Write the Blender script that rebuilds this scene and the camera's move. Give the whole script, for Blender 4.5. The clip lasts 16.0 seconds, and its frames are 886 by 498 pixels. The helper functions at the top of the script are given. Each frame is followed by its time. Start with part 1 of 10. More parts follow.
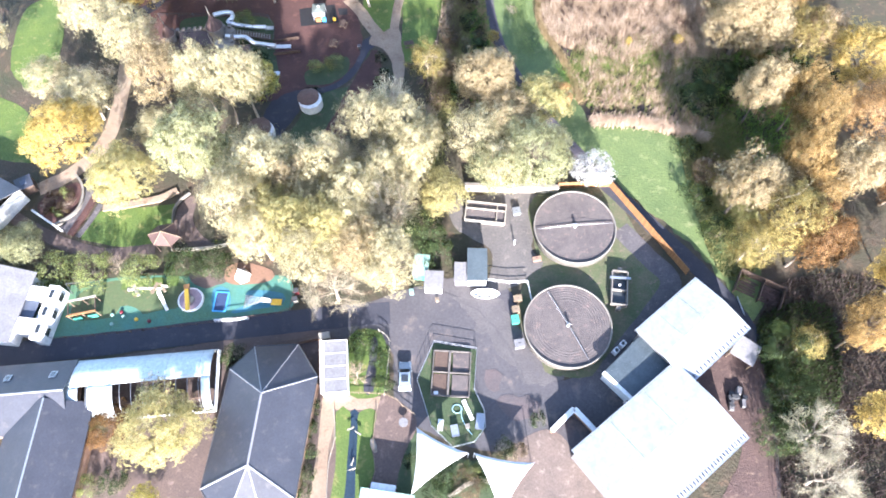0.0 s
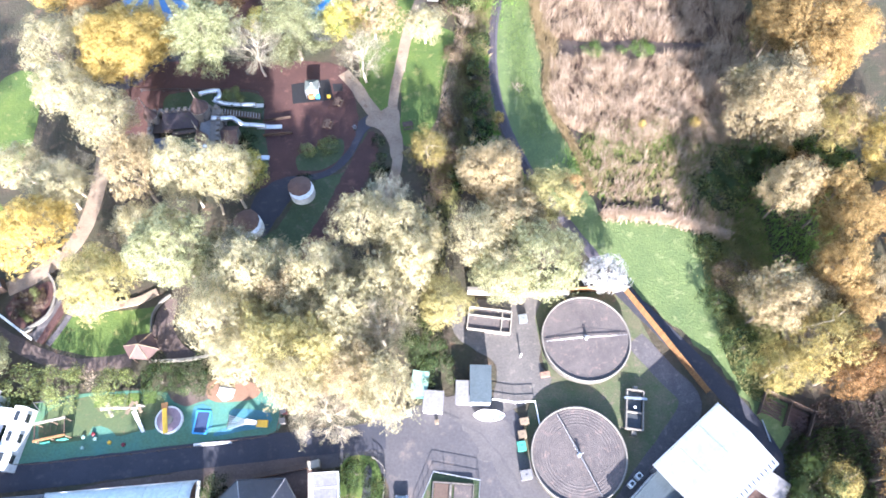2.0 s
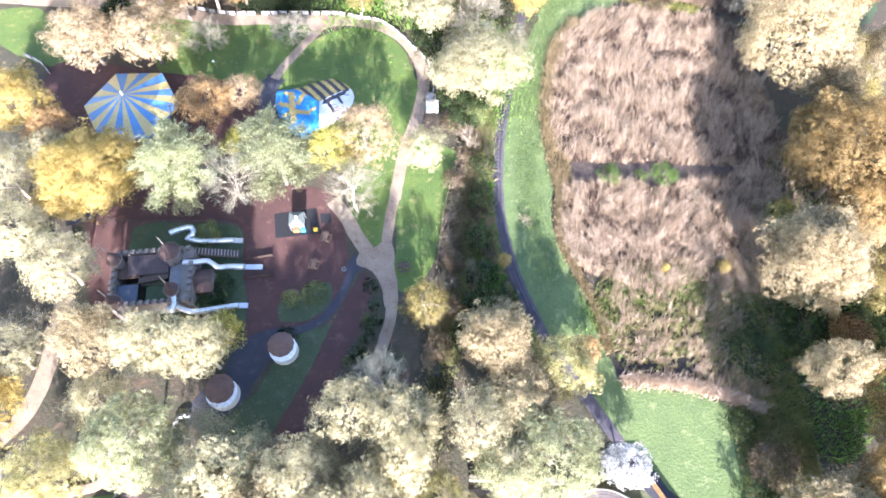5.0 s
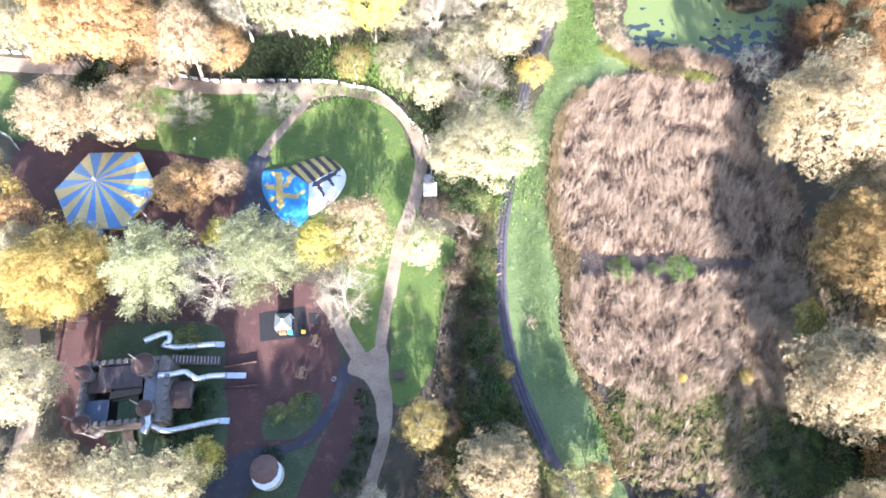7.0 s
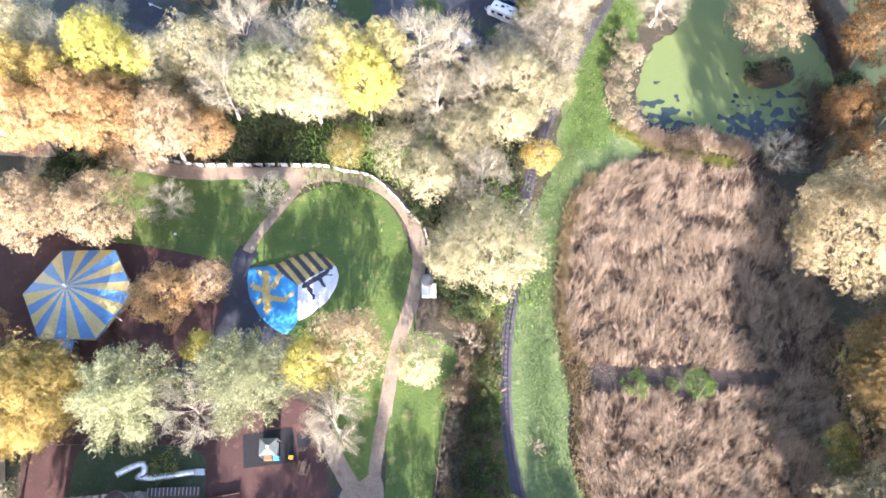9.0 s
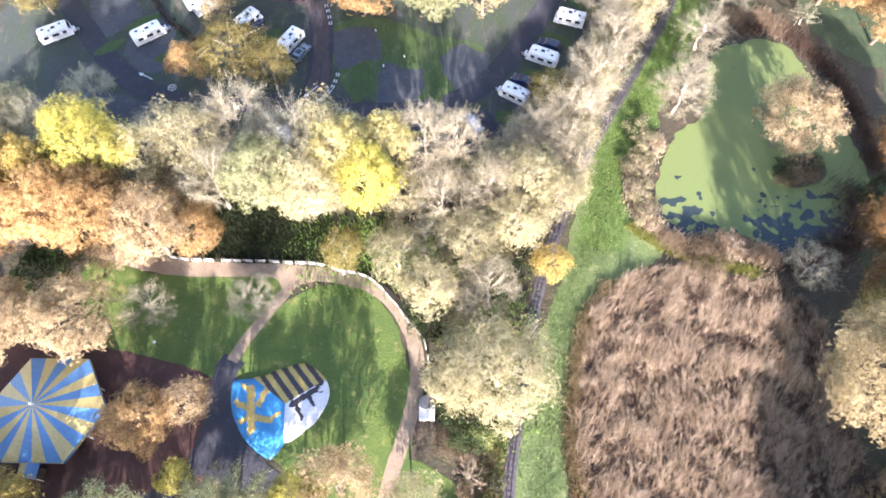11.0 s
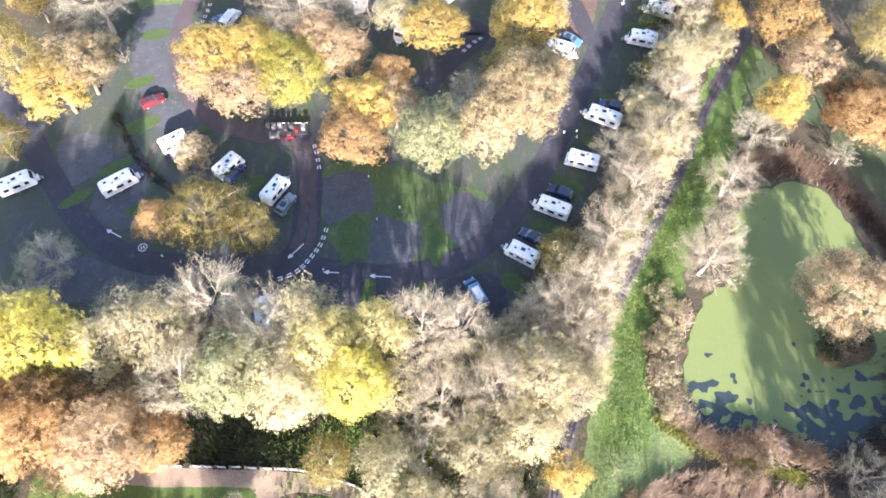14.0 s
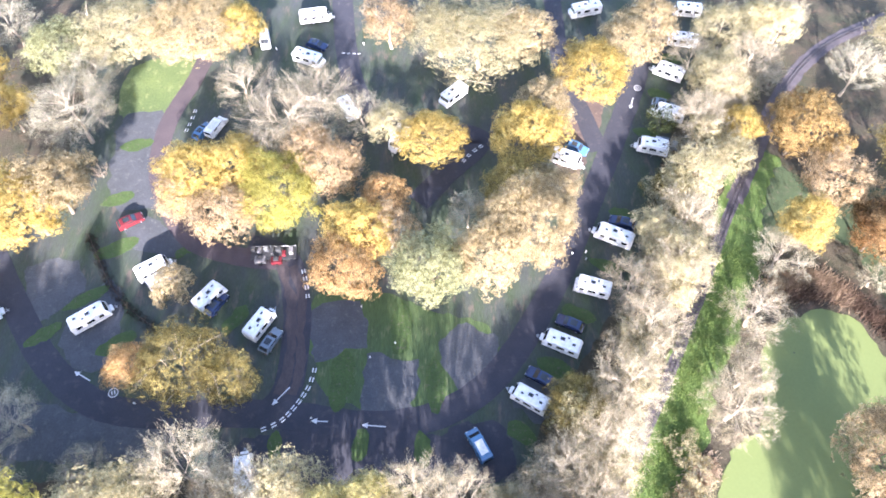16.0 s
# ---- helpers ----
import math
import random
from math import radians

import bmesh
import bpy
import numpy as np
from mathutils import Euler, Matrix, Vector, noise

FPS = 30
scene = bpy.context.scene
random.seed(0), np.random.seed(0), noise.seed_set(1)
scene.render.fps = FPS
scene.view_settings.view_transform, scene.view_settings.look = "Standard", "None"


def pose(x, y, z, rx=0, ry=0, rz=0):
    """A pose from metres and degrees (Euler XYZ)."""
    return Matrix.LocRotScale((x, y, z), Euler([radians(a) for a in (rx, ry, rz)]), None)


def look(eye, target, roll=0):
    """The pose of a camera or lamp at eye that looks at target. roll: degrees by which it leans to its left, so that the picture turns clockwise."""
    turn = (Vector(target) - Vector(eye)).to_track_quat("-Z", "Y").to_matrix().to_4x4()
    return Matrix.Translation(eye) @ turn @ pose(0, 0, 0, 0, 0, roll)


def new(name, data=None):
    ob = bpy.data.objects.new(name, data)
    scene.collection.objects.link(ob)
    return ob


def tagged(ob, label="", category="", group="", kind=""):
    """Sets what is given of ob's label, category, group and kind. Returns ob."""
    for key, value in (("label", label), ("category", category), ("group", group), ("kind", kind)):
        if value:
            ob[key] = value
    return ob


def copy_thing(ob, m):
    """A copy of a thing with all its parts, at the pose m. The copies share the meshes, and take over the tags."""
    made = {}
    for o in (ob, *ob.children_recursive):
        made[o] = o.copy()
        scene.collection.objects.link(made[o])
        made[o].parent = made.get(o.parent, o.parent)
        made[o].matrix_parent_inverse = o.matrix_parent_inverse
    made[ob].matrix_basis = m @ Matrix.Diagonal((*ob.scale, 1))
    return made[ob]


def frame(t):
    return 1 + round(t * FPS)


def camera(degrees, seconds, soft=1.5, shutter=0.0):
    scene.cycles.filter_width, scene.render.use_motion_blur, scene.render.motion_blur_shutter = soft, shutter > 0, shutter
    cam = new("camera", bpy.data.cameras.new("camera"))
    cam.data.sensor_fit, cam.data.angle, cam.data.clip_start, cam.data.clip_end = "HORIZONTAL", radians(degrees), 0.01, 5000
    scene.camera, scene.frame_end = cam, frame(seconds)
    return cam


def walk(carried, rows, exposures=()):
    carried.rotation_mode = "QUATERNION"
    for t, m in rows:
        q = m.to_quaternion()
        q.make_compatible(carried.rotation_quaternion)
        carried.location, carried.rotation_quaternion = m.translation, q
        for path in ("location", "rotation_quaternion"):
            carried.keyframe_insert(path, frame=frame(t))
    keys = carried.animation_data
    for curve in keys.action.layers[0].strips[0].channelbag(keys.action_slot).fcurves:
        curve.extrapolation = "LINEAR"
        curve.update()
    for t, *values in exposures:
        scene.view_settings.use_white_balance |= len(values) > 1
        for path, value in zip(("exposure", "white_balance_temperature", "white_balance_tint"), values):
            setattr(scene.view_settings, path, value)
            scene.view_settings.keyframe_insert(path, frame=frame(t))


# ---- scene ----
cam = camera(67.6, 16.0, soft=1.75)
EXPOSURE = 2.45
PATH = [
    (0, (-0.022, -1.045, 94.78), (-0.027, -0.162, 92.985), -1.2),
    (0.5, (-0.078, 3.484, 94.784), (-0.081, 4.368, 92.99), -1.0),
    (1, (-0.129, 7.999, 94.792), (-0.13, 8.885, 92.999), -0.9),
    (1.5, (-0.163, 12.498, 94.805), (-0.164, 13.387, 93.014), -0.8),
    (2, (-0.171, 16.986, 94.823), (-0.171, 17.877, 93.032), -0.6),
    (2.5, (-0.16, 21.483, 94.839), (-0.158, 22.377, 93.051), -0.5),
    (3, (-0.135, 26.03, 94.844), (-0.132, 26.925, 93.056), -0.3),
    (3.5, (-0.104, 30.624, 94.838), (-0.101, 31.519, 93.049), -0.2),
    (4, (-0.077, 35.234, 94.83), (-0.073, 36.128, 93.041), -0.2),
    (4.2, (-0.068, 37.076, 94.829), (-0.065, 37.97, 93.04), -0.2),
    (6.5, (0.006, 58.222, 94.79), (0.012, 59.098, 92.992), 0.2),
    (7, (0.02, 62.81, 94.787), (0.027, 63.684, 92.989), 0.3),
    (7.5, (0.036, 67.396, 94.784), (0.043, 68.269, 92.984), 0.3),
    (8, (0.054, 71.98, 94.779), (0.061, 72.852, 92.979), 0.3),
    (8.5, (0.073, 76.557, 94.777), (0.08, 77.429, 92.977), 0.3),
    (9, (0.094, 81.127, 94.776), (0.101, 81.998, 92.976), 0.4),
    (9.2, (0.102, 82.953, 94.776), (0.109, 83.823, 92.975), 0.5),
    (11.3, (0.176, 102.096, 94.798), (0.17, 102.981, 93.005), 1.3),
    (11.5, (0.184, 103.921, 94.799), (0.176, 104.811, 93.008), 1.1),
    (12, (0.208, 108.481, 94.8), (0.197, 109.385, 93.016), 0.8),
    (12.5, (0.226, 113.043, 94.801), (0.213, 113.957, 93.022), 0.6),
    (13, (0.237, 117.606, 94.8), (0.222, 118.53, 93.026), 0.5),
    (13.5, (0.24, 122.166, 94.797), (0.221, 123.099, 93.029), 0.3),
    (14, (0.236, 126.719, 94.795), (0.215, 127.664, 93.032), 0.1),
    (14.5, (0.225, 131.268, 94.791), (0.202, 132.233, 93.039), -0.1),
    (15, (0.208, 135.812, 94.787), (0.183, 136.802, 93.049), -0.2),
    (15.5, (0.19, 140.341, 94.788), (0.164, 141.355, 93.064), -0.3),
    (16, (0.17, 144.859, 94.79), (0.144, 145.895, 93.08), -0.5),
]
walk(cam, [(t, look(eye, target, roll)) for t, eye, target, roll in PATH], [(t, EXPOSURE + 0.3 + more, warm, tint) for t, more, warm, tint in ((0, 0.33, 6000, 17), (3.5, 0.52, 5800, 19), (7, 0.51, 5850, 20), (9, 0.23, 6250, 21), (12.5, 0.16, 6450, 21), (14, 0.17, 6400, 22), (16, 0.41, 6200, 23))])

# ---------------------------------------------------------------- light
SUN_HEIGHT, SUN_BEARING = 21.0, 5.0      # degrees above the horizon, degrees from -y towards +x
world = bpy.data.worlds.new("world")
scene.world = world
world.use_nodes = True
sky = world.node_tree.nodes.new("ShaderNodeTexSky")
sky.sky_type, sky.sun_disc = "NISHITA", False
sky.sun_elevation, sky.sun_rotation = radians(SUN_HEIGHT), radians(180 - SUN_BEARING)
world.node_tree.links.new(sky.outputs[0], world.node_tree.nodes["Background"].inputs[0])
world.node_tree.nodes["Background"].inputs[1].default_value = 0.115
sun = new("sun", bpy.data.lights.new("sun", "SUN"))
sun.data.energy, sun.data.angle, sun.data.color = 5.0, radians(0.6), (1.0, 0.95, 0.88)
b, e = radians(SUN_BEARING), radians(SUN_HEIGHT)
sun.matrix_world = look((60 * math.sin(b), -60 * math.cos(b), 60 * math.tan(e)), (0, 0, 0))

# ---------------------------------------------------------------- materials
MATS = {}


def mat(name, a, b=None, scale=1.0, rough=0.85, bump=0.3, metal=0.0, fine=0.0, patch=0.5, each=0.0, stretch=(1, 1, 1), spec=0.3, third=None, tilt=0.0):
    """A surface of two colours mixed by noise at two scales. scale: metres of the larger mottling; fine: metres of the grain;
    each: spread of brightness from piece to piece; third: a colour of sparse stains."""
    if name in MATS:
        return MATS[name]
    m = bpy.data.materials.new(name)
    m.use_nodes = True
    nt = m.node_tree
    nodes, link = nt.nodes, nt.links.new
    p = nodes["Principled BSDF"]
    p.inputs["Roughness"].default_value, p.inputs["Metallic"].default_value = rough, metal
    p.inputs["Specular IOR Level"].default_value = spec
    b = b or tuple(c * 0.75 for c in a)
    co = nodes.new("ShaderNodeTexCoord")
    mp = nodes.new("ShaderNodeMapping")
    mp.inputs["Scale"].default_value = stretch
    mp.inputs["Rotation"].default_value = (0, 0, radians(tilt))
    link(co.outputs["Object"], mp.inputs[0])

    def noise_at(size, detail):
        n = nodes.new("ShaderNodeTexNoise")
        n.inputs["Scale"].default_value, n.inputs["Detail"].default_value, n.inputs["Roughness"].default_value = 1 / size, detail, 0.65
        link(mp.outputs[0], n.inputs["Vector"])
        return n

    def ramp(source, lo, hi):
        r = nodes.new("ShaderNodeMapRange")
        r.inputs[1].default_value, r.inputs[2].default_value = lo, hi
        link(source, r.inputs[0])
        return r.outputs[0]

    def mix(fac, c1, c2, mode="MIX"):
        x = nodes.new("ShaderNodeMix")
        x.data_type, x.blend_type = "RGBA", mode
        for sock, v in ((x.inputs[0], fac), (x.inputs[6], c1), (x.inputs[7], c2)):
            if isinstance(v, bpy.types.NodeSocket):
                link(v, sock)
            else:
                sock.default_value = v if isinstance(v, float) else (*v, 1)
        return x.outputs[2]

    big = noise_at(scale, 5)
    small = noise_at(fine or scale / 9, 4)
    col = mix(ramp(big.outputs[0], 0.5 - patch / 2.5, 0.5 + patch / 2.5), a, b)
    col = mix(ramp(small.outputs[0], 0.25, 0.75), col, mix(1.0, col, (0.62, 0.62, 0.62), "MULTIPLY"))
    if third:
        st = noise_at(scale * 0.37, 6)
        col = mix(ramp(st.outputs[0], 0.56, 0.68), col, third)
    if each:
        oi, ge = nodes.new("ShaderNodeObjectInfo"), nodes.new("ShaderNodeNewGeometry")
        ad = nodes.new("ShaderNodeMath")
        ad.operation = "ADD"
        link(oi.outputs["Random"], ad.inputs[0])
        link(ge.outputs["Random Per Island"], ad.inputs[1])
        fr = nodes.new("ShaderNodeMath")
        fr.operation = "FRACT"
        link(ad.outputs[0], fr.inputs[0])
        hs = nodes.new("ShaderNodeHueSaturation")
        v = nodes.new("ShaderNodeMapRange")
        v.inputs[3].default_value, v.inputs[4].default_value = 1 - each, 1 + each
        link(fr.outputs[0], v.inputs[0])
        link(v.outputs[0], hs.inputs["Value"])
        link(col, hs.inputs["Color"])
        col = hs.outputs[0]
    link(col, p.inputs["Base Color"])
    if bump:
        bp = nodes.new("ShaderNodeBump")
        bp.inputs["Strength"].default_value, bp.inputs["Distance"].default_value = bump, (fine or scale / 9) * 0.6
        link(small.outputs[0], bp.inputs["Height"])
        link(bp.outputs[0], p.inputs["Normal"])
    MATS[name] = m
    return m


def leaf_mat(name, a, b, c, spread=0.28, lace=0.0, thin=0.52):
    """Foliage: every leaf takes a colour between a and b, each tree leans towards c, and light passes through a little.
    lace: how many leaflets there are to a metre in a spray, with gaps between them; 0 for whole blades."""
    m = bpy.data.materials.new(name)
    m.use_nodes = True
    nodes, link = m.node_tree.nodes, m.node_tree.links.new
    p, out = nodes["Principled BSDF"], nodes["Material Output"]
    p.inputs["Roughness"].default_value = 0.7
    p.inputs["Specular IOR Level"].default_value = 0.25
    ge, oi = nodes.new("ShaderNodeNewGeometry"), nodes.new("ShaderNodeObjectInfo")

    def mix(fac, c1, c2):
        x = nodes.new("ShaderNodeMix")
        x.data_type = "RGBA"
        for sock, v in ((x.inputs[0], fac), (x.inputs[6], c1), (x.inputs[7], c2)):
            if isinstance(v, bpy.types.NodeSocket):
                link(v, sock)
            else:
                sock.default_value = v if isinstance(v, float) else (*v, 1)
        return x.outputs[2]

    co, nz = nodes.new("ShaderNodeTexCoord"), nodes.new("ShaderNodeTexNoise")
    nz.inputs["Scale"].default_value, nz.inputs["Detail"].default_value = 0.45, 2
    link(co.outputs["Object"], nz.inputs["Vector"])
    mr = nodes.new("ShaderNodeMapRange")
    mr.inputs[1].default_value, mr.inputs[2].default_value = 0.35, 0.65
    link(nz.outputs[0], mr.inputs[0])
    calm = nodes.new("ShaderNodeMapRange")
    calm.inputs[3].default_value, calm.inputs[4].default_value = 0.25, 0.75
    link(ge.outputs["Random Per Island"], calm.inputs[0])
    col = mix(calm.outputs[0], a, b)
    half = nodes.new("ShaderNodeMath")
    half.operation = "MULTIPLY"
    half.inputs[1].default_value = 0.6
    link(mr.outputs[0], half.inputs[0])
    col = mix(half.outputs[0], col, c)
    hs = nodes.new("ShaderNodeHueSaturation")
    v = nodes.new("ShaderNodeMapRange")
    v.inputs[3].default_value, v.inputs[4].default_value = 1 - spread, 1 + spread * 0.6
    link(oi.outputs["Random"], v.inputs[0])
    link(v.outputs[0], hs.inputs["Value"])
    link(col, hs.inputs["Color"])
    link(hs.outputs[0], p.inputs["Base Color"])
    tr, mx = nodes.new("ShaderNodeBsdfTranslucent"), nodes.new("ShaderNodeMixShader")
    link(hs.outputs[0], tr.inputs[0])
    mx.inputs[0].default_value = thin
    link(p.outputs[0], mx.inputs[1])
    link(tr.outputs[0], mx.inputs[2])
    if lace:
        gap, sharp = nodes.new("ShaderNodeTexNoise"), nodes.new("ShaderNodeMapRange")
        gap.inputs["Scale"].default_value, gap.inputs["Detail"].default_value = lace, 1
        sharp.inputs[1].default_value, sharp.inputs[2].default_value = 0.34, 0.64
        sharp.inputs[4].default_value = 0.79
        link(co.outputs["Object"], gap.inputs["Vector"])
        link(gap.outputs[0], sharp.inputs[0])
        clear, holes = nodes.new("ShaderNodeBsdfTransparent"), nodes.new("ShaderNodeMixShader")
        link(sharp.outputs[0], holes.inputs[0])
        link(clear.outputs[0], holes.inputs[1])
        link(mx.outputs[0], holes.inputs[2])
        link(holes.outputs[0], out.inputs[0])
    else:
        link(mx.outputs[0], out.inputs[0])
    MATS[name] = m
    return m


LITTER = mat("leaf_litter", (0.06, 0.043, 0.03), (0.032, 0.036, 0.018), 6, fine=0.5, third=(0.085, 0.055, 0.035), bump=0.6)
PATCHY = mat("patchy_grass", (0.1, 0.09, 0.055), (0.052, 0.075, 0.03), 2.5, fine=0.3, bump=0.5, third=(0.11, 0.085, 0.065))
GRASS = mat("lawn_grass", (0.083, 0.118, 0.023), (0.045, 0.08, 0.018), 5, fine=0.35, bump=0.5, third=(0.125, 0.122, 0.04))
ROUGH_GRASS = mat("rough_grass", (0.104, 0.138, 0.047), (0.07, 0.102, 0.036), 5.5, fine=0.35, bump=0.6, third=(0.14, 0.155, 0.07))
# Darker copy of lawn grass with shade in its colour; also weedy beds.
DARK_GRASS = mat("shade_and_weed_grass", (0.046, 0.068, 0.03), (0.032, 0.05, 0.022), 3, fine=0.3, bump=0.6, third=(0.07, 0.06, 0.04))
TARMAC = mat("tarmac", (0.038, 0.039, 0.05), (0.028, 0.029, 0.038), 4, fine=0.12, bump=0.2, third=(0.052, 0.046, 0.05))
OLD_TARMAC = mat("worn_yard_concrete", (0.078, 0.072, 0.074), (0.046, 0.044, 0.05), 9, fine=0.4, bump=0.15, third=(0.098, 0.08, 0.072), patch=0.8)
CONCRETE = mat("pale_concrete", (0.112, 0.1, 0.09), (0.074, 0.068, 0.064), 3, fine=0.3, bump=0.2, third=(0.13, 0.115, 0.095))
CAMP = mat("camp_ground", (0.034, 0.054, 0.024), (0.048, 0.052, 0.056), 3.5, fine=0.25, bump=0.5, third=(0.075, 0.06, 0.05), stretch=(1, 0.3, 1))
GRAVEL = mat("grey_gravel", (0.066, 0.07, 0.079), (0.046, 0.051, 0.056), 3, fine=0.25, bump=0.3, third=(0.074, 0.073, 0.074))
SAND_PATH = mat("sandy_path", (0.25, 0.195, 0.14), (0.18, 0.13, 0.092), 4, fine=0.3, bump=0.2, third=(0.13, 0.085, 0.055))
BARK_RED = mat("red_bark_chips", (0.072, 0.034, 0.028), (0.045, 0.022, 0.02), 5, fine=0.2, bump=0.4, third=(0.085, 0.042, 0.032))
PAVING = mat("brown_block_paving", (0.105, 0.074, 0.062), (0.072, 0.053, 0.046), 4, fine=0.25, bump=0.2, third=(0.13, 0.095, 0.08))
TEAL = mat("teal_rubber_surface", (0.05, 0.15, 0.125), (0.07, 0.135, 0.07), 9, fine=0.3, bump=0.1, patch=0.35)
GREY_PAVING = mat("grey_paving", (0.088, 0.08, 0.08), (0.06, 0.055, 0.058), 2.5, fine=0.25, bump=0.2, third=(0.11, 0.095, 0.088))
ORANGE_RUBBER = mat("orange_rubber_surface", (0.2, 0.115, 0.075), (0.145, 0.085, 0.055), 2, fine=0.2, bump=0.1)
BLUE_RUBBER = mat("blue_rubber_surface", (0.04, 0.15, 0.21), (0.045, 0.135, 0.165), 2, fine=0.2, bump=0.1)
MUD = mat("ditch_mud", (0.055, 0.045, 0.032), (0.035, 0.04, 0.024), 2, fine=0.3, bump=0.8)
BALLAST = mat("dark_ballast", (0.085, 0.074, 0.084), (0.055, 0.048, 0.056), 1.5, fine=0.1, bump=0.8)
REED_FLOOR = mat("reed_litter", (0.062, 0.044, 0.036), (0.04, 0.03, 0.025), 3, fine=0.4, bump=0.9, third=(0.045, 0.048, 0.024))
WHITE = mat("white_paint", (0.66, 0.66, 0.64), (0.57, 0.57, 0.55), 2, rough=0.5, fine=0.4, bump=0.05, patch=0.4)
BARK = mat("grey_bark", (0.17, 0.14, 0.11), (0.10, 0.085, 0.065), 0.6, fine=0.1, bump=0.6)
PALE_BARK = mat("pale_twigs", (0.37, 0.32, 0.255), (0.27, 0.23, 0.18), 0.8, fine=0.1, bump=0.3)

# ---------------------------------------------------------------- building blocks


def finish(name, verts, faces, material, parent=None, label="", smooth=False):
    me = bpy.data.meshes.new(name)
    me.from_pydata(verts, [], faces)
    me.update()
    if material:
        for one in (material if isinstance(material, (list, tuple)) else [material]):
            me.materials.append(one)
    if smooth:
        me.polygons.foreach_set("use_smooth", [True] * len(me.polygons))
    ob = new(name, me)
    if parent:
        ob.parent = parent
    if label:
        ob["label"] = label
    return ob


def part(name, bm, material, parent=None, label="", smooth=False):
    """Links a bmesh as one mesh object under a thing or a part."""
    me = bpy.data.meshes.new(name)
    bm.to_mesh(me)
    bm.free()
    me.materials.append(material)
    if smooth:
        me.polygons.foreach_set("use_smooth", [True] * len(me.polygons))
    ob = new(name, me)
    if parent:
        ob.parent = parent
    if label:
        ob["label"] = label
    return ob


def thing(name, label, category, x=0.0, y=0.0, z=0.0, turn=0.0, group="", kind=""):
    ob = new(name)
    ob.matrix_basis = pose(x, y, z, 0, 0, turn)
    return tagged(ob, label, category, group, kind)


def add_box(bm, sx, sy, sz, x=0.0, y=0.0, z=0.0, turn=0.0, bevel=0.0, tiltx=0.0, tilty=0.0):
    """A box of that size whose base centre stands at x, y, z."""
    r = bmesh.ops.create_cube(bm, size=1.0)
    vs = r["verts"]
    bmesh.ops.scale(bm, vec=(sx, sy, sz), verts=vs)
    bmesh.ops.translate(bm, vec=(0, 0, sz / 2), verts=vs)
    if bevel:
        es = list({e for v in vs for e in v.link_edges})
        r = bmesh.ops.bevel(bm, geom=es, offset=bevel, segments=2, affect="EDGES", profile=0.5)
        vs = list({v for f in r["faces"] for v in f.verts} | {v for v in vs if v.is_valid})
    bmesh.ops.transform(bm, matrix=pose(x, y, z, tiltx, tilty, turn), verts=vs)
    return vs


def box(sx, sy, sz, x=0.0, y=0.0, z=0.0, turn=0.0, bevel=0.0, tiltx=0.0, tilty=0.0):
    bm = bmesh.new()
    add_box(bm, sx, sy, sz, x, y, z, turn, bevel, tiltx, tilty)
    return bm


def add_lathe(bm, profile, x=0.0, y=0.0, z=0.0, n=24, caps=True):
    """A turned shape from (radius, height) pairs, bottom to top."""
    rings = []
    for r, h in profile:
        rings.append([bm.verts.new((x + r * math.cos(2 * math.pi * i / n), y + r * math.sin(2 * math.pi * i / n), z + h)) for i in range(n)])
    for p, q in zip(rings, rings[1:]):
        for i in range(n):
            bm.faces.new((p[i], p[(i + 1) % n], q[(i + 1) % n], q[i]))
    if caps:
        bm.faces.new(rings[0][::-1])
        bm.faces.new(rings[-1])


def lathe(profile, x=0.0, y=0.0, z=0.0, n=24, caps=True):
    bm = bmesh.new()
    add_lathe(bm, profile, x, y, z, n, caps)
    return bm


def add_tube(bm, points, radius, n=6, taper=1.0):
    """A tube along points; taper: the end's radius as a share of the start's."""
    pts = [Vector(p) for p in points]
    rings = []
    for i, p in enumerate(pts):
        d = (pts[min(i + 1, len(pts) - 1)] - pts[max(i - 1, 0)]).normalized()
        u = d.cross(Vector((0, 0, 1)))
        u = u.normalized() if u.length > 1e-3 else Vector((1, 0, 0))
        w = d.cross(u)
        r = radius * (1 + (taper - 1) * i / (len(pts) - 1))
        rings.append([bm.verts.new(p + r * (math.cos(2 * math.pi * k / n) * u + math.sin(2 * math.pi * k / n) * w)) for k in range(n)])
    for p, q in zip(rings, rings[1:]):
        for k in range(n):
            bm.faces.new((p[k], p[(k + 1) % n], q[(k + 1) % n], q[k]))
    bm.faces.new(rings[0][::-1])
    bm.faces.new(rings[-1])


def tube(points, radius, n=6, taper=1.0):
    bm = bmesh.new()
    add_tube(bm, points, radius, n, taper)
    return bm


def smooth_line(points, closed=False, step=0.7):
    """Catmull-Rom through the points, sampled about every step metres."""
    p = [Vector((*q[:2], q[2] if len(q) > 2 else 0.0)) for q in points]
    n, out = len(p), []
    for i in range(n if closed else n - 1):
        if closed:
            a, b, c, d = p[(i - 1) % n], p[i], p[(i + 1) % n], p[(i + 2) % n]
        else:
            a, b, c, d = p[max(i - 1, 0)], p[i], p[i + 1], p[min(i + 2, n - 1)]
        k = max(2, int((c - b).length / step))
        for j in range(k):
            t = j / k
            out.append(0.5 * (2 * b + (c - a) * t + (2 * a - 5 * b + 4 * c - d) * t * t + (3 * b - a - 3 * c + d) * t ** 3))
    if not closed:
        out.append(p[-1])
    return out


LEVELS = {}


def level(z):
    """Every cover gets a height of its own near z, so that no two lie in one plane."""
    LEVELS[z] = LEVELS.get(z, 0) + 1
    return z + 0.0011 * LEVELS[z]


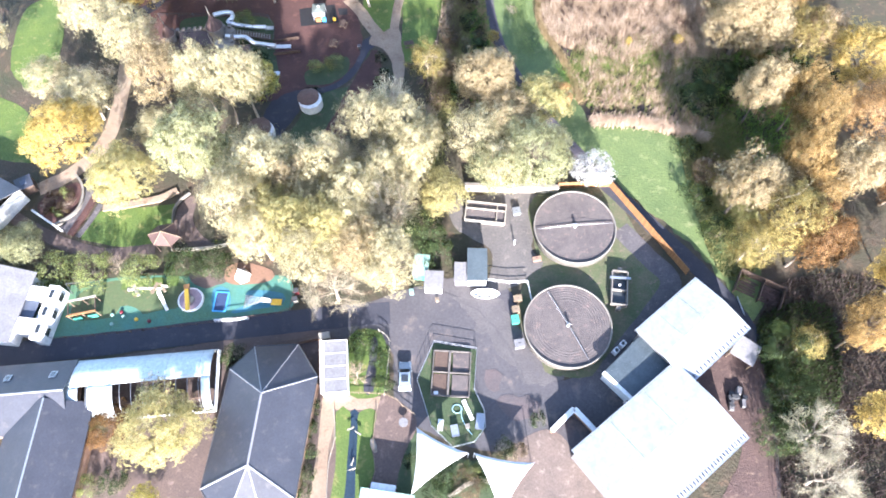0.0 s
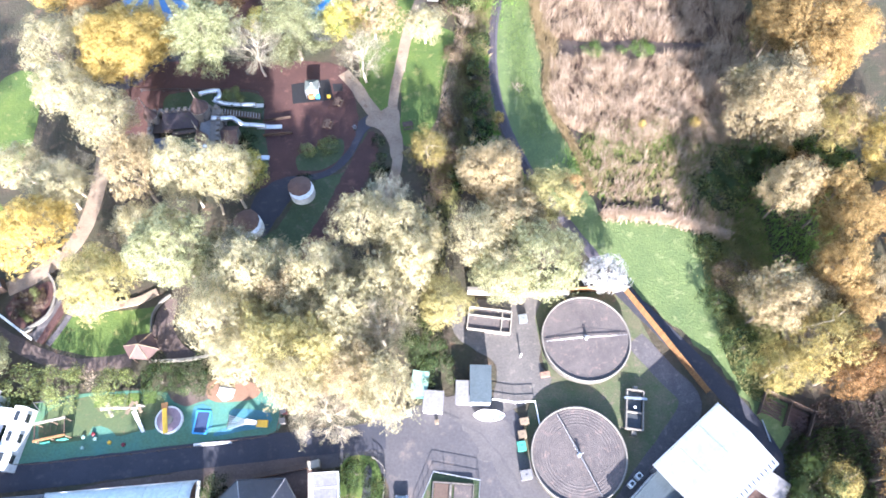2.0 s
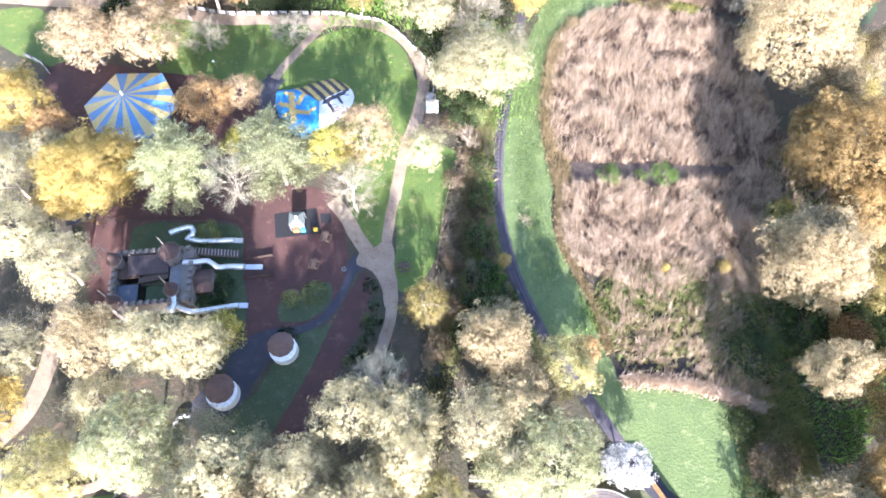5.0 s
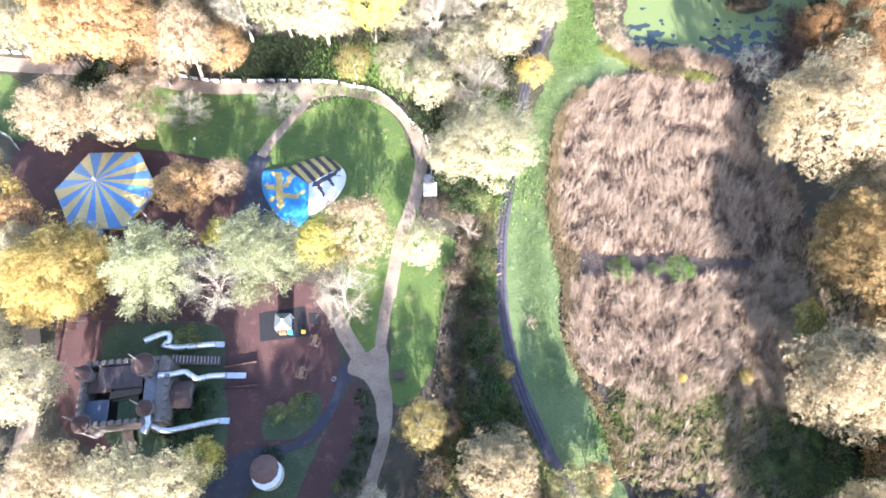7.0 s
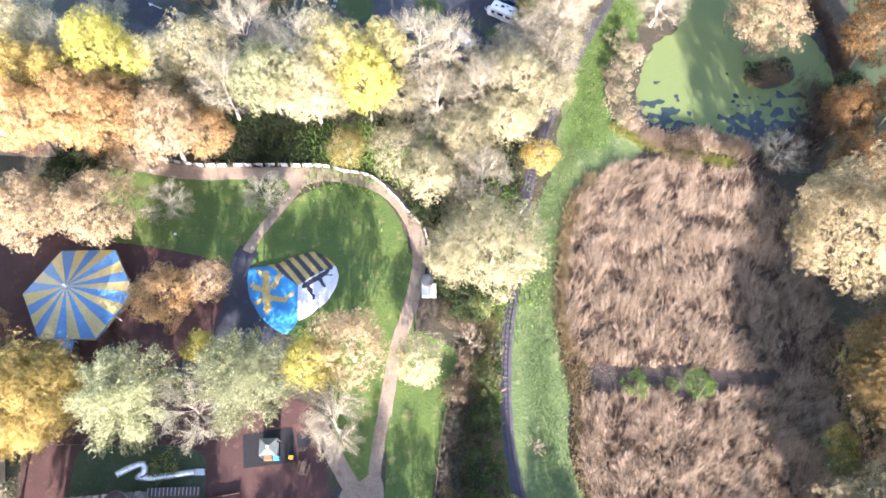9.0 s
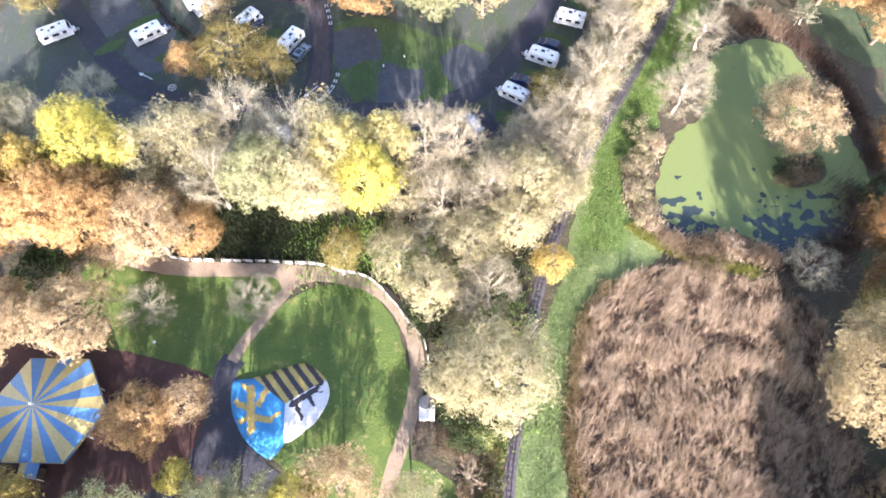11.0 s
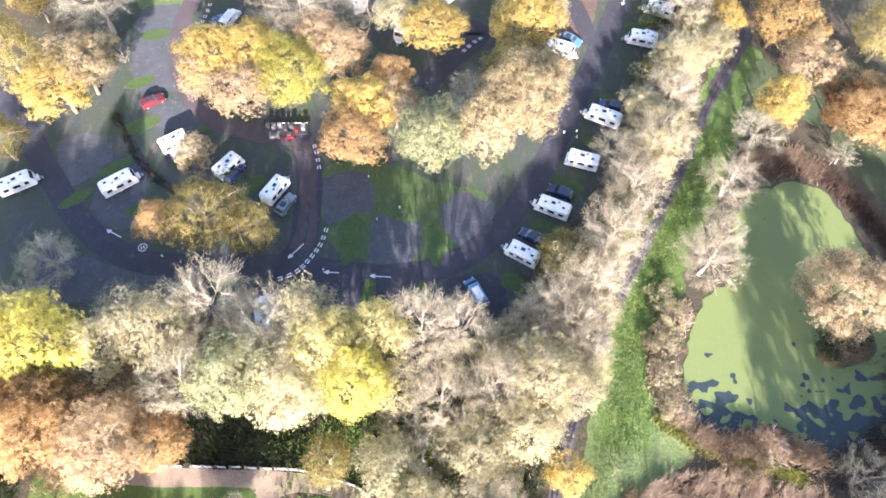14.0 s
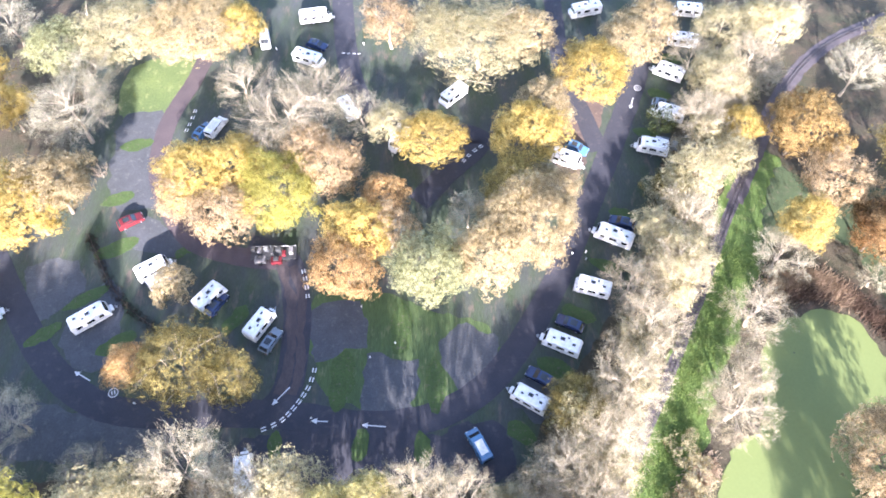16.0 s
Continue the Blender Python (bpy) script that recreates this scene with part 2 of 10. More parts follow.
def patch(name, points, z, material, label, category, rough=0.25, smooth=True, thick=0.0, kind="structure"):
    """A piece of ground cover with an uneven edge, slightly proud of what it lies on."""
    z = level(z)
    line = smooth_line(points, True, 0.8) if smooth else [Vector((*q, 0)) for q in points]
    vs = []
    for q in line:
        j = Vector((noise.noise((q.x * 0.6, q.y * 0.6, z * 50)), noise.noise((q.x * 0.6, q.y * 0.6, 9 + z * 50)), 0)) * rough
        j += Vector((noise.noise((q.x * 2.3, q.y * 2.3, z)), noise.noise((q.x * 2.3, q.y * 2.3, 5)), 0)) * rough * 0.5
        vs.append(q + j)
    bm = bmesh.new()
    f = bm.faces.new([bm.verts.new((v.x, v.y, z)) for v in vs])
    if f.normal.z < 0 or sum(a.x * b.y - b.x * a.y for a, b in zip(vs, vs[1:] + vs[:1])) < 0:
        f.normal_flip()
    ret = bmesh.ops.extrude_face_region(bm, geom=[f])
    bmesh.ops.translate(bm, vec=(0, 0, -z - 0.05), verts=[v for v in ret["geom"] if isinstance(v, bmesh.types.BMVert)])
    bmesh.ops.recalc_face_normals(bm, faces=bm.faces)
    bmesh.ops.triangulate(bm, faces=bm.faces)
    ob = part(name, bm, material)
    return tagged(ob, label, category, kind=kind)


def ribbon(name, points, width, z, material, label, category, rough=0.12, end_width=None):
    """A path or road of that width along a smooth line, with worn edges."""
    z = level(z)
    line = smooth_line(points, False, 0.9)
    vs, faces = [], []
    for i, q in enumerate(line):
        d = line[min(i + 1, len(line) - 1)] - line[max(i - 1, 0)]
        s = Vector((-d.y, d.x, 0)).normalized()
        w = width + ((end_width or width) - width) * i / (len(line) - 1)
        l = w / 2 + rough * (noise.noise((q.x * 0.5, q.y * 0.5, 1)) + 0.5 * noise.noise((q.x * 1.9, q.y * 1.9, 2)))
        r = w / 2 + rough * (noise.noise((q.x * 0.5, q.y * 0.5, 7)) + 0.5 * noise.noise((q.x * 1.9, q.y * 1.9, 8)))
        for p, h in ((q + s * l, -0.05), (q + s * l, z), (q - s * r, z), (q - s * r, -0.05)):
            vs.append((p.x, p.y, h))
        if i:
            a, b = 4 * i - 4, 4 * i
            for k in range(3):
                faces.append((a + k, b + k, b + k + 1, a + k + 1))
    return tagged(finish(name, vs, faces, material), label, category, kind="structure")


# ---------------------------------------------------------------- trees
rng = np.random.default_rng(4)


def directions(n, low=-0.45):
    """n directions spread over a sphere, none lower than low."""
    v = rng.normal(size=(n * 3, 3))
    v /= np.linalg.norm(v, axis=1)[:, None]
    return v[v[:, 2] > low][:n]


def way_out(p):
    """The direction from the crown's middle, leaning up a little."""
    q = p + np.array([0, 0, 0.3])
    return q / (np.linalg.norm(q, axis=1)[:, None] + 1e-6)


def slivers(base, way, length, width):
    """Thin triangles from base along way: three corners each, and the normal to shade them by."""
    side = np.cross(way, rng.normal(size=way.shape))
    side /= np.linalg.norm(side, axis=1)[:, None] + 1e-9
    turned = (np.cross(side, way) * way_out(base)).sum(1) < 0
    side[turned] *= -1
    soft = way_out(base) * 0.8 + rng.normal(size=way.shape) * 0.35
    soft = soft - way * (soft * way).sum(1)[:, None] * 0.8
    return np.stack([base - side * width[:, None] / 2, base + side * width[:, None] / 2, base + way * length[:, None], soft], 1)


def leaves(centre, size, out=None):
    """Leaf triangles at the centres, facing mostly outward and upward."""
    n = rng.normal(size=centre.shape) * 0.24 + np.array([0, -0.1, 0.2])
    n = n + (out if out is not None else centre / (np.linalg.norm(centre, axis=1)[:, None] + 1e-6)) * 0.9
    n /= np.linalg.norm(n, axis=1)[:, None]
    a = np.cross(n, rng.normal(size=centre.shape))
    a /= np.linalg.norm(a, axis=1)[:, None] + 1e-9
    b = np.cross(n, a)
    s = size[:, None]
    soft = (out if out is not None else way_out(centre)) * 0.6 + way_out(centre) * 0.6 + n * 0.15
    return np.stack([centre + a * s, centre - a * s * 0.5 + b * s * 0.8, centre - a * s * 0.5 - b * s * 0.8, soft], 1)


def triangles(name, tris, material):
    """A mesh of loose leaves; every leaf is shaded by the normal that comes as its fourth row."""
    me = bpy.data.meshes.new(name)
    n = len(tris)
    soft = tris[:, 3] / (np.linalg.norm(tris[:, 3], axis=1)[:, None] + 1e-9)
    tris = tris[:, :3]
    me.vertices.add(3 * n)
    me.vertices.foreach_set("co", tris.reshape(-1).astype(np.float32))
    me.loops.add(3 * n)
    me.loops.foreach_set("vertex_index", np.arange(3 * n, dtype=np.int32))
    me.polygons.add(n)
    me.polygons.foreach_set("loop_start", np.arange(0, 3 * n, 3, dtype=np.int32))
    me.update(calc_edges=True)
    me.attributes.new("custom_normal", "FLOAT_VECTOR", "POINT").data.foreach_set("vector", np.repeat(soft, 3, axis=0).reshape(-1).astype(np.float32))
    me.materials.append(material)
    return me


def lumps(n, r, squash, low, size=(0.17, 0.33)):
    """Centres and radii of the clumps that make an uneven crown of radius r about the origin."""
    d = directions(n, low)
    bulge = np.array([0.86 + 0.38 * noise.noise(Vector(q) * 1.6 + Vector((r, n, 0))) for q in d])
    c = d * (r * bulge * rng.uniform(0.68, 0.98, len(d)))[:, None]
    c[:, 2] *= squash
    return c, r * rng.uniform(*size, len(d))


def crown_leafy(r=5.0, squash=1.0, n=90, per=85, size=0.155, low=-0.45, lump=(0.17, 0.33)):
    c, cr = lumps(n, r, squash, low, lump)
    out = []
    for q, k in zip(c, cr):
        d = directions(per, -0.7)
        p = q + d * (k * rng.uniform(0.82, 1.03, len(d)))[:, None]
        out.append(leaves(p, rng.uniform(0.6, 1.2, len(d)) * size, d))
        d = directions(max(8, per // 4), -0.5)
        out.append(leaves(q + d * (k * rng.uniform(0.55, 0.75, len(d)))[:, None], np.full(len(d), size * 1.5), d))
    d = directions(n * 3 + 60, -0.6)
    out.append(leaves(d * (r * rng.uniform(0.6, 0.9, len(d)))[:, None] * np.array([1, 1, squash]), np.full(len(d), max(size * 1.6, r * 0.03))))
    return np.concatenate(out)


MAIN_LIMBS = 13


def branches(n, r, squash, low):
    """Start and tip of n branches that fan out from the trunk, about the crown's middle."""
    d = directions(n, low)
    bulge = np.array([0.84 + 0.42 * noise.noise(Vector(q) * 1.7 + Vector((r, n, 0))) for q in d]) * rng.uniform(0.82, 1.06, len(d))
    tip = d * (r * bulge)[:, None] * np.array([1, 1, squash])
    start = np.zeros_like(tip)
    start[:, 2] = -r * squash * (0.15 + 0.75 * rng.uniform(0, 1, len(d))) + np.maximum(0, d[:, 2]) * r * squash * 0.55
    # the first few are limbs; every other branch forks off the nearest limb
    limbs = min(MAIN_LIMBS, len(d) // 2)
    near = np.argmax(d[limbs:] @ d[:limbs].T, axis=1)
    along_limb = rng.uniform(0.3, 0.85, len(near))[:, None]
    start[limbs:] = start[near] * (1 - along_limb) + tip[near] * along_limb
    return start, tip


def crown_twiggy(ends, r=5.0, squash=1.0, per=60, leafy=0, size=0.15, long=(0.1, 0.25), wide=(0.026, 0.055)):
    """Bare or thinly leaved: every branch is feathered with twigs that sweep outward and upward."""
    start, tip = ends
    out = []
    for a, b in zip(start, tip):
        run = b - a
        way = run / np.linalg.norm(run)
        s = 1 - rng.uniform(0, 1, per) ** 1.3 * 0.85
        base = a + run * s[:, None] + rng.normal(size=(per, 3)) * r * 0.03
        base[:, 2] -= np.sin(s * math.pi) * r * 0.05
        d = way * 0.8 + rng.normal(size=(per, 3)) * 0.55 + np.array([0, 0, 0.35])
        d /= np.linalg.norm(d, axis=1)[:, None]
        out.append(slivers(base, d, r * rng.uniform(*long, per), rng.uniform(*wide, per)))
        if leafy:
            s = 1.05 - rng.uniform(0, 1, leafy) ** 1.6 * 0.7
            p = a + run * s[:, None] + rng.normal(size=(leafy, 3)) * r * 0.085
            out.append(leaves(p, rng.uniform(0.6, 1.25, leafy) * size, None))
    return np.concatenate(out)


def crown_pine(r=5.0, squash=1.0):
    """Whorls of flat needle sprays on level limbs."""
    out = []
    for i in range(66):
        a, h = rng.uniform(0, 2 * math.pi), rng.uniform(-0.8, 1.0)
        reach = r * (1.0 - 0.55 * max(0, h)) * rng.uniform(0.75, 1.05)
        for s in np.linspace(0.25, 1.0, 7):
            q = np.array([math.cos(a) * reach * s, math.sin(a) * reach * s, h * r * squash + 0.25 * s])
            m = 42
            d = rng.normal(size=(m, 3)) * np.array([1, 1, 0.25]) + np.array([math.cos(a), math.sin(a), 0.1]) * 0.9
            d /= np.linalg.norm(d, axis=1)[:, None]
            out.append(slivers(q + rng.normal(size=(m, 3)) * 0.3, d, rng.uniform(0.3, 0.62, m), rng.uniform(0.13, 0.22, m)))
    return np.concatenate(out)


def limb_mesh(name, h, r, squash, n, thick, material, ends=None):
    """A tapered, slightly bent trunk with limbs that fork towards the crown; the crown's centre is at height h."""
    bm = bmesh.new()
    bend = [(0.15 * math.sin(i * 1.3 + n), 0.15 * math.cos(i * 1.7 + n), z) for i, z in enumerate(np.linspace(0, h + 0.35 * r * squash, 6))]
    add_tube(bm, bend, thick, 8, 0.1)
    if ends is None:
        tip = directions(n, -0.15) * r * 0.84 * np.array([1, 1, squash])
        start = np.zeros_like(tip)
        start[:, 2] = -r * squash * rng.uniform(0.1, 0.75, len(tip))
    else:
        start, tip = (np.concatenate([e[:MAIN_LIMBS], e[MAIN_LIMBS::3]]) for e in ends)
    for a, e in zip(start, tip):
        a, e = Vector(a) + Vector((0, 0, h)), Vector(e) + Vector((0, 0, h))
        m = a.lerp(e, 0.5) + Vector((0, 0, rng.uniform(-0.1, 0.3)))
        add_tube(bm, [a, m, a.lerp(e, 0.97)], thick * (0.34 if len(tip) < 24 else 0.15), 3, 0.16)
    me = bpy.data.meshes.new(name)
    bm.to_mesh(me)
    bm.free()
    me.materials.append(material)
    return me


# every kind: leaf colours, crown's make, label
KINDS = {
    "gold": ("leafy", (0.47, 0.36, 0.115), (0.57, 0.455, 0.18), (0.37, 0.275, 0.075), "golden yellow autumn tree with a full leafy crown"),
    "primrose": ("leafy", (0.44, 0.395, 0.175), (0.54, 0.49, 0.25), (0.35, 0.315, 0.125), "pale primrose yellow tree with a soft full crown"),
    "lemon": ("leafy", (0.45, 0.41, 0.1), (0.56, 0.51, 0.17), (0.33, 0.31, 0.07), "lemon yellow autumn tree with a full crown"),
    "orange": ("leafy", (0.46, 0.3, 0.14), (0.57, 0.405, 0.21), (0.37, 0.235, 0.1), "orange autumn tree with a dense leafy crown"),
    "amber": ("leafy", (0.34, 0.235, 0.095), (0.43, 0.31, 0.14), (0.26, 0.175, 0.065), "amber and gold autumn tree with a dense crown"),
    "rust": ("leafy", (0.24, 0.135, 0.055), (0.33, 0.2, 0.085), (0.17, 0.095, 0.04), "rust brown autumn tree with dry leaves"),
    "peach": ("mixed", (0.45, 0.335, 0.2), (0.55, 0.43, 0.275), (0.37, 0.27, 0.15), "peach coloured autumn tree, half bare"),
    "cream": ("leafy", (0.37, 0.3, 0.175), (0.46, 0.385, 0.24), (0.3, 0.24, 0.135), "cream coloured willow with a rounded crown"),
    "willow": ("leafy", (0.4, 0.31, 0.19), (0.495, 0.4, 0.258), (0.335, 0.255, 0.15), "rounded sandy gold willow standing in the pond"),
    "pale": ("mixed", (0.425, 0.385, 0.23), (0.52, 0.475, 0.31), (0.355, 0.32, 0.18), "pale green and beige tree losing its leaves"),
    "palegreen": ("leafy", (0.31, 0.315, 0.175), (0.41, 0.415, 0.25), (0.235, 0.245, 0.12), "pale green tree with a soft leafy crown"),
    "olive": ("mixed", (0.27, 0.235, 0.085), (0.38, 0.315, 0.12), (0.21, 0.165, 0.06), "olive and gold tree with thinning leaves"),
    "pink": ("twiggy", (0.47, 0.42, 0.305), (0.565, 0.51, 0.385), (0.41, 0.36, 0.255), "bare tree with dense beige twigs"),
    "grey": ("twiggy", (0.455, 0.425, 0.32), (0.55, 0.52, 0.4), (0.39, 0.365, 0.265), "bare grey tree with fine twigs"),
    "silver": ("leafy", (0.6, 0.6, 0.58), (0.7, 0.7, 0.68), (0.5, 0.5, 0.49), "small silvery white tree with a fluffy crown"),
    "pine": ("pine", (0.335, 0.35, 0.2), (0.425, 0.44, 0.265), (0.27, 0.285, 0.15), "blue-green pine with layered needle sprays"),
    "bush": ("bush", (0.05, 0.08, 0.028), (0.09, 0.125, 0.045), (0.035, 0.055, 0.02), "dense dark green evergreen bush"),
    "nettle": ("bush", (0.13, 0.21, 0.055), (0.22, 0.31, 0.09), (0.09, 0.15, 0.035), "fresh green nettle clump among dry reeds"),
    "goldbush": ("bush", (0.2, 0.23, 0.085), (0.3, 0.33, 0.135), (0.13, 0.16, 0.055), "low yellow-green leafy garden bush"),
    "brownbush": ("bush", (0.16, 0.12, 0.075), (0.25, 0.195, 0.125), (0.1, 0.075, 0.05), "brown dried bush with withered leaves"),
    "buffbush": ("bush", (0.32, 0.29, 0.175), (0.43, 0.39, 0.255), (0.2, 0.175, 0.1), "buff bush with dry leaves on the bank"),
    "pinkbush": ("twigbush", (0.4, 0.32, 0.24), (0.49, 0.4, 0.31), (0.29, 0.22, 0.165), "beige bare bush with dense twigs"),
}
MADE = {}


def tree_meshes(kind, v, r):
    """The crown's and trunk's meshes of a kind, in one of three shapes and three sizes, and the radius and height they are made for."""
    R, k, lump = (2.0, 0.32, (0.22, 0.38)) if r < 3.2 else (5.0, 1.0, (0.13, 0.27)) if r < 6.6 else (8.5, 2.1, (0.1, 0.21))
    if (kind, v, R) in MADE:
        return MADE[kind, v, R]
    style, a, b, c, _ = KINDS[kind]
    m = MATS.get(kind + "_leaves") or leaf_mat(kind + "_leaves", a, b, c, 0.2, lace=10.0, thin=0.67)
    squash = (1.0, 0.85, 1.15)[v]
    fine = {2.0: 0.105, 5.0: 0.16, 8.5: 0.185}[R]
    ends, bark = None, BARK
    if style == "leafy":
        tris, limbs = crown_leafy(R, squash, int(118 * k), 54 if R > 8 else 44, fine * 1.5, lump=lump), 12
    elif style == "mixed":
        ends, bark, limbs = branches(int(80 * k) + 8, R, squash, -0.25), PALE_BARK, 0
        tris = np.concatenate([crown_twiggy(ends, R, squash, 22, 16, fine * 1.2), crown_leafy(R * 0.94, squash, int(70 * k), 34, fine * 1.5, lump=lump)])
    elif style == "twiggy":
        ends, bark, limbs = branches(int(185 * k) + 10, R, squash, -0.3), PALE_BARK, 0
        tris = crown_twiggy(ends, R, squash, 36, 0, long=(0.09, 0.2), wide=(0.04, 0.075))
    elif style == "twigbush":
        ends, bark, limbs = branches(int(60 * k) + 10, R, squash, -0.1), PALE_BARK, 0
        tris = crown_twiggy(ends, R, squash, 60)
    elif style == "pine":
        tris, limbs = crown_pine(R, squash), 10
    else:
        tris, limbs = crown_leafy(R, squash * 0.9, int(60 * k), 66, fine * 1.25, low=-0.6, lump=lump), 6
    h = R * {"bush": 0.8, "twigbush": 0.7}.get(style, 1.0 + 0.4 * squash)
    tris[:, :3, 2] += h
    crown = triangles(kind + "_crown", tris, m)
    trunk = limb_mesh(kind + "_trunk", h, R, squash, limbs, R * (0.052 if "bush" not in style else 0.028), bark, ends)
    MADE[kind, v, R] = crown, trunk, h + R * 0.92 * squash, R
    return MADE[kind, v, R]


TREES = [0]


def tree(kind, x, y, r, height, label=""):
    TREES[0] += 1
    crown, trunk, top, R = tree_meshes(kind, TREES[0] % 3, r)
    grow = 1.22 * r / R
    style, *_, text = KINDS[kind]
    bushy = "bush" in style
    ob = new("bush" if bushy else "pine_tree" if kind == "pine" else "tree")
    ob.matrix_basis = pose(x, y, -0.03, 0, 0, rng.uniform(0, 360)) @ Matrix.Diagonal((grow, grow, height / top, 1))
    size = " of modest height" if height < 8 and not bushy else ", tall" if height > 13 else ""
    tagged(ob, label or text + size, "bush" if bushy else "tree", "bushes" if bushy else "woodland trees")
    for name, me in (("trunk", trunk), ("crown", crown)):
        o = new(name, me)
        o.parent = ob
    return ob

# ---------------------------------------------------------------- ground
bm = bmesh.new()
bmesh.ops.create_grid(bm, x_segments=8, y_segments=8, size=3000)
bmesh.ops.translate(bm, vec=(0, 130, 0), verts=bm.verts)
tagged(part("ground", bm, LITTER), "brown leaf litter and rough undergrowth", "ground", kind="structure")

# works yard, tanks and gardens at the near end
patch("pavement_yard", [(-18.9, 35.2), (-12.9, 36.3), (-5.9, 38.8), (0.2, 39.2), (8.2, 39.3), (11.0, 35.3), (10.4, 29.0), (14.0, 24.2), (22.3, 24.5), (26.0, 21.1), (21.4, 16.4), (17.1, 13.4), (15.6, 6.1), (9.7, 7.6), (10.9, 14.3), (5.4, 14.3), (-2.5, 16.8), (-7.3, 21.2), (-8.3, 29.3), (-12.6, 30.9), (-18.2, 31.0)], 0.02, OLD_TARMAC, "worn grey-brown yard surface with tyre marks", "yard")
patch("pavement_upper_yard", [(1.9, 54.5), (15.5, 55.3), (13.9, 45.9), (15.5, 42.4), (9.9, 38.6), (6.6, 38.6), (7.4, 45.0), (2.0, 49.2)], 0.03, CONCRETE, "pale stained concrete between the tanks and sheds", "yard")
patch("lawn_tanks", [(14.9, 54.8), (27.8, 57.1), (30.0, 50.8), (32.6, 43.6), (33.2, 38.7), (29.2, 32.7), (24.2, 26.6), (20.7, 24.5), (14.1, 25.1), (11.3, 29.9), (11.9, 39.0), (15.5, 42.4), (14.4, 45.9)], 0.035, PATCHY, "patchy green grass round the round tanks", "grass")
ribbon("road_tanks", [(28.3, 48.7), (32.1, 43.6), (35.0, 39.1), (31.1, 33.6), (25.6, 27.5), (21.2, 22.0)], 3.2, 0.05, GREY_PAVING, "worn grey-brown track beside the fence", "road")
ribbon("road_lane", [(-71.5, 28.7), (-64.9, 29.3), (-54.2, 30.3), (-41.7, 31.7), (-29.0, 33.1), (-17.1, 34.3), (-8.5, 34.9)], 3.6, 0.045, TARMAC, "dark tarmac lane past the playground", "road")
patch("floor_playground", [(-62.6, 31.7), (-61.4, 38.8), (-53.1, 41.3), (-43.4, 41.7), (-34.3, 40.8), (-29.1, 41.4), (-24.4, 40.8), (-23.8, 35.8), (-30.1, 34.5), (-41.9, 33.1), (-54.5, 31.9)], 0.03, TEAL, "teal green rubber playground surface", "playground floor", rough=0.1)
patch("floor_playground_olive", [(-57.0, 34.7), (-57.1, 38.4), (-52.5, 40.8), (-47.0, 41.0), (-41.2, 41.0), (-40.4, 38.1), (-40.7, 36.4), (-43.4, 35.9), (-45.1, 35.5), (-46.4, 35.3), (-47.7, 36.4), (-50.0, 36.6), (-50.8, 34.9), (-54.7, 34.4)], 0.038, mat("olive_rubber_surface", (0.055, 0.085, 0.04), (0.07, 0.088, 0.036), 3, fine=0.3, bump=0.1, third=(0.095, 0.082, 0.045)), "olive green rubber surface under the play frames", "playground floor", rough=0.15)
patch("floor_playground_brown", [(-40.1, 42.3), (-35.0, 42.8), (-33.9, 40.6), (-35.7, 39.9), (-37.3, 39.4), (-39.6, 40.5)], 0.041, PAVING, "brown bark strip beside the playground plots", "playground floor", rough=0.12)
patch("floor_playground_orange", [(-34.4, 43.0), (-31.7, 43.8), (-27.2, 42.2), (-27.2, 40.7), (-30.6, 39.9), (-34.1, 40.4)], 0.045, ORANGE_RUBBER, "orange rubber safety surface", "playground floor", rough=0.1)
patch("floor_playground_blue", [(-36.0, 39.3), (-33.7, 39.2), (-33.2, 35.9), (-35.6, 35.8)], 0.045, BLUE_RUBBER, "pale blue rubber round the trampoline", "playground floor", rough=0.1)
patch("floor_playground_blue", [(-30.9, 38.4), (-29.7, 39.0), (-25.1, 38.3), (-25.2, 36.6), (-28.8, 35.8), (-32.4, 35.2), (-32.6, 35.7), (-30.7, 36.5)], 0.045, BLUE_RUBBER, "blue rubber safety surface", "playground floor", rough=0.1)
patch("lawn_amphitheatre", [(-59.1, 48.8), (-57.1, 52.7), (-56.3, 53.6), (-52.0, 54.0), (-47.7, 54.3), (-44.1, 54.9), (-42.5, 56.6), (-43.7, 55.2), (-44.5, 53.3), (-44.1, 50.6), (-44.0, 47.4), (-47.9, 46.9), (-52.3, 46.9), (-56.0, 47.7)], 0.03, GRASS, "green lawn before curved terraces", "grass", rough=0.1)
ribbon("path_terrace", [(-75.8, 55.8), (-71.5, 53.2), (-68.7, 51.3), (-64.9, 49.3), (-60.9, 47.4), (-56.7, 46.1), (-53.8, 45.6), (-50.0, 45.9), (-46.4, 46.4)], 2.1, 0.04, PAVING, "brown paved footpath below the lawn", "path")
ribbon("path_woods", [(-68.1, 57.9), (-63.1, 61.2), (-59.0, 67.0), (-58.1, 76.9), (-59.2, 87.6), (-62.3, 97.8)], 2.6, 0.035, SAND_PATH, "sandy footpath through the trees", "path")
patch("lawn_west", [(-86.9, 78.8), (-74.9, 74.7), (-69.5, 64.1), (-78.7, 64.8), (-86.2, 69.9)], 0.03, GRASS, "lawn beside a footpath", "grass")
patch("lawn_northwest", [(-81.0, 99.7), (-74.7, 101.0), (-72.0, 90.7), (-72.1, 82.4), (-74.5, 78.8), (-80.4, 85.3)], 0.03, GRASS, "lawn with tree shadows", "grass")
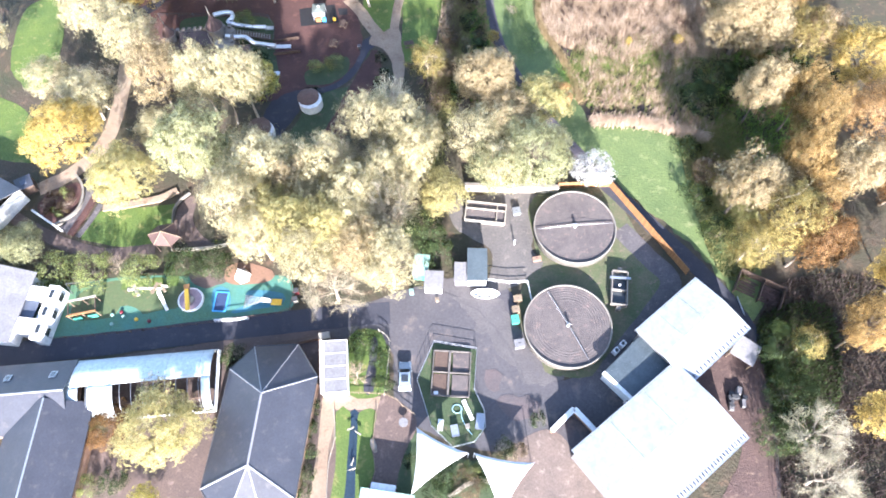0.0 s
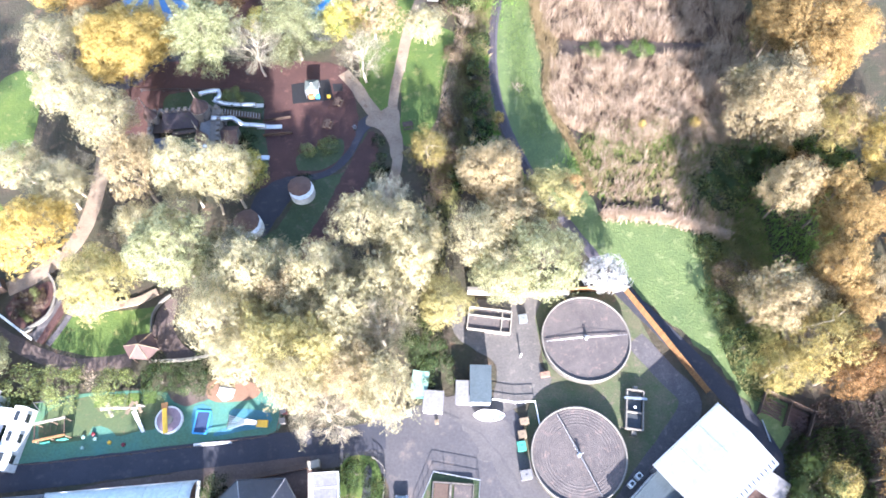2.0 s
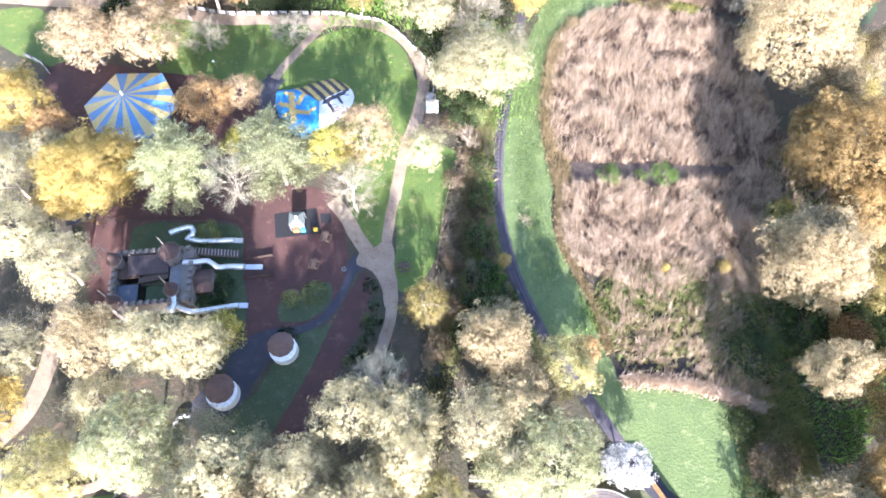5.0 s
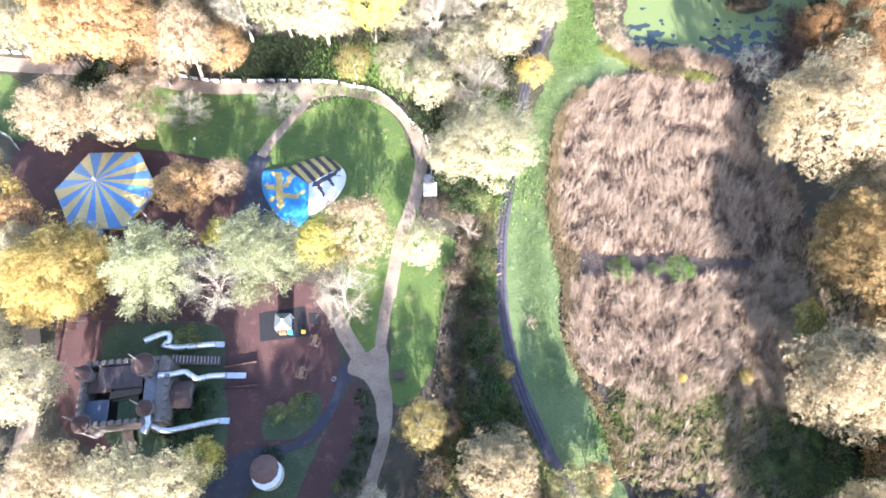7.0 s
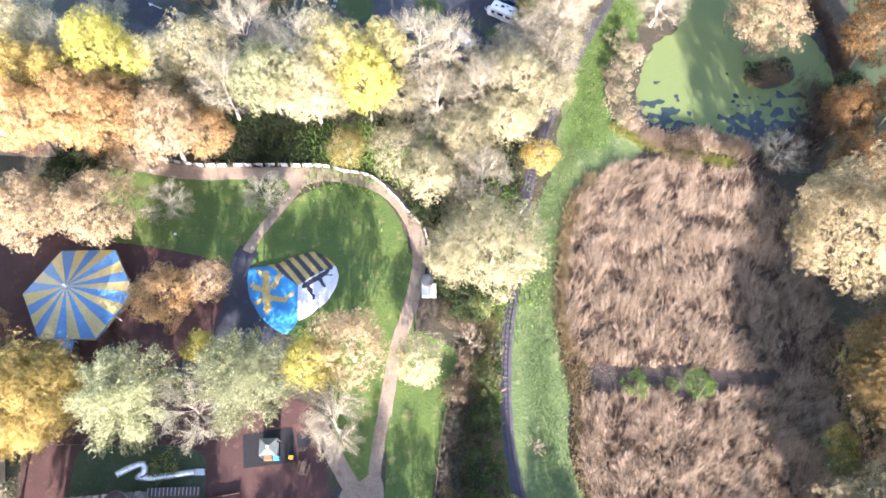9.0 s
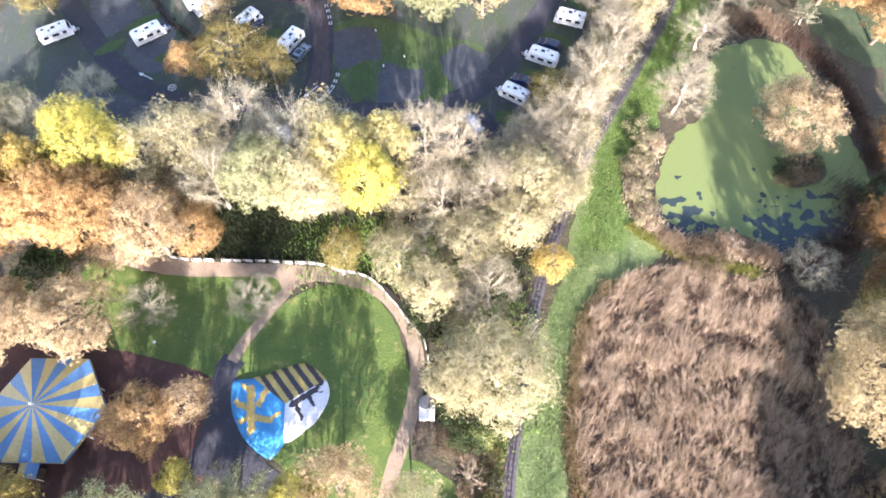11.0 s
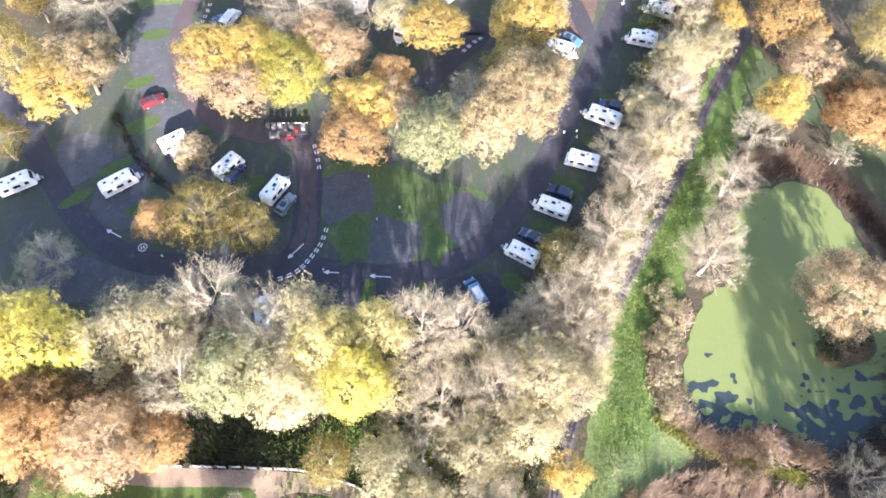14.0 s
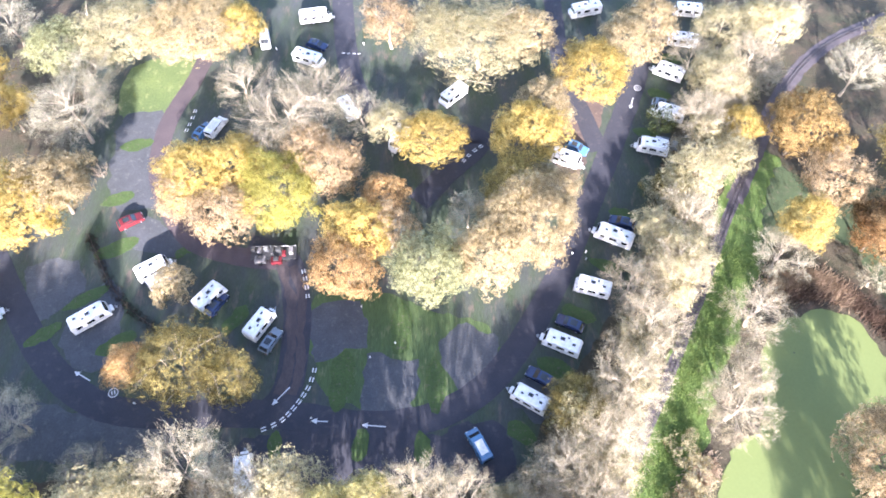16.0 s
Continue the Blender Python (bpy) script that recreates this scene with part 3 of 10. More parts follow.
patch("pavement_courtyard", [(-52.7, 7.0), (-54.1, 17.5), (-55.4, 26.5), (-34.7, 30.6), (-18.6, 31.7), (-16.5, 6.5)], 0.025, PAVING, "brown block paving between buildings", "pavement")
patch("pavement_terrace", [(-18.0, 22.6), (-8.9, 22.2), (-4.8, 19.4), (-4.6, 17.0), (-5.8, 14.6), (-7.0, 10.4), (-7.4, 4.0), (-19.4, 4.0), (-18.3, 14.4)], 0.03, PAVING, "brown paved terrace", "pavement", rough=0.1)
patch("pavement_walk", [(-17.9, 22.4), (-9.6, 22.0), (-10.0, 20.2), (-16.1, 20.2), (-15.7, 16.3), (-16.4, 13.0), (-16.6, 4.2), (-19.1, 4.2), (-18.2, 14.4)], 0.038, SAND_PATH, "pale paved walk round the water garden", "pavement", rough=0.08, smooth=False)
patch("lawn_terrace", [(-15.9, 19.9), (-13.9, 20.0), (-13.9, 14.3), (-14.4, 4.4), (-16.3, 4.4), (-15.5, 13.0)], 0.05, GRASS, "lawn strip beside the garden rill", "grass", rough=0.1)
patch("lawn_terrace", [(-12.6, 19.8), (-10.2, 20.0), (-10.6, 15.6), (-10.1, 11.7), (-10.9, 9.8), (-12.4, 4.4), (-12.7, 16.3)], 0.05, GRASS, "lawn strip on the far side of the rill", "grass", rough=0.1)
patch("rill_water", [(-13.9, 19.9), (-12.6, 19.8), (-12.7, 16.3), (-12.4, 4.4), (-14.4, 4.4), (-13.9, 14.3)], 0.044, mat("stream_water", (0.02, 0.035, 0.05), (0.015, 0.025, 0.035), 2, rough=0.06, bump=0.05, spec=0.6), "dark narrow garden rill", "water", rough=0.08)
patch("bed_sails", [(-7.0, 10.4), (-5.7, 14.8), (-4.5, 17.0), (-3.6, 14.2), (1.8, 13.3), (6.6, 12.2), (9.4, 9.0), (6.0, 4.0), (-7.0, 4.0)], 0.034, DARK_GRASS, "planted ground below the shade sails", "bed", rough=0.3)
patch("lawn_garden", [(-14.4, 31.3), (-10.6, 32.2), (-8.8, 29.3), (-9.1, 22.6), (-14.4, 22.8)], 0.04, GRASS, "planted garden beds", "grass", rough=0.15)
patch("rill_garden", [(-11.2, 30.5), (-10.3, 30.5), (-10.6, 22.9), (-12.1, 22.9), (-11.5, 26.8)], 0.052, TARMAC, "dark winding garden path", "path", rough=0.12)
patch("ground_mud", [(35.8, 23.9), (45.4, 28.5), (45.8, 20.9), (43.9, 5.7), (36.0, 5.8), (41.0, 15.4)], 0.025, mat("bare_earth", (0.085, 0.053, 0.045), (0.055, 0.036, 0.032), 2.5, fine=0.3, bump=0.6, third=(0.11, 0.075, 0.06)), "bare brown earth behind the big shed", "earth")
patch("pavement_shed", [(8.9, 14.3), (14.7, 16.9), (19.2, 11.1), (21.7, 6.0), (8.1, 6.2)], 0.04, mat("brown_concrete", (0.15, 0.113, 0.093), (0.1, 0.077, 0.066), 3, fine=0.3, bump=0.2, third=(0.17, 0.135, 0.11)), "warm brown concrete apron", "pavement")

# wear on the yard: a pale driven band, rusty stains and tyre marks
RUST_STAIN = mat("rusty_stain", (0.09, 0.069, 0.067), (0.062, 0.055, 0.057), 3.5, fine=0.2, bump=0.2)
PALE_WEAR = mat("pale_worn_concrete", (0.094, 0.085, 0.083), (0.066, 0.061, 0.062), 3.5, fine=0.25, bump=0.15, third=(0.062, 0.057, 0.06))
patch("stain_driven", [(-1.5, 41.0), (5.4, 39.1), (9.5, 34.5), (13.9, 26.8), (17.0, 24.3), (13.6, 23.1), (9.0, 26.8), (5.9, 31.1), (1.1, 37.3)], 0.052, PALE_WEAR, "pale worn band across the yard", "wear", rough=1.4)
patch("stain_rust", [(8.4, 22.4), (11.2, 22.0), (13.4, 20.0), (11.7, 18.1), (9.4, 18.9), (7.5, 20.8)], 0.056, RUST_STAIN, "rusty red stain on the yard", "stain", rough=0.9)
patch("stain_rust", [(5.7, 26.1), (7.7, 25.2), (7.2, 22.8), (5.8, 23.2)], 0.056, RUST_STAIN, "faint reddish stain on the yard", "stain", rough=0.7)
ribbon("tyre_mark", [(-0.6, 38.2), (5.2, 34.6), (9.2, 29.3), (11.3, 23.6)], 0.3, 0.06, mat("tyre_dust", (0.085, 0.078, 0.077), (0.06, 0.056, 0.058), 1.2, fine=0.2, bump=0.1), "faint tyre mark curving over the yard", "tyre mark", rough=0.25)

# meadow, reeds and railway side
patch("meadow_field", [(25.2, 70.9), (45.3, 66.2), (45.3, 55.9), (49.1, 41.3), (46.4, 32.9), (42.0, 41.4), (37.7, 47.5), (28.9, 57.1), (23.6, 60.8)], 0.03, ROUGH_GRASS, "bright rough meadow grass", "grass", rough=0.8)
patch("meadow_verge", [(27.5, 171.4), (33.3, 153.4), (34.5, 145.9), (23.3, 136.9), (20.3, 127.8), (18.7, 119.9), (18.0, 110.4), (20.1, 105.4), (17.8, 98.8), (18.9, 91.6), (22.5, 81.6), (24.7, 73.3), (27.2, 66.6), (23.2, 65.5), (15.1, 73.3), (11.9, 84.9), (9.2, 91.4), (8.0, 97.0), (7.7, 104.0), (8.5, 110.0), (10.0, 117.8), (12.6, 127.8), (18.6, 141.3), (23.3, 162.1)], 0.03, ROUGH_GRASS, "bright green grass verge beside the railway", "grass", rough=0.7)
ribbon("meadow_corridor", [(25.2, 146.5), (26.0, 152.0), (26.8, 157.5), (28.6, 164.5), (33.0, 172.0), (36.8, 181.6), (42.5, 191.5), (47.5, 202.0), (50.4, 212.0), (56.9, 224.2)], 7.4, 0.04, mat("ride_turf", (0.085, 0.135, 0.03), (0.055, 0.095, 0.022), 4, fine=0.35, bump=0.6, third=(0.12, 0.135, 0.05)), "bright green ride between the trees", "grass", rough=1.2)
patch("meadow_pond", [(49.9, 199.1), (57.5, 206.4), (66.6, 203.8), (70.4, 193.1), (80.6, 185.8), (89.5, 201.7), (76.0, 215.8), (62.0, 218.5), (56.9, 224.2), (49.9, 215.1)], 0.035, DARK_GRASS, "grass beside the pond, its colour darkened for shade", "grass", rough=0.7)
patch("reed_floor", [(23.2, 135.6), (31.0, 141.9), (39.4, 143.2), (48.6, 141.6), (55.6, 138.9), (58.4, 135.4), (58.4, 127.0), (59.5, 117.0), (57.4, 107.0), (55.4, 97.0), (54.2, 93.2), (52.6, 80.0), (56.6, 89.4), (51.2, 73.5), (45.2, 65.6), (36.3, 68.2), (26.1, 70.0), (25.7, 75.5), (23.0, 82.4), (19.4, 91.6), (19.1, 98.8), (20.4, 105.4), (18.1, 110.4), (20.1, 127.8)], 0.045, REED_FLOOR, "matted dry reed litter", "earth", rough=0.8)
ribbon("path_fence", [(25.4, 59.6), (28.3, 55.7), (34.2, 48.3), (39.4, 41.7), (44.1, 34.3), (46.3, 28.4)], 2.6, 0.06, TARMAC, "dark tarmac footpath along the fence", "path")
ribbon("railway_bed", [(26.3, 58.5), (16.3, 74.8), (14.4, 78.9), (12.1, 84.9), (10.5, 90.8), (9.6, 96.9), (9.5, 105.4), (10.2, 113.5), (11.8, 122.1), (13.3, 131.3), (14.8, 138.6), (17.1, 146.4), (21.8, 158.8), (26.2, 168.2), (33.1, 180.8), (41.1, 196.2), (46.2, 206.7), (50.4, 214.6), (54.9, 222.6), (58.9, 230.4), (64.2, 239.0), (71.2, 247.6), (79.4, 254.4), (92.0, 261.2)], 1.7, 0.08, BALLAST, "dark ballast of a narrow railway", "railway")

patch("meadow_east", [(85.8, 219.2), (101.7, 219.7), (94.0, 167.9), (81.9, 139.5), (67.3, 139.9), (67.0, 147.7), (75.3, 164.3), (80.6, 185.8)], 0.034, DARK_GRASS, "rough grass east of the pond, its colour darkened for shade", "grass", rough=1.0)
# park centre
patch("lawn_park", [(-20.5, 138.2), (-14.0, 139.1), (-7.8, 134.4), (-4.2, 124.4), (-3.8, 114.6), (-6.6, 108.4), (-7.6, 97.0), (-9.5, 90.0), (-14.4, 95.2), (-15.9, 105.5), (-19.8, 110.5), (-30.5, 120.0), (-29.1, 129.1), (-24.8, 135.1)], 0.03, GRASS, "mown park lawn striped by tree shadows", "grass")
patch("lawn_park_west", [(-56.0, 141.4), (-44.6, 140.1), (-33.4, 140.1), (-24.2, 139.5), (-27.5, 132.6), (-31.2, 125.6), (-32.3, 123.3), (-47.0, 125.6), (-52.5, 129.1)], 0.03, GRASS, "park lawn below the path", "grass")
patch("lawn_west_upper", [(-88.0, 142.8), (-78.1, 144.1), (-71.6, 135.2), (-68.3, 129.7), (-74.3, 130.3), (-83.6, 135.2)], 0.03, GRASS, "lawn corner under trees", "grass")
patch("lawn_strip", [(-6.6, 112.4), (2.4, 110.4), (2.3, 107.0), (0.4, 98.0), (-1.0, 90.5), (-3.6, 85.2), (-7.0, 84.8), (-7.4, 93.4)], 0.035, GRASS, "lawn strip between path and stream", "grass")
ribbon("path_main", [(-10.9, 66.0), (-9.9, 72.2), (-8.0, 79.5), (-7.8, 85.0), (-8.8, 89.8), (-8.7, 96.1), (-7.9, 101.0)], 1.7, 0.0485, SAND_PATH, "pale sandy footpath widening to the fork", "path", end_width=1.75)
ribbon("path_main", [(-7.9, 100.8), (-6.4, 110.5), (-4.4, 117.8), (-3.3, 124.8), (-4.1, 130.4), (-6.4, 134.9), (-9.7, 138.2), (-14.4, 140.2), (-21.4, 141.1)], 2.0, 0.05, SAND_PATH, "pale sandy footpath", "path", end_width=2.4)
ribbon("path_main", [(-20.6, 141.1), (-30.6, 141.2), (-41.5, 141.2), (-50.1, 142.8), (-60.1, 145.4), (-74.8, 146.4), (-87.6, 147.7)], 2.3, 0.0495, SAND_PATH, "pale sandy footpath along the parapet", "path", end_width=3.4)
patch("path_junction", [(-31.0, 140.6), (-26.6, 140.2), (-24.8, 138.2), (-25.6, 136.6), (-23.8, 136.9), (-22.6, 138.6), (-19.8, 139.6), (-16.2, 139.2), (-13.0, 138.6), (-14.6, 141.0), (-20.9, 142.0)], 0.0535, SAND_PATH, "worn sandy fork of two footpaths", "path", rough=0.15)
ribbon("path_cross", [(-21.8, 141.4), (-25.4, 135.7), (-29.0, 129.9), (-30.6, 126.5)], 1.7, 0.055, SAND_PATH, "narrow sandy path across the lawn", "path")
ribbon("path_pillow", [(-30.3, 127.0), (-31.3, 124.2), (-31.3, 120.0), (-31.2, 114.6), (-32.5, 110.5)], 3.4, 0.052, TARMAC, "dark tarmac path beside the jumping pillow", "path", rough=0.3)
patch("floor_bark", [(-57.3, 93.6), (-57.8, 102.7), (-42.2, 103.6), (-19.2, 102.6), (-15.9, 94.3), (-15.0, 88.3), (-16.5, 83.4), (-20.1, 79.3), (-26.6, 77.5), (-31.1, 75.7), (-39.0, 76.4), (-52.4, 80.3)], 0.03, BARK_RED, "reddish bark chip play surface", "playground floor")
patch("lawn_bed", [(-25.2, 82.2), (-22.6, 83.8), (-17.9, 85.8), (-17.4, 82.2), (-20.6, 79.6), (-24.5, 79.4)], 0.05, DARK_GRASS, "grass bed with shrubs beside the play area", "grass")
patch("pitch_surface", [(-70.1, 197.2), (-62.5, 199.4), (-59.6, 194.4), (-62.6, 190.6), (-64.6, 188.7)], 0.04, GRAVEL, "grey gravel camping pitch", "pitch", rough=0.9)
patch("pitch_surface", [(-56.6, 194.4), (-54.4, 195.8), (-51.3, 186.7), (-54.1, 182.0), (-59.6, 183.0), (-60.4, 187.6)], 0.04, GRAVEL, "grey gravel camping pitch", "pitch", rough=0.9)
patch("floor_bark_strip", [(-12.9, 87.3), (-11.0, 84.4), (-12.2, 79.5), (-13.8, 75.2), (-15.3, 71.9), (-18.2, 65.3), (-21.3, 60.0), (-25.1, 60.5), (-22.9, 64.7), (-19.6, 71.6), (-16.6, 79.3)], 0.035, BARK_RED, "reddish bark strip between lawn and shrubs", "playground floor")
patch("lawn_huts", [(-13.4, 87.3), (-14.5, 81.9), (-18.1, 74.3), (-22.4, 64.7), (-25.6, 60.9), (-31.6, 61.9), (-31.2, 65.4), (-27.2, 68.2), (-25.1, 72.4), (-21.5, 77.3), (-16.6, 79.3)], 0.033, DARK_GRASS, "lawn by the round huts, its colour darkened for shade", "grass")
patch("pavement_huts", [(-33.3, 67.8), (-30.6, 73.9), (-28.3, 77.4), (-22.9, 78.2), (-25.2, 73.9), (-27.4, 69.9), (-29.6, 66.3), (-33.5, 63.7), (-37.1, 64.6)], 0.04, TARMAC, "dark tarmac square between the round huts", "pavement")
ribbon("path_tarmac", [(-12.4, 90.0), (-14.4, 88.2), (-15.6, 85.6), (-16.9, 82.6), (-19.2, 79.9), (-22.6, 78.5), (-26.2, 77.7), (-29.5, 75.3), (-31.1, 70.6), (-32.7, 69.5), (-35.6, 65.4)], 2.6, 0.042, TARMAC, "curving grey-blue tarmac path", "path")
ribbon("path_link", [(-9.8, 88.6), (-12.0, 91.2), (-14.0, 94.2), (-15.6, 97.2), (-18.2, 100.7)], 2.3, 0.055, SAND_PATH, "pale path to the play area", "path")
patch("path_fork", [(-12.9, 91.4), (-11.2, 91.6), (-9.7, 92.8), (-8.0, 92.2), (-7.5, 88.0), (-6.9, 83.8), (-8.7, 81.4), (-9.5, 85.0), (-11.2, 87.8), (-13.6, 89.0)], 0.0575, SAND_PATH, "worn pale fork of three footpaths", "path", rough=0.15)
patch("lawn_castle", [(-49.4, 96.0), (-40.9, 96.4), (-33.2, 95.7), (-31.6, 89.2), (-30.5, 77.9), (-42.2, 77.2), (-46.7, 79.5), (-49.8, 90.1)], 0.04, DARK_GRASS, "grass round the play castle, its colour darkened for shade", "grass")
patch("floor_fair", [(-72.2, 129.7), (-53.4, 128.5), (-32.3, 123.3), (-29.4, 110.5), (-40.2, 107.5), (-51.4, 105.6), (-66.7, 109.6)], 0.03, BARK_RED, "reddish paved ground round the carousel", "pavement")
ribbon("path_fair", [(-31.4, 120.0), (-34.3, 110.0), (-42.5, 105.6), (-52.1, 104.6), (-56.9, 99.0), (-61.6, 97.1)], 2.4, 0.05, TARMAC, "tarmac path by the carousel", "path")
ribbon("stream_bed", [(9.5, 132.0), (6.6, 114.5), (5.0, 107.4), (3.1, 97.0), (1.7, 86.6), (0.4, 77.8), (0.9, 82.3), (-0.8, 70.7), (-2.3, 60.1)], 5.0, 0.038, MUD, "muddy stream bank", "bank", rough=0.6)

# camping ground at the far end
patch("camp_grass", [(-71.8, 160.7), (-85.1, 187.5), (-82.8, 204.5), (-71.1, 216.8), (-71.1, 245.3), (-63.0, 270.0), (-13.3, 274.7), (49.8, 275.7), (48.6, 247.3), (39.5, 225.2), (31.2, 200.9), (22.2, 185.6), (12.8, 171.5), (8.5, 163.7), (-22.8, 164.6), (-54.2, 164.0)], 0.02, CAMP, "damp gravel and grass of the camping ground", "grass", rough=0.7)
patch("lawn_camp", [(-64.4, 243.9), (-52.4, 246.5), (-53.1, 232.0), (-63.0, 230.4)], 0.035, ROUGH_GRASS, "sunlit lawn by the camp road", "grass", rough=0.5)
ribbon("road_camp", [(-99.2, 223.1), (-88.1, 213.9), (-78.7, 203.0), (-70.0, 191.6), (-61.1, 181.1), (-52.3, 175.1), (-43.3, 173.4), (-32.4, 173.8), (-22.5, 173.6), (-12.5, 172.4), (-4.3, 173.2), (2.2, 175.9), (7.7, 180.8), (12.8, 188.3), (17.8, 197.5), (22.4, 208.1), (29.0, 223.7), (36.8, 244.0), (45.4, 271.8)], 4.2, 0.06, TARMAC, "dark tarmac loop road of the camping ground", "road")
ribbon("road_camp_inner", [(-27.7, 172.8), (-24.2, 176.7), (-23.7, 184.8), (-24.6, 192.6), (-27.4, 199.9), (-34.0, 202.5)], 4.4, 0.065, TARMAC, "tarmac branch road with give way dashes", "road")
ribbon("road_camp_west", [(-49.5, 252.3), (-51.2, 240.9), (-53.7, 230.5), (-53.4, 219.6), (-49.8, 210.9), (-43.2, 202.9), (-32.6, 199.8), (-27.0, 199.9)], 3.4, 0.068, mat("red_tarmac", (0.075, 0.058, 0.062), (0.052, 0.042, 0.047), 4, fine=0.12, bump=0.2), "reddish tarmac camp road", "road")
ribbon("road_camp_north", [(-25.3, 274.5), (-22.4, 252.7), (-18.3, 236.9), (-10.9, 231.3), (-2.2, 228.6), (5.2, 226.0), (-1.0, 218.0), (-5.8, 211.7)], 4.4, 0.06, TARMAC, "tarmac road between the pitches", "road")
ribbon("road_camp_east", [(21.4, 275.3), (21.4, 256.9), (22.1, 242.2), (24.7, 233.3), (26.9, 223.7)], 3.6, 0.062, TARMAC, "tarmac link road", "road")
# Stretched yellow-green stains put sun streaks through trees into the grass colour.
patch("lawn_loop", [(-22.4, 191.6), (-14.3, 194.8), (-3.2, 191.0), (6.6, 187.7), (6.0, 177.7), (0.6, 175.0), (-6.0, 173.9), (-12.7, 174.8), (-17.9, 176.8), (-20.9, 182.1)], 0.032, mat("light_streak_loop_grass", (0.058, 0.092, 0.03), (0.04, 0.065, 0.025), 2.2, fine=0.3, bump=0.5, third=(0.09, 0.1, 0.045), stretch=(1, 0.25, 1)), "green grass inside the camp loop, light streaks in its colour", "grass", rough=0.8)
patch("pitch_surface", [(-22.0, 190.4), (-14.5, 192.0), (-12.6, 185.0), (-15.9, 183.8), (-19.8, 182.3)], 0.04, GRAVEL, "grey gravel camping pitch", "pitch", rough=0.9)
patch("pitch_surface", [(-12.3, 183.0), (-8.1, 182.3), (-4.8, 181.3), (-5.5, 174.3), (-10.1, 173.7), (-12.7, 175.6)], 0.04, GRAVEL, "grey gravel camping pitch", "pitch", rough=0.9)
patch("pitch_surface", [(-1.5, 185.0), (1.5, 188.5), (7.9, 185.4), (5.6, 178.1), (2.6, 177.2), (-0.4, 181.5)], 0.04, GRAVEL, "grey gravel camping pitch", "pitch", rough=0.9)
patch("pitch_surface", [(-69.1, 195.9), (-62.4, 198.2), (-59.2, 194.0), (-65.5, 187.9)], 0.04, GRAVEL, "grey gravel camping pitch", "pitch", rough=0.9)
patch("pitch_surface", [(-59.8, 184.1), (-54.4, 190.0), (-51.5, 184.3), (-53.7, 179.7)], 0.04, GRAVEL, "grey gravel camping pitch", "pitch", rough=0.9)
patch("pitch_surface", [(-56.8, 207.2), (-50.5, 207.4), (-44.1, 200.7), (-52.9, 201.6)], 0.04, GRAVEL, "grey gravel camping pitch", "pitch", rough=0.9)
patch("pitch_surface", [(-62.8, 229.7), (-54.0, 231.2), (-53.6, 218.3), (-50.3, 210.9), (-59.3, 210.8)], 0.04, GRAVEL, "grey gravel camping pitch", "pitch", rough=0.9)
patch("pitch_surface", [(9.3, 177.3), (14.2, 181.8), (17.3, 178.3), (13.7, 173.2)], 0.04, GRAVEL, "grey gravel camping pitch", "pitch", rough=0.9)
patch("pitch_surface", [(-1.0, 171.3), (7.1, 173.0), (8.9, 165.9), (0.7, 165.0)], 0.04, TARMAC, "dark camping pitch", "pitch", rough=0.9)
patch("pitch_surface", [(-27.8, 170.8), (-2.6, 171.2), (-0.9, 165.7), (-29.1, 164.4)], 0.042, TARMAC, "dark hardstanding below the trees", "pitch", rough=0.9)
patch("pitch_surface", [(-66.2, 175.0), (-52.3, 173.6), (-40.3, 171.7), (-40.8, 167.3), (-61.6, 166.9)], 0.04, GRAVEL, "grey gravel camping pitch", "pitch", rough=0.9)
patch("pitch_surface", [(20.6, 216.0), (24.6, 222.0), (28.6, 233.8), (26.6, 240.2), (20.6, 236.0), (18.4, 226.2)], 0.04, PAVING, "brown leaf-strewn pitch", "pitch", rough=0.9)

PITCH_GRASS = mat("pitch_grass", (0.05, 0.085, 0.022), (0.035, 0.062, 0.018), 1.6, fine=0.25, bump=0.6, third=(0.07, 0.065, 0.04))
for cx, cy, length, width, turn in ((25.6, 199.4, 5.6, 2.3, -22), (20.4, 190.6, 5.6, 2.4, -24), (15.9, 181.6, 6.0, 2.6, -24), (29.5, 209.6, 5.0, 2.4, -20), (10.4, 171.6, 5.0, 2.6, -35), (-58.6, 192.0, 7.5, 2.0, 35), (-51.4, 184.4, 7.0, 2.4, 35), (-63.4, 185.6, 6.0, 2.2, 40), (-44.0, 201.4, 5.0, 1.8, 38), (-33.8, 188.8, 6.0, 2.2, 58),
                                    (-56.2, 201.6, 8.0, 2.6, 28), (-58.6, 211.6, 6.0, 2.2, 20), (-58.4, 224.0, 6.5, 2.4, 12), (36.2, 228.3, 5.0, 2.2, -18), (40.2, 238.2, 5.0, 2.2, -22), (44.2, 248.0, 5.0, 2.2, -14), (-7.6, 187.6, 9.0, 3.0, 88), (-16.0, 179.0, 10.0, 3.2, 84), (-2.0, 178.6, 9.0, 2.6, 92), (-12.4, 169.6, 5.0, 2.2, 85), (-3.6, 169.0, 5.0, 2.2, 95), (-24.6, 168.8, 5.0, 1.8, 90)):
    c, d = math.cos(radians(turn)), math.sin(radians(turn))
    patch("pitch_grass", [(cx + u * length / 2 * c - v * width / 2 * d, cy + u * length / 2 * d + v * width / 2 * c) for u, v in ((-1, 0), (-0.6, 0.9), (0.5, 1), (1, 0.2), (0.6, -0.9), (-0.5, -1))], 0.056, PITCH_GRASS, "green grass strip between gravel pitches", "grass", rough=0.5)

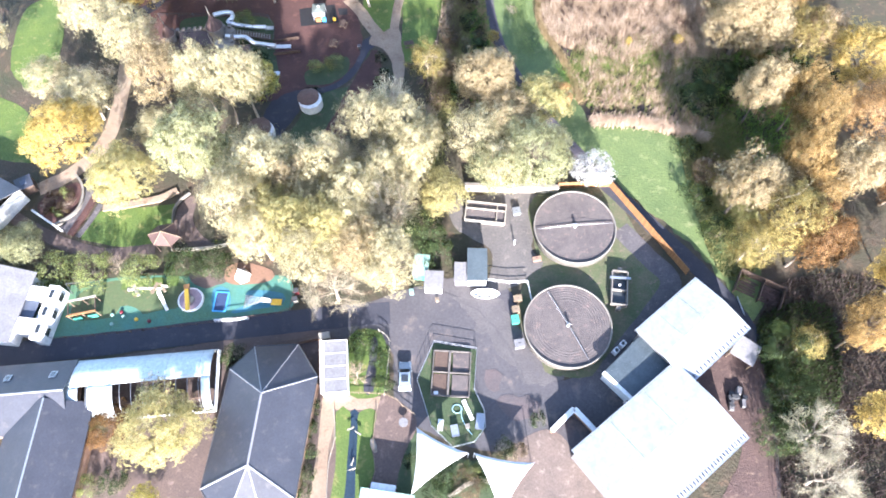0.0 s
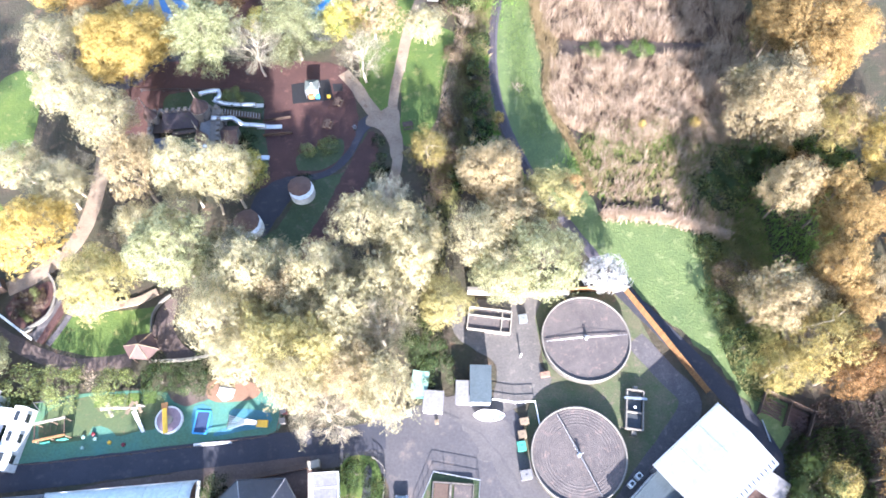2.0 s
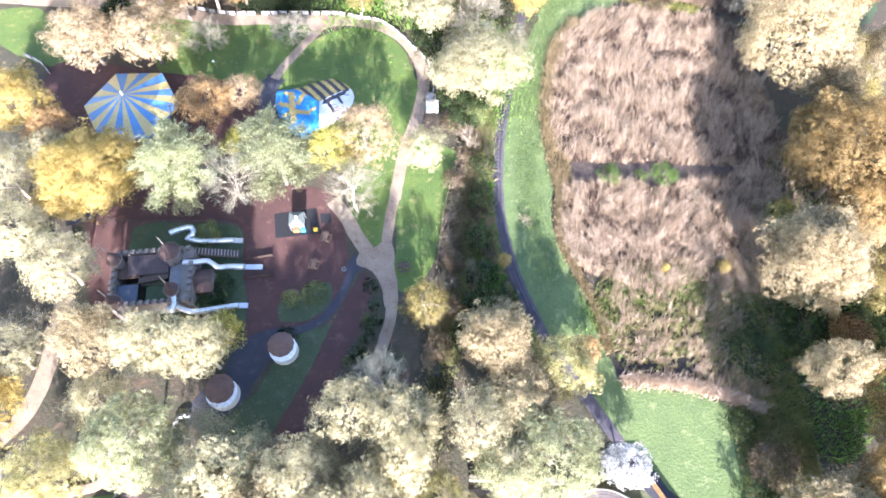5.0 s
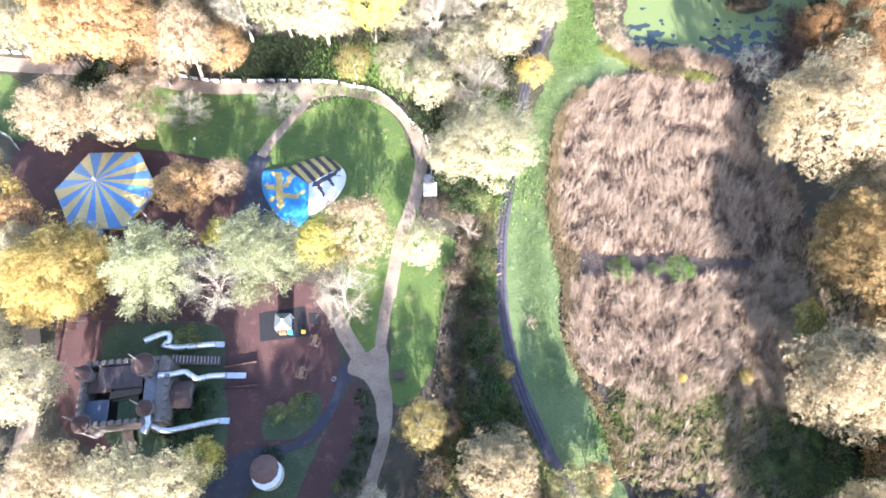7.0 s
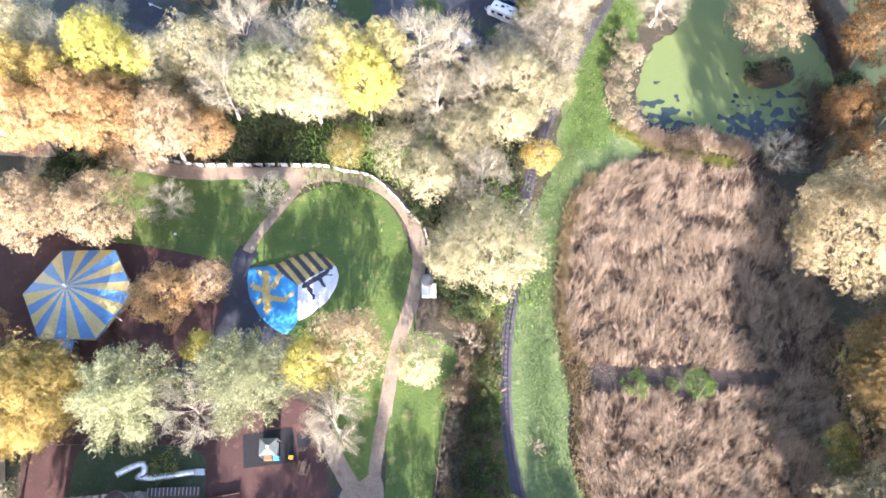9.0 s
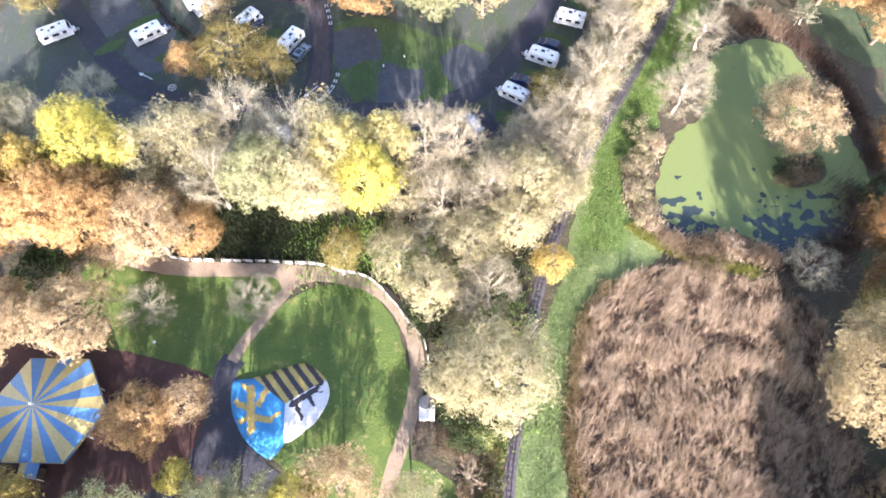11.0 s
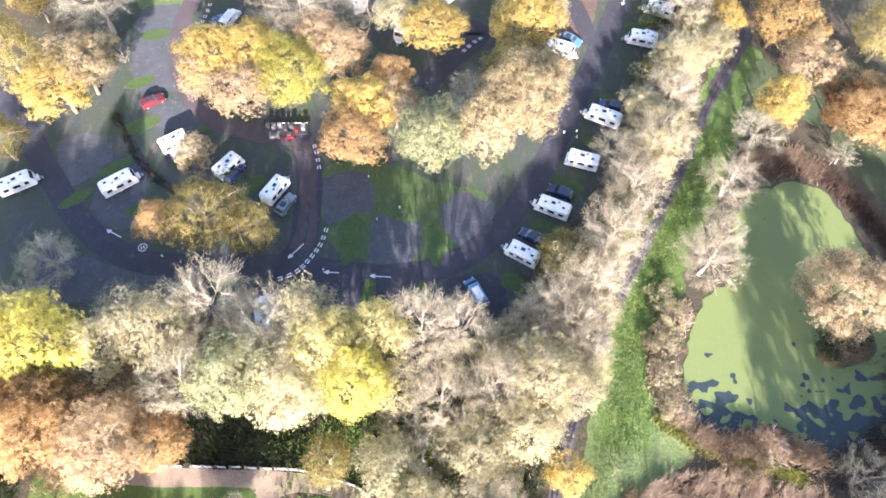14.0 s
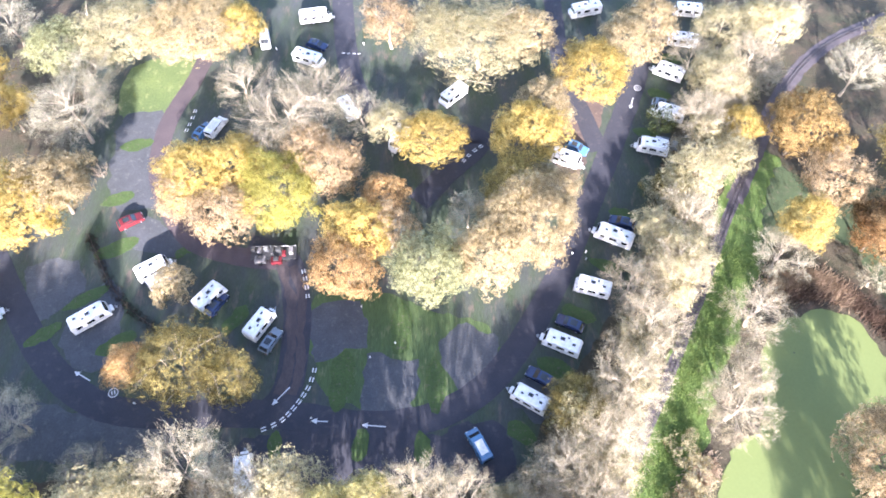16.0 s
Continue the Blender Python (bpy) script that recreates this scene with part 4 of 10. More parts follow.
LEAF_TRACK = mat("leaf_strewn_tarmac", (0.072, 0.054, 0.052), (0.046, 0.04, 0.044), 1.2, fine=0.15, bump=0.3, stretch=(1, 0.4, 1))
for off in (-12, 12):
    ribbon("leaf_track", [(x + off * 0.075, y) for x, y in ((-24.0, 176.7), (-23.4, 181.1), (-23.9, 186.7), (-24.6, 192.6), (-27.0, 198.6))], 1.5, 0.075, LEAF_TRACK, "reddish fallen leaves along a wheel track", "leaves", rough=0.6)
ribbon("path_railside", [(49.4, 212.8), (54.9, 222.6), (58.9, 230.4), (64.2, 239.0), (71.2, 247.6), (79.4, 254.4), (92.0, 261.2)], 3.0, 0.045, BALLAST, "dark cinder path under the narrow railway", "path", rough=0.3)

# ---------------------------------------------------------------- trees: beside the works and the play area
tree("gold", -61.7, 64.3, 5.4, 12)
tree("pink", -59.9, 74.6, 4.4, 10)
tree("pale", -68.6, 77.2, 4.0, 9)
tree("gold", -54.5, 101.7, 6.8, 13)
tree("pale", -55.9, 85.6, 5.0, 13)
tree("cream", -47.0, 73.0, 4.1, 18)
tree("pale", -60.0, 72.2, 4.2, 11)
tree("pale", -39.7, 72.3, 4.0, 18)
tree("pale", -32.7, 72.3, 3.9, 17)
tree("pale", -35.9, 70.9, 3.1, 17)
tree("lemon", -31.3, 75.7, 2.7, 9)
tree("primrose", -50.9, 55.9, 4.9, 11)
tree("palegreen", -39.3, 59.7, 5.4, 16)
tree("pale", -47.1, 66.3, 3.7, 9)
tree("pale", -31.2, 48.9, 4.9, 17)
tree("pale", -28.1, 55.6, 4.7, 16)
tree("pale", -18.3, 55.6, 4.7, 16)
tree("cream", -22.8, 52.9, 3.4, 14)
tree("primrose", -22.4, 44.7, 4.1, 16)
tree("pale", -27.4, 44.1, 3.7, 15)
tree("primrose", -17.5, 44.7, 3.9, 15)
tree("pale", -13.5, 50.3, 4.2, 16)
tree("pink", -9.1, 48.2, 4.5, 15)
tree("pale", -9.3, 54.1, 3.6, 15)
tree("pale", -12.0, 63.5, 4.3, 16)
tree("pale", -6.5, 62.7, 4.0, 16)
tree("grey", -8.3, 68.3, 3.2, 14)
tree("pale", -4.9, 58.0, 3.7, 15)
tree("cream", -11.6, 42.0, 4.2, 15)
tree("pale", -7.8, 38.9, 4.4, 16)
tree("pale", -13.9, 45.8, 4.2, 15)
tree("pink", -16.4, 37.3, 4.2, 9)
tree("pale", -20.2, 41.2, 4.5, 15)
tree("cream", 7.4, 74.1, 4.6, 12)
tree("primrose", 16.4, 70.0, 4.2, 10)
tree("pale", 5.3, 62.6, 4.9, 12)
tree("palegreen", 14.5, 58.4, 5.5, 12)
tree("pale", 9.0, 57.0, 4.3, 11)
tree("primrose", -0.3, 52.7, 3.5, 9)
tree("pale", 10.2, 64.5, 4.0, 11)
tree("silver", 24.1, 57.6, 2.9, 7)
tree("primrose", -38.0, 17.2, 5.2, 9, "pale yellow-green tree before the greenhouse")
tree("pinkbush", -12.9, 24.8, 1.8, 4)
# hedge trees over the playground
tree("goldbush", -61.0, 42.1, 2.9, 4)
tree("goldbush", -54.8, 41.8, 3.0, 4)
tree("goldbush", -47.3, 41.9, 3.0, 4)
tree("bush", -41.0, 42.8, 2.8, 3.5)
tree("palegreen", -66.0, 45.5, 3.4, 6)
tree("pinkbush", -51.2, 42.9, 1.5, 3)
tree("bush", -36.3, 43.3, 2.7, 3.5)
tree("bush", -3.2, 47.7, 3.0, 5)
tree("bush", -1.4, 44.0, 2.6, 4)
tree("goldbush", -4.1, 50.1, 2.2, 4)
# east side
tree("cream", 53.1, 84.8, 6.7, 17)
tree("amber", 62.6, 101.2, 8.4, 19)
tree("amber", 60.2, 107.6, 4.4, 17)
tree("amber", 58.6, 103.4, 4.2, 12)
tree("amber", 61.8, 92.0, 4.8, 17)
tree("cream", 52.0, 69.0, 3.6, 16)
tree("amber", 57.9, 67.2, 3.6, 16)
tree("peach", 66.9, 83.8, 4.0, 11)
tree("amber", 58.8, 61.9, 3.5, 17)
tree("cream", 45.6, 50.9, 4.3, 16)
tree("brownbush", 44.5, 57.9, 3.3, 4)
tree("bush", 41.8, 63.4, 2.2, 2.5)
tree("bush", 41.4, 54.0, 2.4, 3)
tree("amber", 54.8, 55.0, 3.4, 16)
tree("olive", 50.5, 44.7, 4.7, 17)
tree("olive", 46.0, 42.5, 3.6, 11)
tree("goldbush", 56.0, 80.1, 1.6, 4)
tree("rust", 53.4, 41.5, 4.0, 16)
tree("cream", 61.5, 52.9, 3.8, 16)
tree("bush", 48.3, 27.1, 3.6, 7)
tree("olive", 51.5, 27.9, 2.4, 7)
tree("bush", 47.5, 20.6, 3.5, 7)
tree("amber", 57.3, 28.3, 3.4, 17)
tree("grey", 48.3, 14.9, 3.8, 10)
tree("grey", 48.2, 9.3, 3.7, 10)
tree("gold", 57.8, 17.1, 3.0, 9)
tree("bush", 44.5, 15.5, 2.7, 5)
tree("cream", 57.3, 124.0, 8.2, 24.5)
tree("cream", 64.4, 118.0, 4.6, 15)
tree("rust", 66.5, 139.0, 4.6, 11)
tree("cream", 53.6, 86.2, 5.6, 17)
tree("goldbush", 54.0, 94.9, 2.7, 5)
tree("rust", 71.4, 137.1, 4.6, 16)
tree("olive", 69.3, 119.0, 4.5, 11)
# park centre
tree("pale", -63.4, 106.7, 3.4, 10)
tree("orange", -65.2, 111.8, 3.5, 9)
tree("gold", -56.2, 100.9, 6.9, 11)
tree("pine", -41.1, 101.8, 5.8, 15)
tree("pine", -26.0, 104.1, 5.8, 15)
tree("grey", -32.6, 100.2, 4.6, 12.5)
tree("lemon", -17.6, 106.9, 3.6, 11)
tree("peach", -12.6, 108.6, 5.2, 12.5)
tree("pink", -14.0, 98.6, 4.2, 12)
tree("pale", -3.2, 107.6, 3.6, 8)
tree("pinkbush", 4.4, 111.1, 2.3, 6)
tree("orange", -39.9, 116.9, 4.2, 10, "orange and peach autumn tree by the carousel")
tree("peach", -34.2, 119.3, 3.2, 8)
tree("willow", -62.6, 130.1, 5.4, 13, "sandy gold rounded tree beside the park path, tall")
tree("willow", -51.8, 130.0, 5.5, 13, "sandy gold rounded tree beside the carousel, tall")
tree("lemon", -34.1, 109.7, 2.2, 6)
tree("olive", -2.6, 80.4, 3.2, 8)
tree("goldbush", -37.3, 93.5, 1.9, 4)
tree("goldbush", -23.0, 82.7, 1.4, 2)
tree("goldbush", -19.5, 83.8, 1.8, 2)
tree("bush", -11.3, 78.6, 0.9, 1.5)
tree("bush", -11.0, 76.6, 1.0, 1.6)
tree("goldbush", -11.8, 79.8, 0.7, 1.2)
tree("bush", -12.9, 74.2, 1.0, 1.6)
tree("gold", 9.7, 88.8, 1.0, 2.6)
tree("orange", 20.3, 73.4, 2.3, 5.5)
tree("gold", 34.8, 87.8, 0.7, 1.6)
tree("gold", 43.9, 87.8, 1.0, 1.8)
tree("gold", 54.6, 96.4, 2.2, 4.5)
tree("amber", 57.2, 80.6, 1.7, 4)
tree("pinkbush", 13.4, 96.4, 1.3, 1.6)
tree("nettle", 28.2, 105.1, 1.9, 1.8)
tree("nettle", 37.3, 105.1, 2.1, 1.8)
tree("nettle", 33.5, 105.0, 1.0, 1.2)
tree("cream", 7.9, 73.9, 4.5, 12)
tree("grey", -43.3, 133.6, 3.7, 6)
tree("grey", -28.0, 134.8, 3.5, 6)
tree("bush", -59.8, 143.0, 4.5, 6)
tree("bush", 4.7, 118.2, 4.1, 5)
tree("goldbush", 6.5, 116.9, 2.0, 4)
tree("pale", 8.3, 124.1, 7.3, 12)
tree("pale", 2.0, 123.2, 4.1, 9)
# wood between park and camp
tree("orange", -58.0, 145.6, 5.3, 16.5)
tree("orange", -52.2, 144.5, 4.8, 16.5)
tree("orange", -53.6, 149.3, 4.4, 15)
tree("peach", -43.0, 143.1, 5.4, 16.5)
tree("orange", -37.8, 145.0, 3.9, 10)
tree("lemon", -54.8, 155.8, 5.8, 19)
tree("gold", -61.6, 152.0, 4.0, 16.5)
tree("grey", -58.2, 160.6, 4.9, 16)
tree("grey", -64.3, 160.2, 3.7, 16.5)
tree("grey", -59.9, 170.8, 4.1, 10)
tree("pale", -46.4, 156.6, 4.2, 15)
tree("pale", -39.9, 159.1, 5.5, 16)
tree("pink", -33.1, 163.2, 5.6, 16)
tree("grey", -35.1, 151.9, 5.0, 16)
tree("pink", -28.6, 161.6, 3.7, 13)
tree("palegreen", -28.0, 153.2, 5.2, 16)
tree("grey", -23.1, 159.3, 5.8, 17)
tree("pale", -20.6, 151.4, 5.2, 15)
tree("lemon", -11.9, 151.9, 4.4, 16.5)
tree("primrose", -15.9, 156.6, 4.7, 17)
tree("pale", -19.0, 161.2, 4.8, 16)
tree("primrose", -9.9, 159.3, 4.4, 15)
tree("olive", -15.2, 143.1, 3.4, 8)
tree("pink", -3.3, 160.1, 5.7, 16)
tree("pink", 1.7, 160.6, 4.2, 15)
tree("pink", -0.5, 150.7, 4.7, 13)
tree("pink", 6.8, 152.7, 4.5, 14)
tree("pale", 4.4, 144.7, 4.4, 11)
tree("pale", -6.7, 142.3, 4.4, 9)
tree("grey", -2.8, 144.1, 3.6, 9)
tree("pale", -1.7, 136.5, 4.2, 11)
tree("pink", 6.7, 136.5, 4.7, 12)
tree("pale", 12.5, 154.6, 5.1, 14)
tree("pale", 10.9, 147.4, 4.7, 11)
tree("pale", 17.6, 152.9, 4.1, 11)
tree("gold", 16.7, 142.5, 2.8, 6)
# belt along the green ride
tree("olive", 18.0, 175.8, 3.4, 7)
tree("pink", 19.1, 162.3, 5.0, 11)
tree("pink", 21.6, 169.2, 4.9, 12)
tree("pink", 25.0, 176.9, 5.0, 12)
tree("pink", 29.2, 186.2, 5.0, 12)
tree("pink", 27.5, 193.3, 3.8, 10)
tree("pink", 34.6, 195.1, 4.9, 12)
tree("pink", 37.8, 204.5, 5.1, 12)
tree("pink", 14.9, 165.2, 4.8, 11)
tree("pink", 12.1, 161.2, 4.3, 11)
tree("pink", 19.9, 159.4, 3.9, 10)
tree("pink", 46.0, 189.2, 5.1, 8)
tree("pink", 40.1, 174.0, 5.1, 9)
tree("pink", 42.5, 179.0, 4.2, 8)
tree("grey", 52.5, 199.6, 4.6, 7)
tree("buffbush", 34.6, 166.0, 2.5, 3.4)
tree("buffbush", 32.8, 169.6, 2.2, 3)
tree("buffbush", 32.6, 161.9, 2.7, 3.4)
tree("buffbush", 31.7, 157.0, 2.4, 3.2)
tree("buffbush", 33.2, 152.9, 2.6, 3)
tree("willow", 56.2, 167.4, 6.1, 15)
tree("bush", 57.0, 161.8, 2.1, 2.4)
tree("brownbush", 60.6, 162.6, 2.6, 2.8)
tree("bush", 62.4, 163.6, 1.7, 2.2)
tree("grey", 55.8, 142.6, 3.9, 7)
tree("pinkbush", 45.7, 147.0, 3.0, 3)
tree("brownbush", 41.3, 145.5, 3.3, 3)
tree("rust", 75.4, 164.3, 5.5, 13)
tree("bush", 73.1, 157.4, 4.0, 4)
tree("rust", 76.7, 150.8, 4.7, 13)
tree("gold", 56.1, 203.7, 3.9, 12)
tree("pale", 52.4, 249.9, 5.1, 11)
tree("pink", 50.0, 234.7, 4.1, 11)
tree("pink", 65.6, 252.8, 3.8, 11)
tree("pink", 45.4, 242.6, 3.9, 10)
tree("pale", 59.4, 251.6, 4.4, 11)
tree("orange", 71.8, 201.4, 7.3, 12)
tree("grey", 67.4, 196.3, 2.9, 4)
tree("brownbush", 58.3, 161.0, 2.2, 2.5)
tree("brownbush", 61.7, 161.7, 1.8, 2.2)
tree("brownbush", 56.3, 160.7, 1.3, 1.8)
# camping ground
tree("orange", -46.2, 179.3, 3.2, 8)
tree("olive", -37.6, 178.5, 5.9, 13)
tree("olive", -30.7, 176.8, 4.0, 11)
tree("cream", -42.9, 192.3, 3.0, 8)
tree("olive", -75.9, 193.4, 4.5, 9)
tree("gold", -68.4, 204.4, 6.2, 12)
tree("cream", -65.4, 208.8, 6.2, 13)
tree("grey", -66.8, 224.7, 7.5, 13)
tree("pinkbush", -62.4, 216.5, 1.8, 5)
tree("gold", -42.8, 211.9, 5.8, 12)
tree("peach", -36.9, 205.0, 5.5, 11)
tree("lemon", -28.7, 209.2, 6.7, 12)
tree("peach", -20.5, 213.9, 5.7, 11)
tree("pink", -28.8, 224.1, 7.7, 13)
tree("pink", -38.6, 233.2, 5.2, 11)
tree("grey", -16.5, 227.6, 4.9, 8)
tree("pale", -11.3, 225.7, 4.1, 8)
tree("gold", -3.5, 221.5, 5.4, 10)
tree("orange", -16.3, 195.4, 5.4, 11)
tree("gold", -14.1, 201.2, 4.9, 12)
tree("peach", -9.7, 202.2, 4.3, 11)
tree("palegreen", -2.7, 194.4, 5.7, 13)
tree("grey", 2.9, 205.9, 3.5, 9)
tree("cream", 6.0, 196.2, 5.1, 15)
tree("cream", 12.4, 201.6, 6.9, 17)
tree("gold", 13.1, 221.4, 6.4, 12)
tree("cream", 16.0, 228.6, 5.1, 11)
tree("gold", 25.8, 236.6, 6.5, 12)
tree("cream", 33.2, 244.8, 5.4, 11)
tree("pale", -63.7, 246.6, 8.7, 13)
tree("cream", -50.6, 246.8, 9.3, 13)
tree("gold", -41.3, 248.3, 4.4, 11)
tree("pale", 5.0, 244.6, 10.2, 13)
tree("peach", -12.7, 250.4, 5.6, 11)
tree("gold", -80.4, 226.9, 4.1, 11)
tree("grey", -87.8, 249.2, 5.6, 11)
tree("palegreen", -75.8, 241.5, 5.9, 11)
tree("pink", 44.0, 227.1, 4.4, 11)
tree("pink", 55.7, 240.8, 5.5, 12)
tree("pale", 62.5, 249.4, 4.6, 12)
tree("gold", 51.6, 226.1, 3.4, 8)
tree("olive", 37.3, 211.9, 4.3, 7)
tree("pale", 40.9, 214.3, 4.9, 10)
tree("amber", 60.6, 223.3, 6.0, 13)
tree("peach", 63.6, 212.4, 5.8, 12)
tree("grey", 74.9, 238.1, 4.8, 12)
tree("rust", 68.2, 203.1, 4.9, 11)
tree("pale", 35.2, 197.3, 5.1, 11)
tree("olive", 17.8, 173.5, 4.1, 8)
# understorey and fillers
for kind, x, y, r, h in (
    ("pale", -31.3, 59.7, 5.0, 11), ("pale", -28.0, 54.3, 4.5, 11), ("cream", -19.9, 53.2, 4.6, 11), ("pale", -16.5, 56.2, 4.5, 11), 
    ("pale", -12.5, 43.4, 4.3, 10),
    ("pale", -5.7, 56.0, 4.0, 11), ("pale", -4.0, 62.5, 4.1, 11), ("cream", 11.0, 66.8, 4.7, 11), ("palegreen", 8.7, 57.2, 4.3, 10)):
    tree(kind, x, y, r, h)
for kind, x, y, r, h in (
    ("pale", -27.4, 157.3, 5.0, 14), ("pale", -18.6, 153.8, 4.9, 14), ("cream", -42.0, 154.4, 5.0, 13), ("pale", -7.1, 153.2, 4.9, 14),
    ("pale", 3.5, 156.5, 4.6, 13), ("pink", -5.3, 148.7, 4.1, 11), ("pale", 8.6, 159.8, 4.3, 12), ("pale", 2.0, 146.5, 4.0, 10), ("pink", 2.9, 135.8, 3.8, 11),
    ("pale", 6.8, 141.6, 3.9, 10), ("pale", 14.2, 151.0, 4.1, 11), ("pale", 20.5, 156.9, 3.8, 10), ("pale", 22.0, 166.4, 4.4, 11), ("pale", 3.7, 130.7, 4.1, 10)):
    tree(kind, x, y, r * 0.9, h * 0.62)
for kind, x, y, r, h in (
    ("orange", -50.3, 147.3, 4.4, 12), ("peach", -48.6, 141.8, 4.0, 10), ("bush", -60.8, 138.6, 4.4, 6), 
    ("bush", -7.2, 148.5, 3.4, 4), ("goldbush", 2.9, 148.5, 2.1, 5), ("bush", -1.6, 133.4, 3.5, 5), ("bush", 12.0, 143.7, 2.9, 4), ("grey", -47.4, 163.8, 3.5, 10)):
    tree(kind, x, y, r, h)
for kind, x, y, r, h in (
    ("gold", -35.9, 213.2, 5.2, 12), ("peach", -44.4, 207.7, 4.2, 11), ("peach", -25.2, 217.5, 4.8, 11), ("orange", -11.1, 208.7, 3.7, 10), ("gold", 10.2, 209.4, 4.6, 12), ("cream", 16.8, 209.9, 4.2, 11),
    ("pink", -24.8, 231.5, 5.6, 12), ("pink", -32.2, 218.6, 4.9, 11), ("grey", -67.6, 235.6, 5.3, 11), ("pale", -2.6, 248.3, 6.6, 12), ("cream", 13.8, 247.6, 5.5, 11), ("cream", 38.6, 252.0, 5.0, 10),
    ("pale", 49.0, 237.6, 5.2, 11), ("pale", 47.7, 218.5, 4.4, 9), ("pale", 32.9, 203.2, 3.6, 9), ("goldbush", 38.3, 229.5, 2.6, 5)):
    tree(kind, x, y, r, h)
for kind, x, y, r, h in (
    ("amber", 69.7, 101.7, 5.6, 13), ("bush", 48.6, 77.1, 4.4, 4), ("bush", 62.7, 80.0, 4.5, 4), ("bush", 66.5, 75.7, 3.9, 5), ("cream", 52.3, 52.7, 3.8, 11),
    ("amber", 57.8, 51.8, 3.8, 12), ("rust", 56.1, 42.4, 3.6, 11), ("bush", 43.6, 46.8, 3.1, 4), ("orange", 71.3, 64.8, 5.5, 13), ("gold", 72.1, 76.7, 5.3, 13),
    ("bush", 53.3, 76.5, 4.2, 5), ("bush", 45.3, 73.6, 3.8, 4), ("rust", 57.9, 74.7, 3.0, 8), ("olive", 70.2, 126.6, 4.6, 11)):
    tree(kind, x, y, r, h)
for kind, x, y, r, h in (
    ("pink", -44.9, 158.0, 3.5, 13), ("pale", -38.2, 156.3, 3.5, 13), ("pale", -26.2, 153.9, 3.6, 13), ("pink", -19.7, 158.7, 3.5, 13), ("pink", -0.7, 156.4, 3.5, 13), ("pale", 5.2, 149.0, 3.4, 11), ("pink", 9.3, 152.4, 3.3, 12), ("peach", -43.0, 149.5, 3.6, 11),
    ("pale", -31.1, 52.3, 3.5, 13), ("primrose", -25.5, 49.3, 3.4, 13), ("pale", -20.3, 49.3, 3.4, 13), ("pink", -15.7, 56.8, 3.4, 13), ("pale", -29.4, 45.6, 3.2, 12), ("pink", -10.6, 45.7, 3.2, 12), ("pale", -7.1, 52.3, 3.2, 12), ("pale", -24.5, 58.7, 3.3, 12)):
    tree(kind, x, y, r, h * (0.62 if y > 120 else 1.0))
# garden planting beside the buildings
for kind, x, y, r, h, label in (
    ("rust", -47.0, 18.2, 3.2, 3, "orange-brown shrub beside the greenhouse"), ("goldbush", -49.2, 18.3, 1.9, 2.5, "orange-green shrub beside the greenhouse"), ("bush", -31.4, 28.3, 1.8, 2.5, ""), ("bush", -19.3, 20.3, 1.3, 2, ""), ("bush", -19.2, 17.6, 1.2, 2, ""),
    ("bush", -19.1, 14.5, 1.2, 2, ""), ("bush", -19.2, 11.5, 1.2, 2, ""), ("bush", -19.4, 9.0, 1.1, 2, ""), ("bush", -12.4, 29.8, 2.0, 2.2, ""), ("bush", -9.9, 27.6, 1.5, 2, ""), ("bush", -9.3, 23.8, 1.5, 2, ""),
    ("brownbush", -52.4, 10.5, 1.8, 2.5, ""), ("goldbush", -49.1, 10.4, 1.5, 2, ""), ("bush", -45.4, 10.8, 1.8, 2, ""), ("lemon", -40.5, 8.2, 2.0, 4, ""), ("bush", -1.7, 8.3, 1.8, 3, ""), ("brownbush", 2.1, 9.4, 2.0, 2.5, ""),
    ("bush", 7.7, 14.5, 1.4, 2, ""), ("brownbush", 9.6, 14.1, 1.2, 2, ""), ("bush", 12.7, 18.3, 1.1, 1.5, ""), ("pinkbush", -13.2, 25.3, 1.6, 2.6, "cream feathery bush beside the garden room"), ("bush", -0.6, 11.0, 1.7, 2, ""), ("goldbush", 3.0, 11.6, 1.2, 1.6, ""), ("bush", 5.2, 10.6, 1.3, 1.6, ""), ("bush", -5.4, 13.0, 0.9, 1.2, ""), ("pinkbush", 8.2, 13.2, 1.1, 1.4, ""), ("bush", 24.8, 17.3, 1.6, 2, "")):
    tree(kind, x, y, r, h, label)
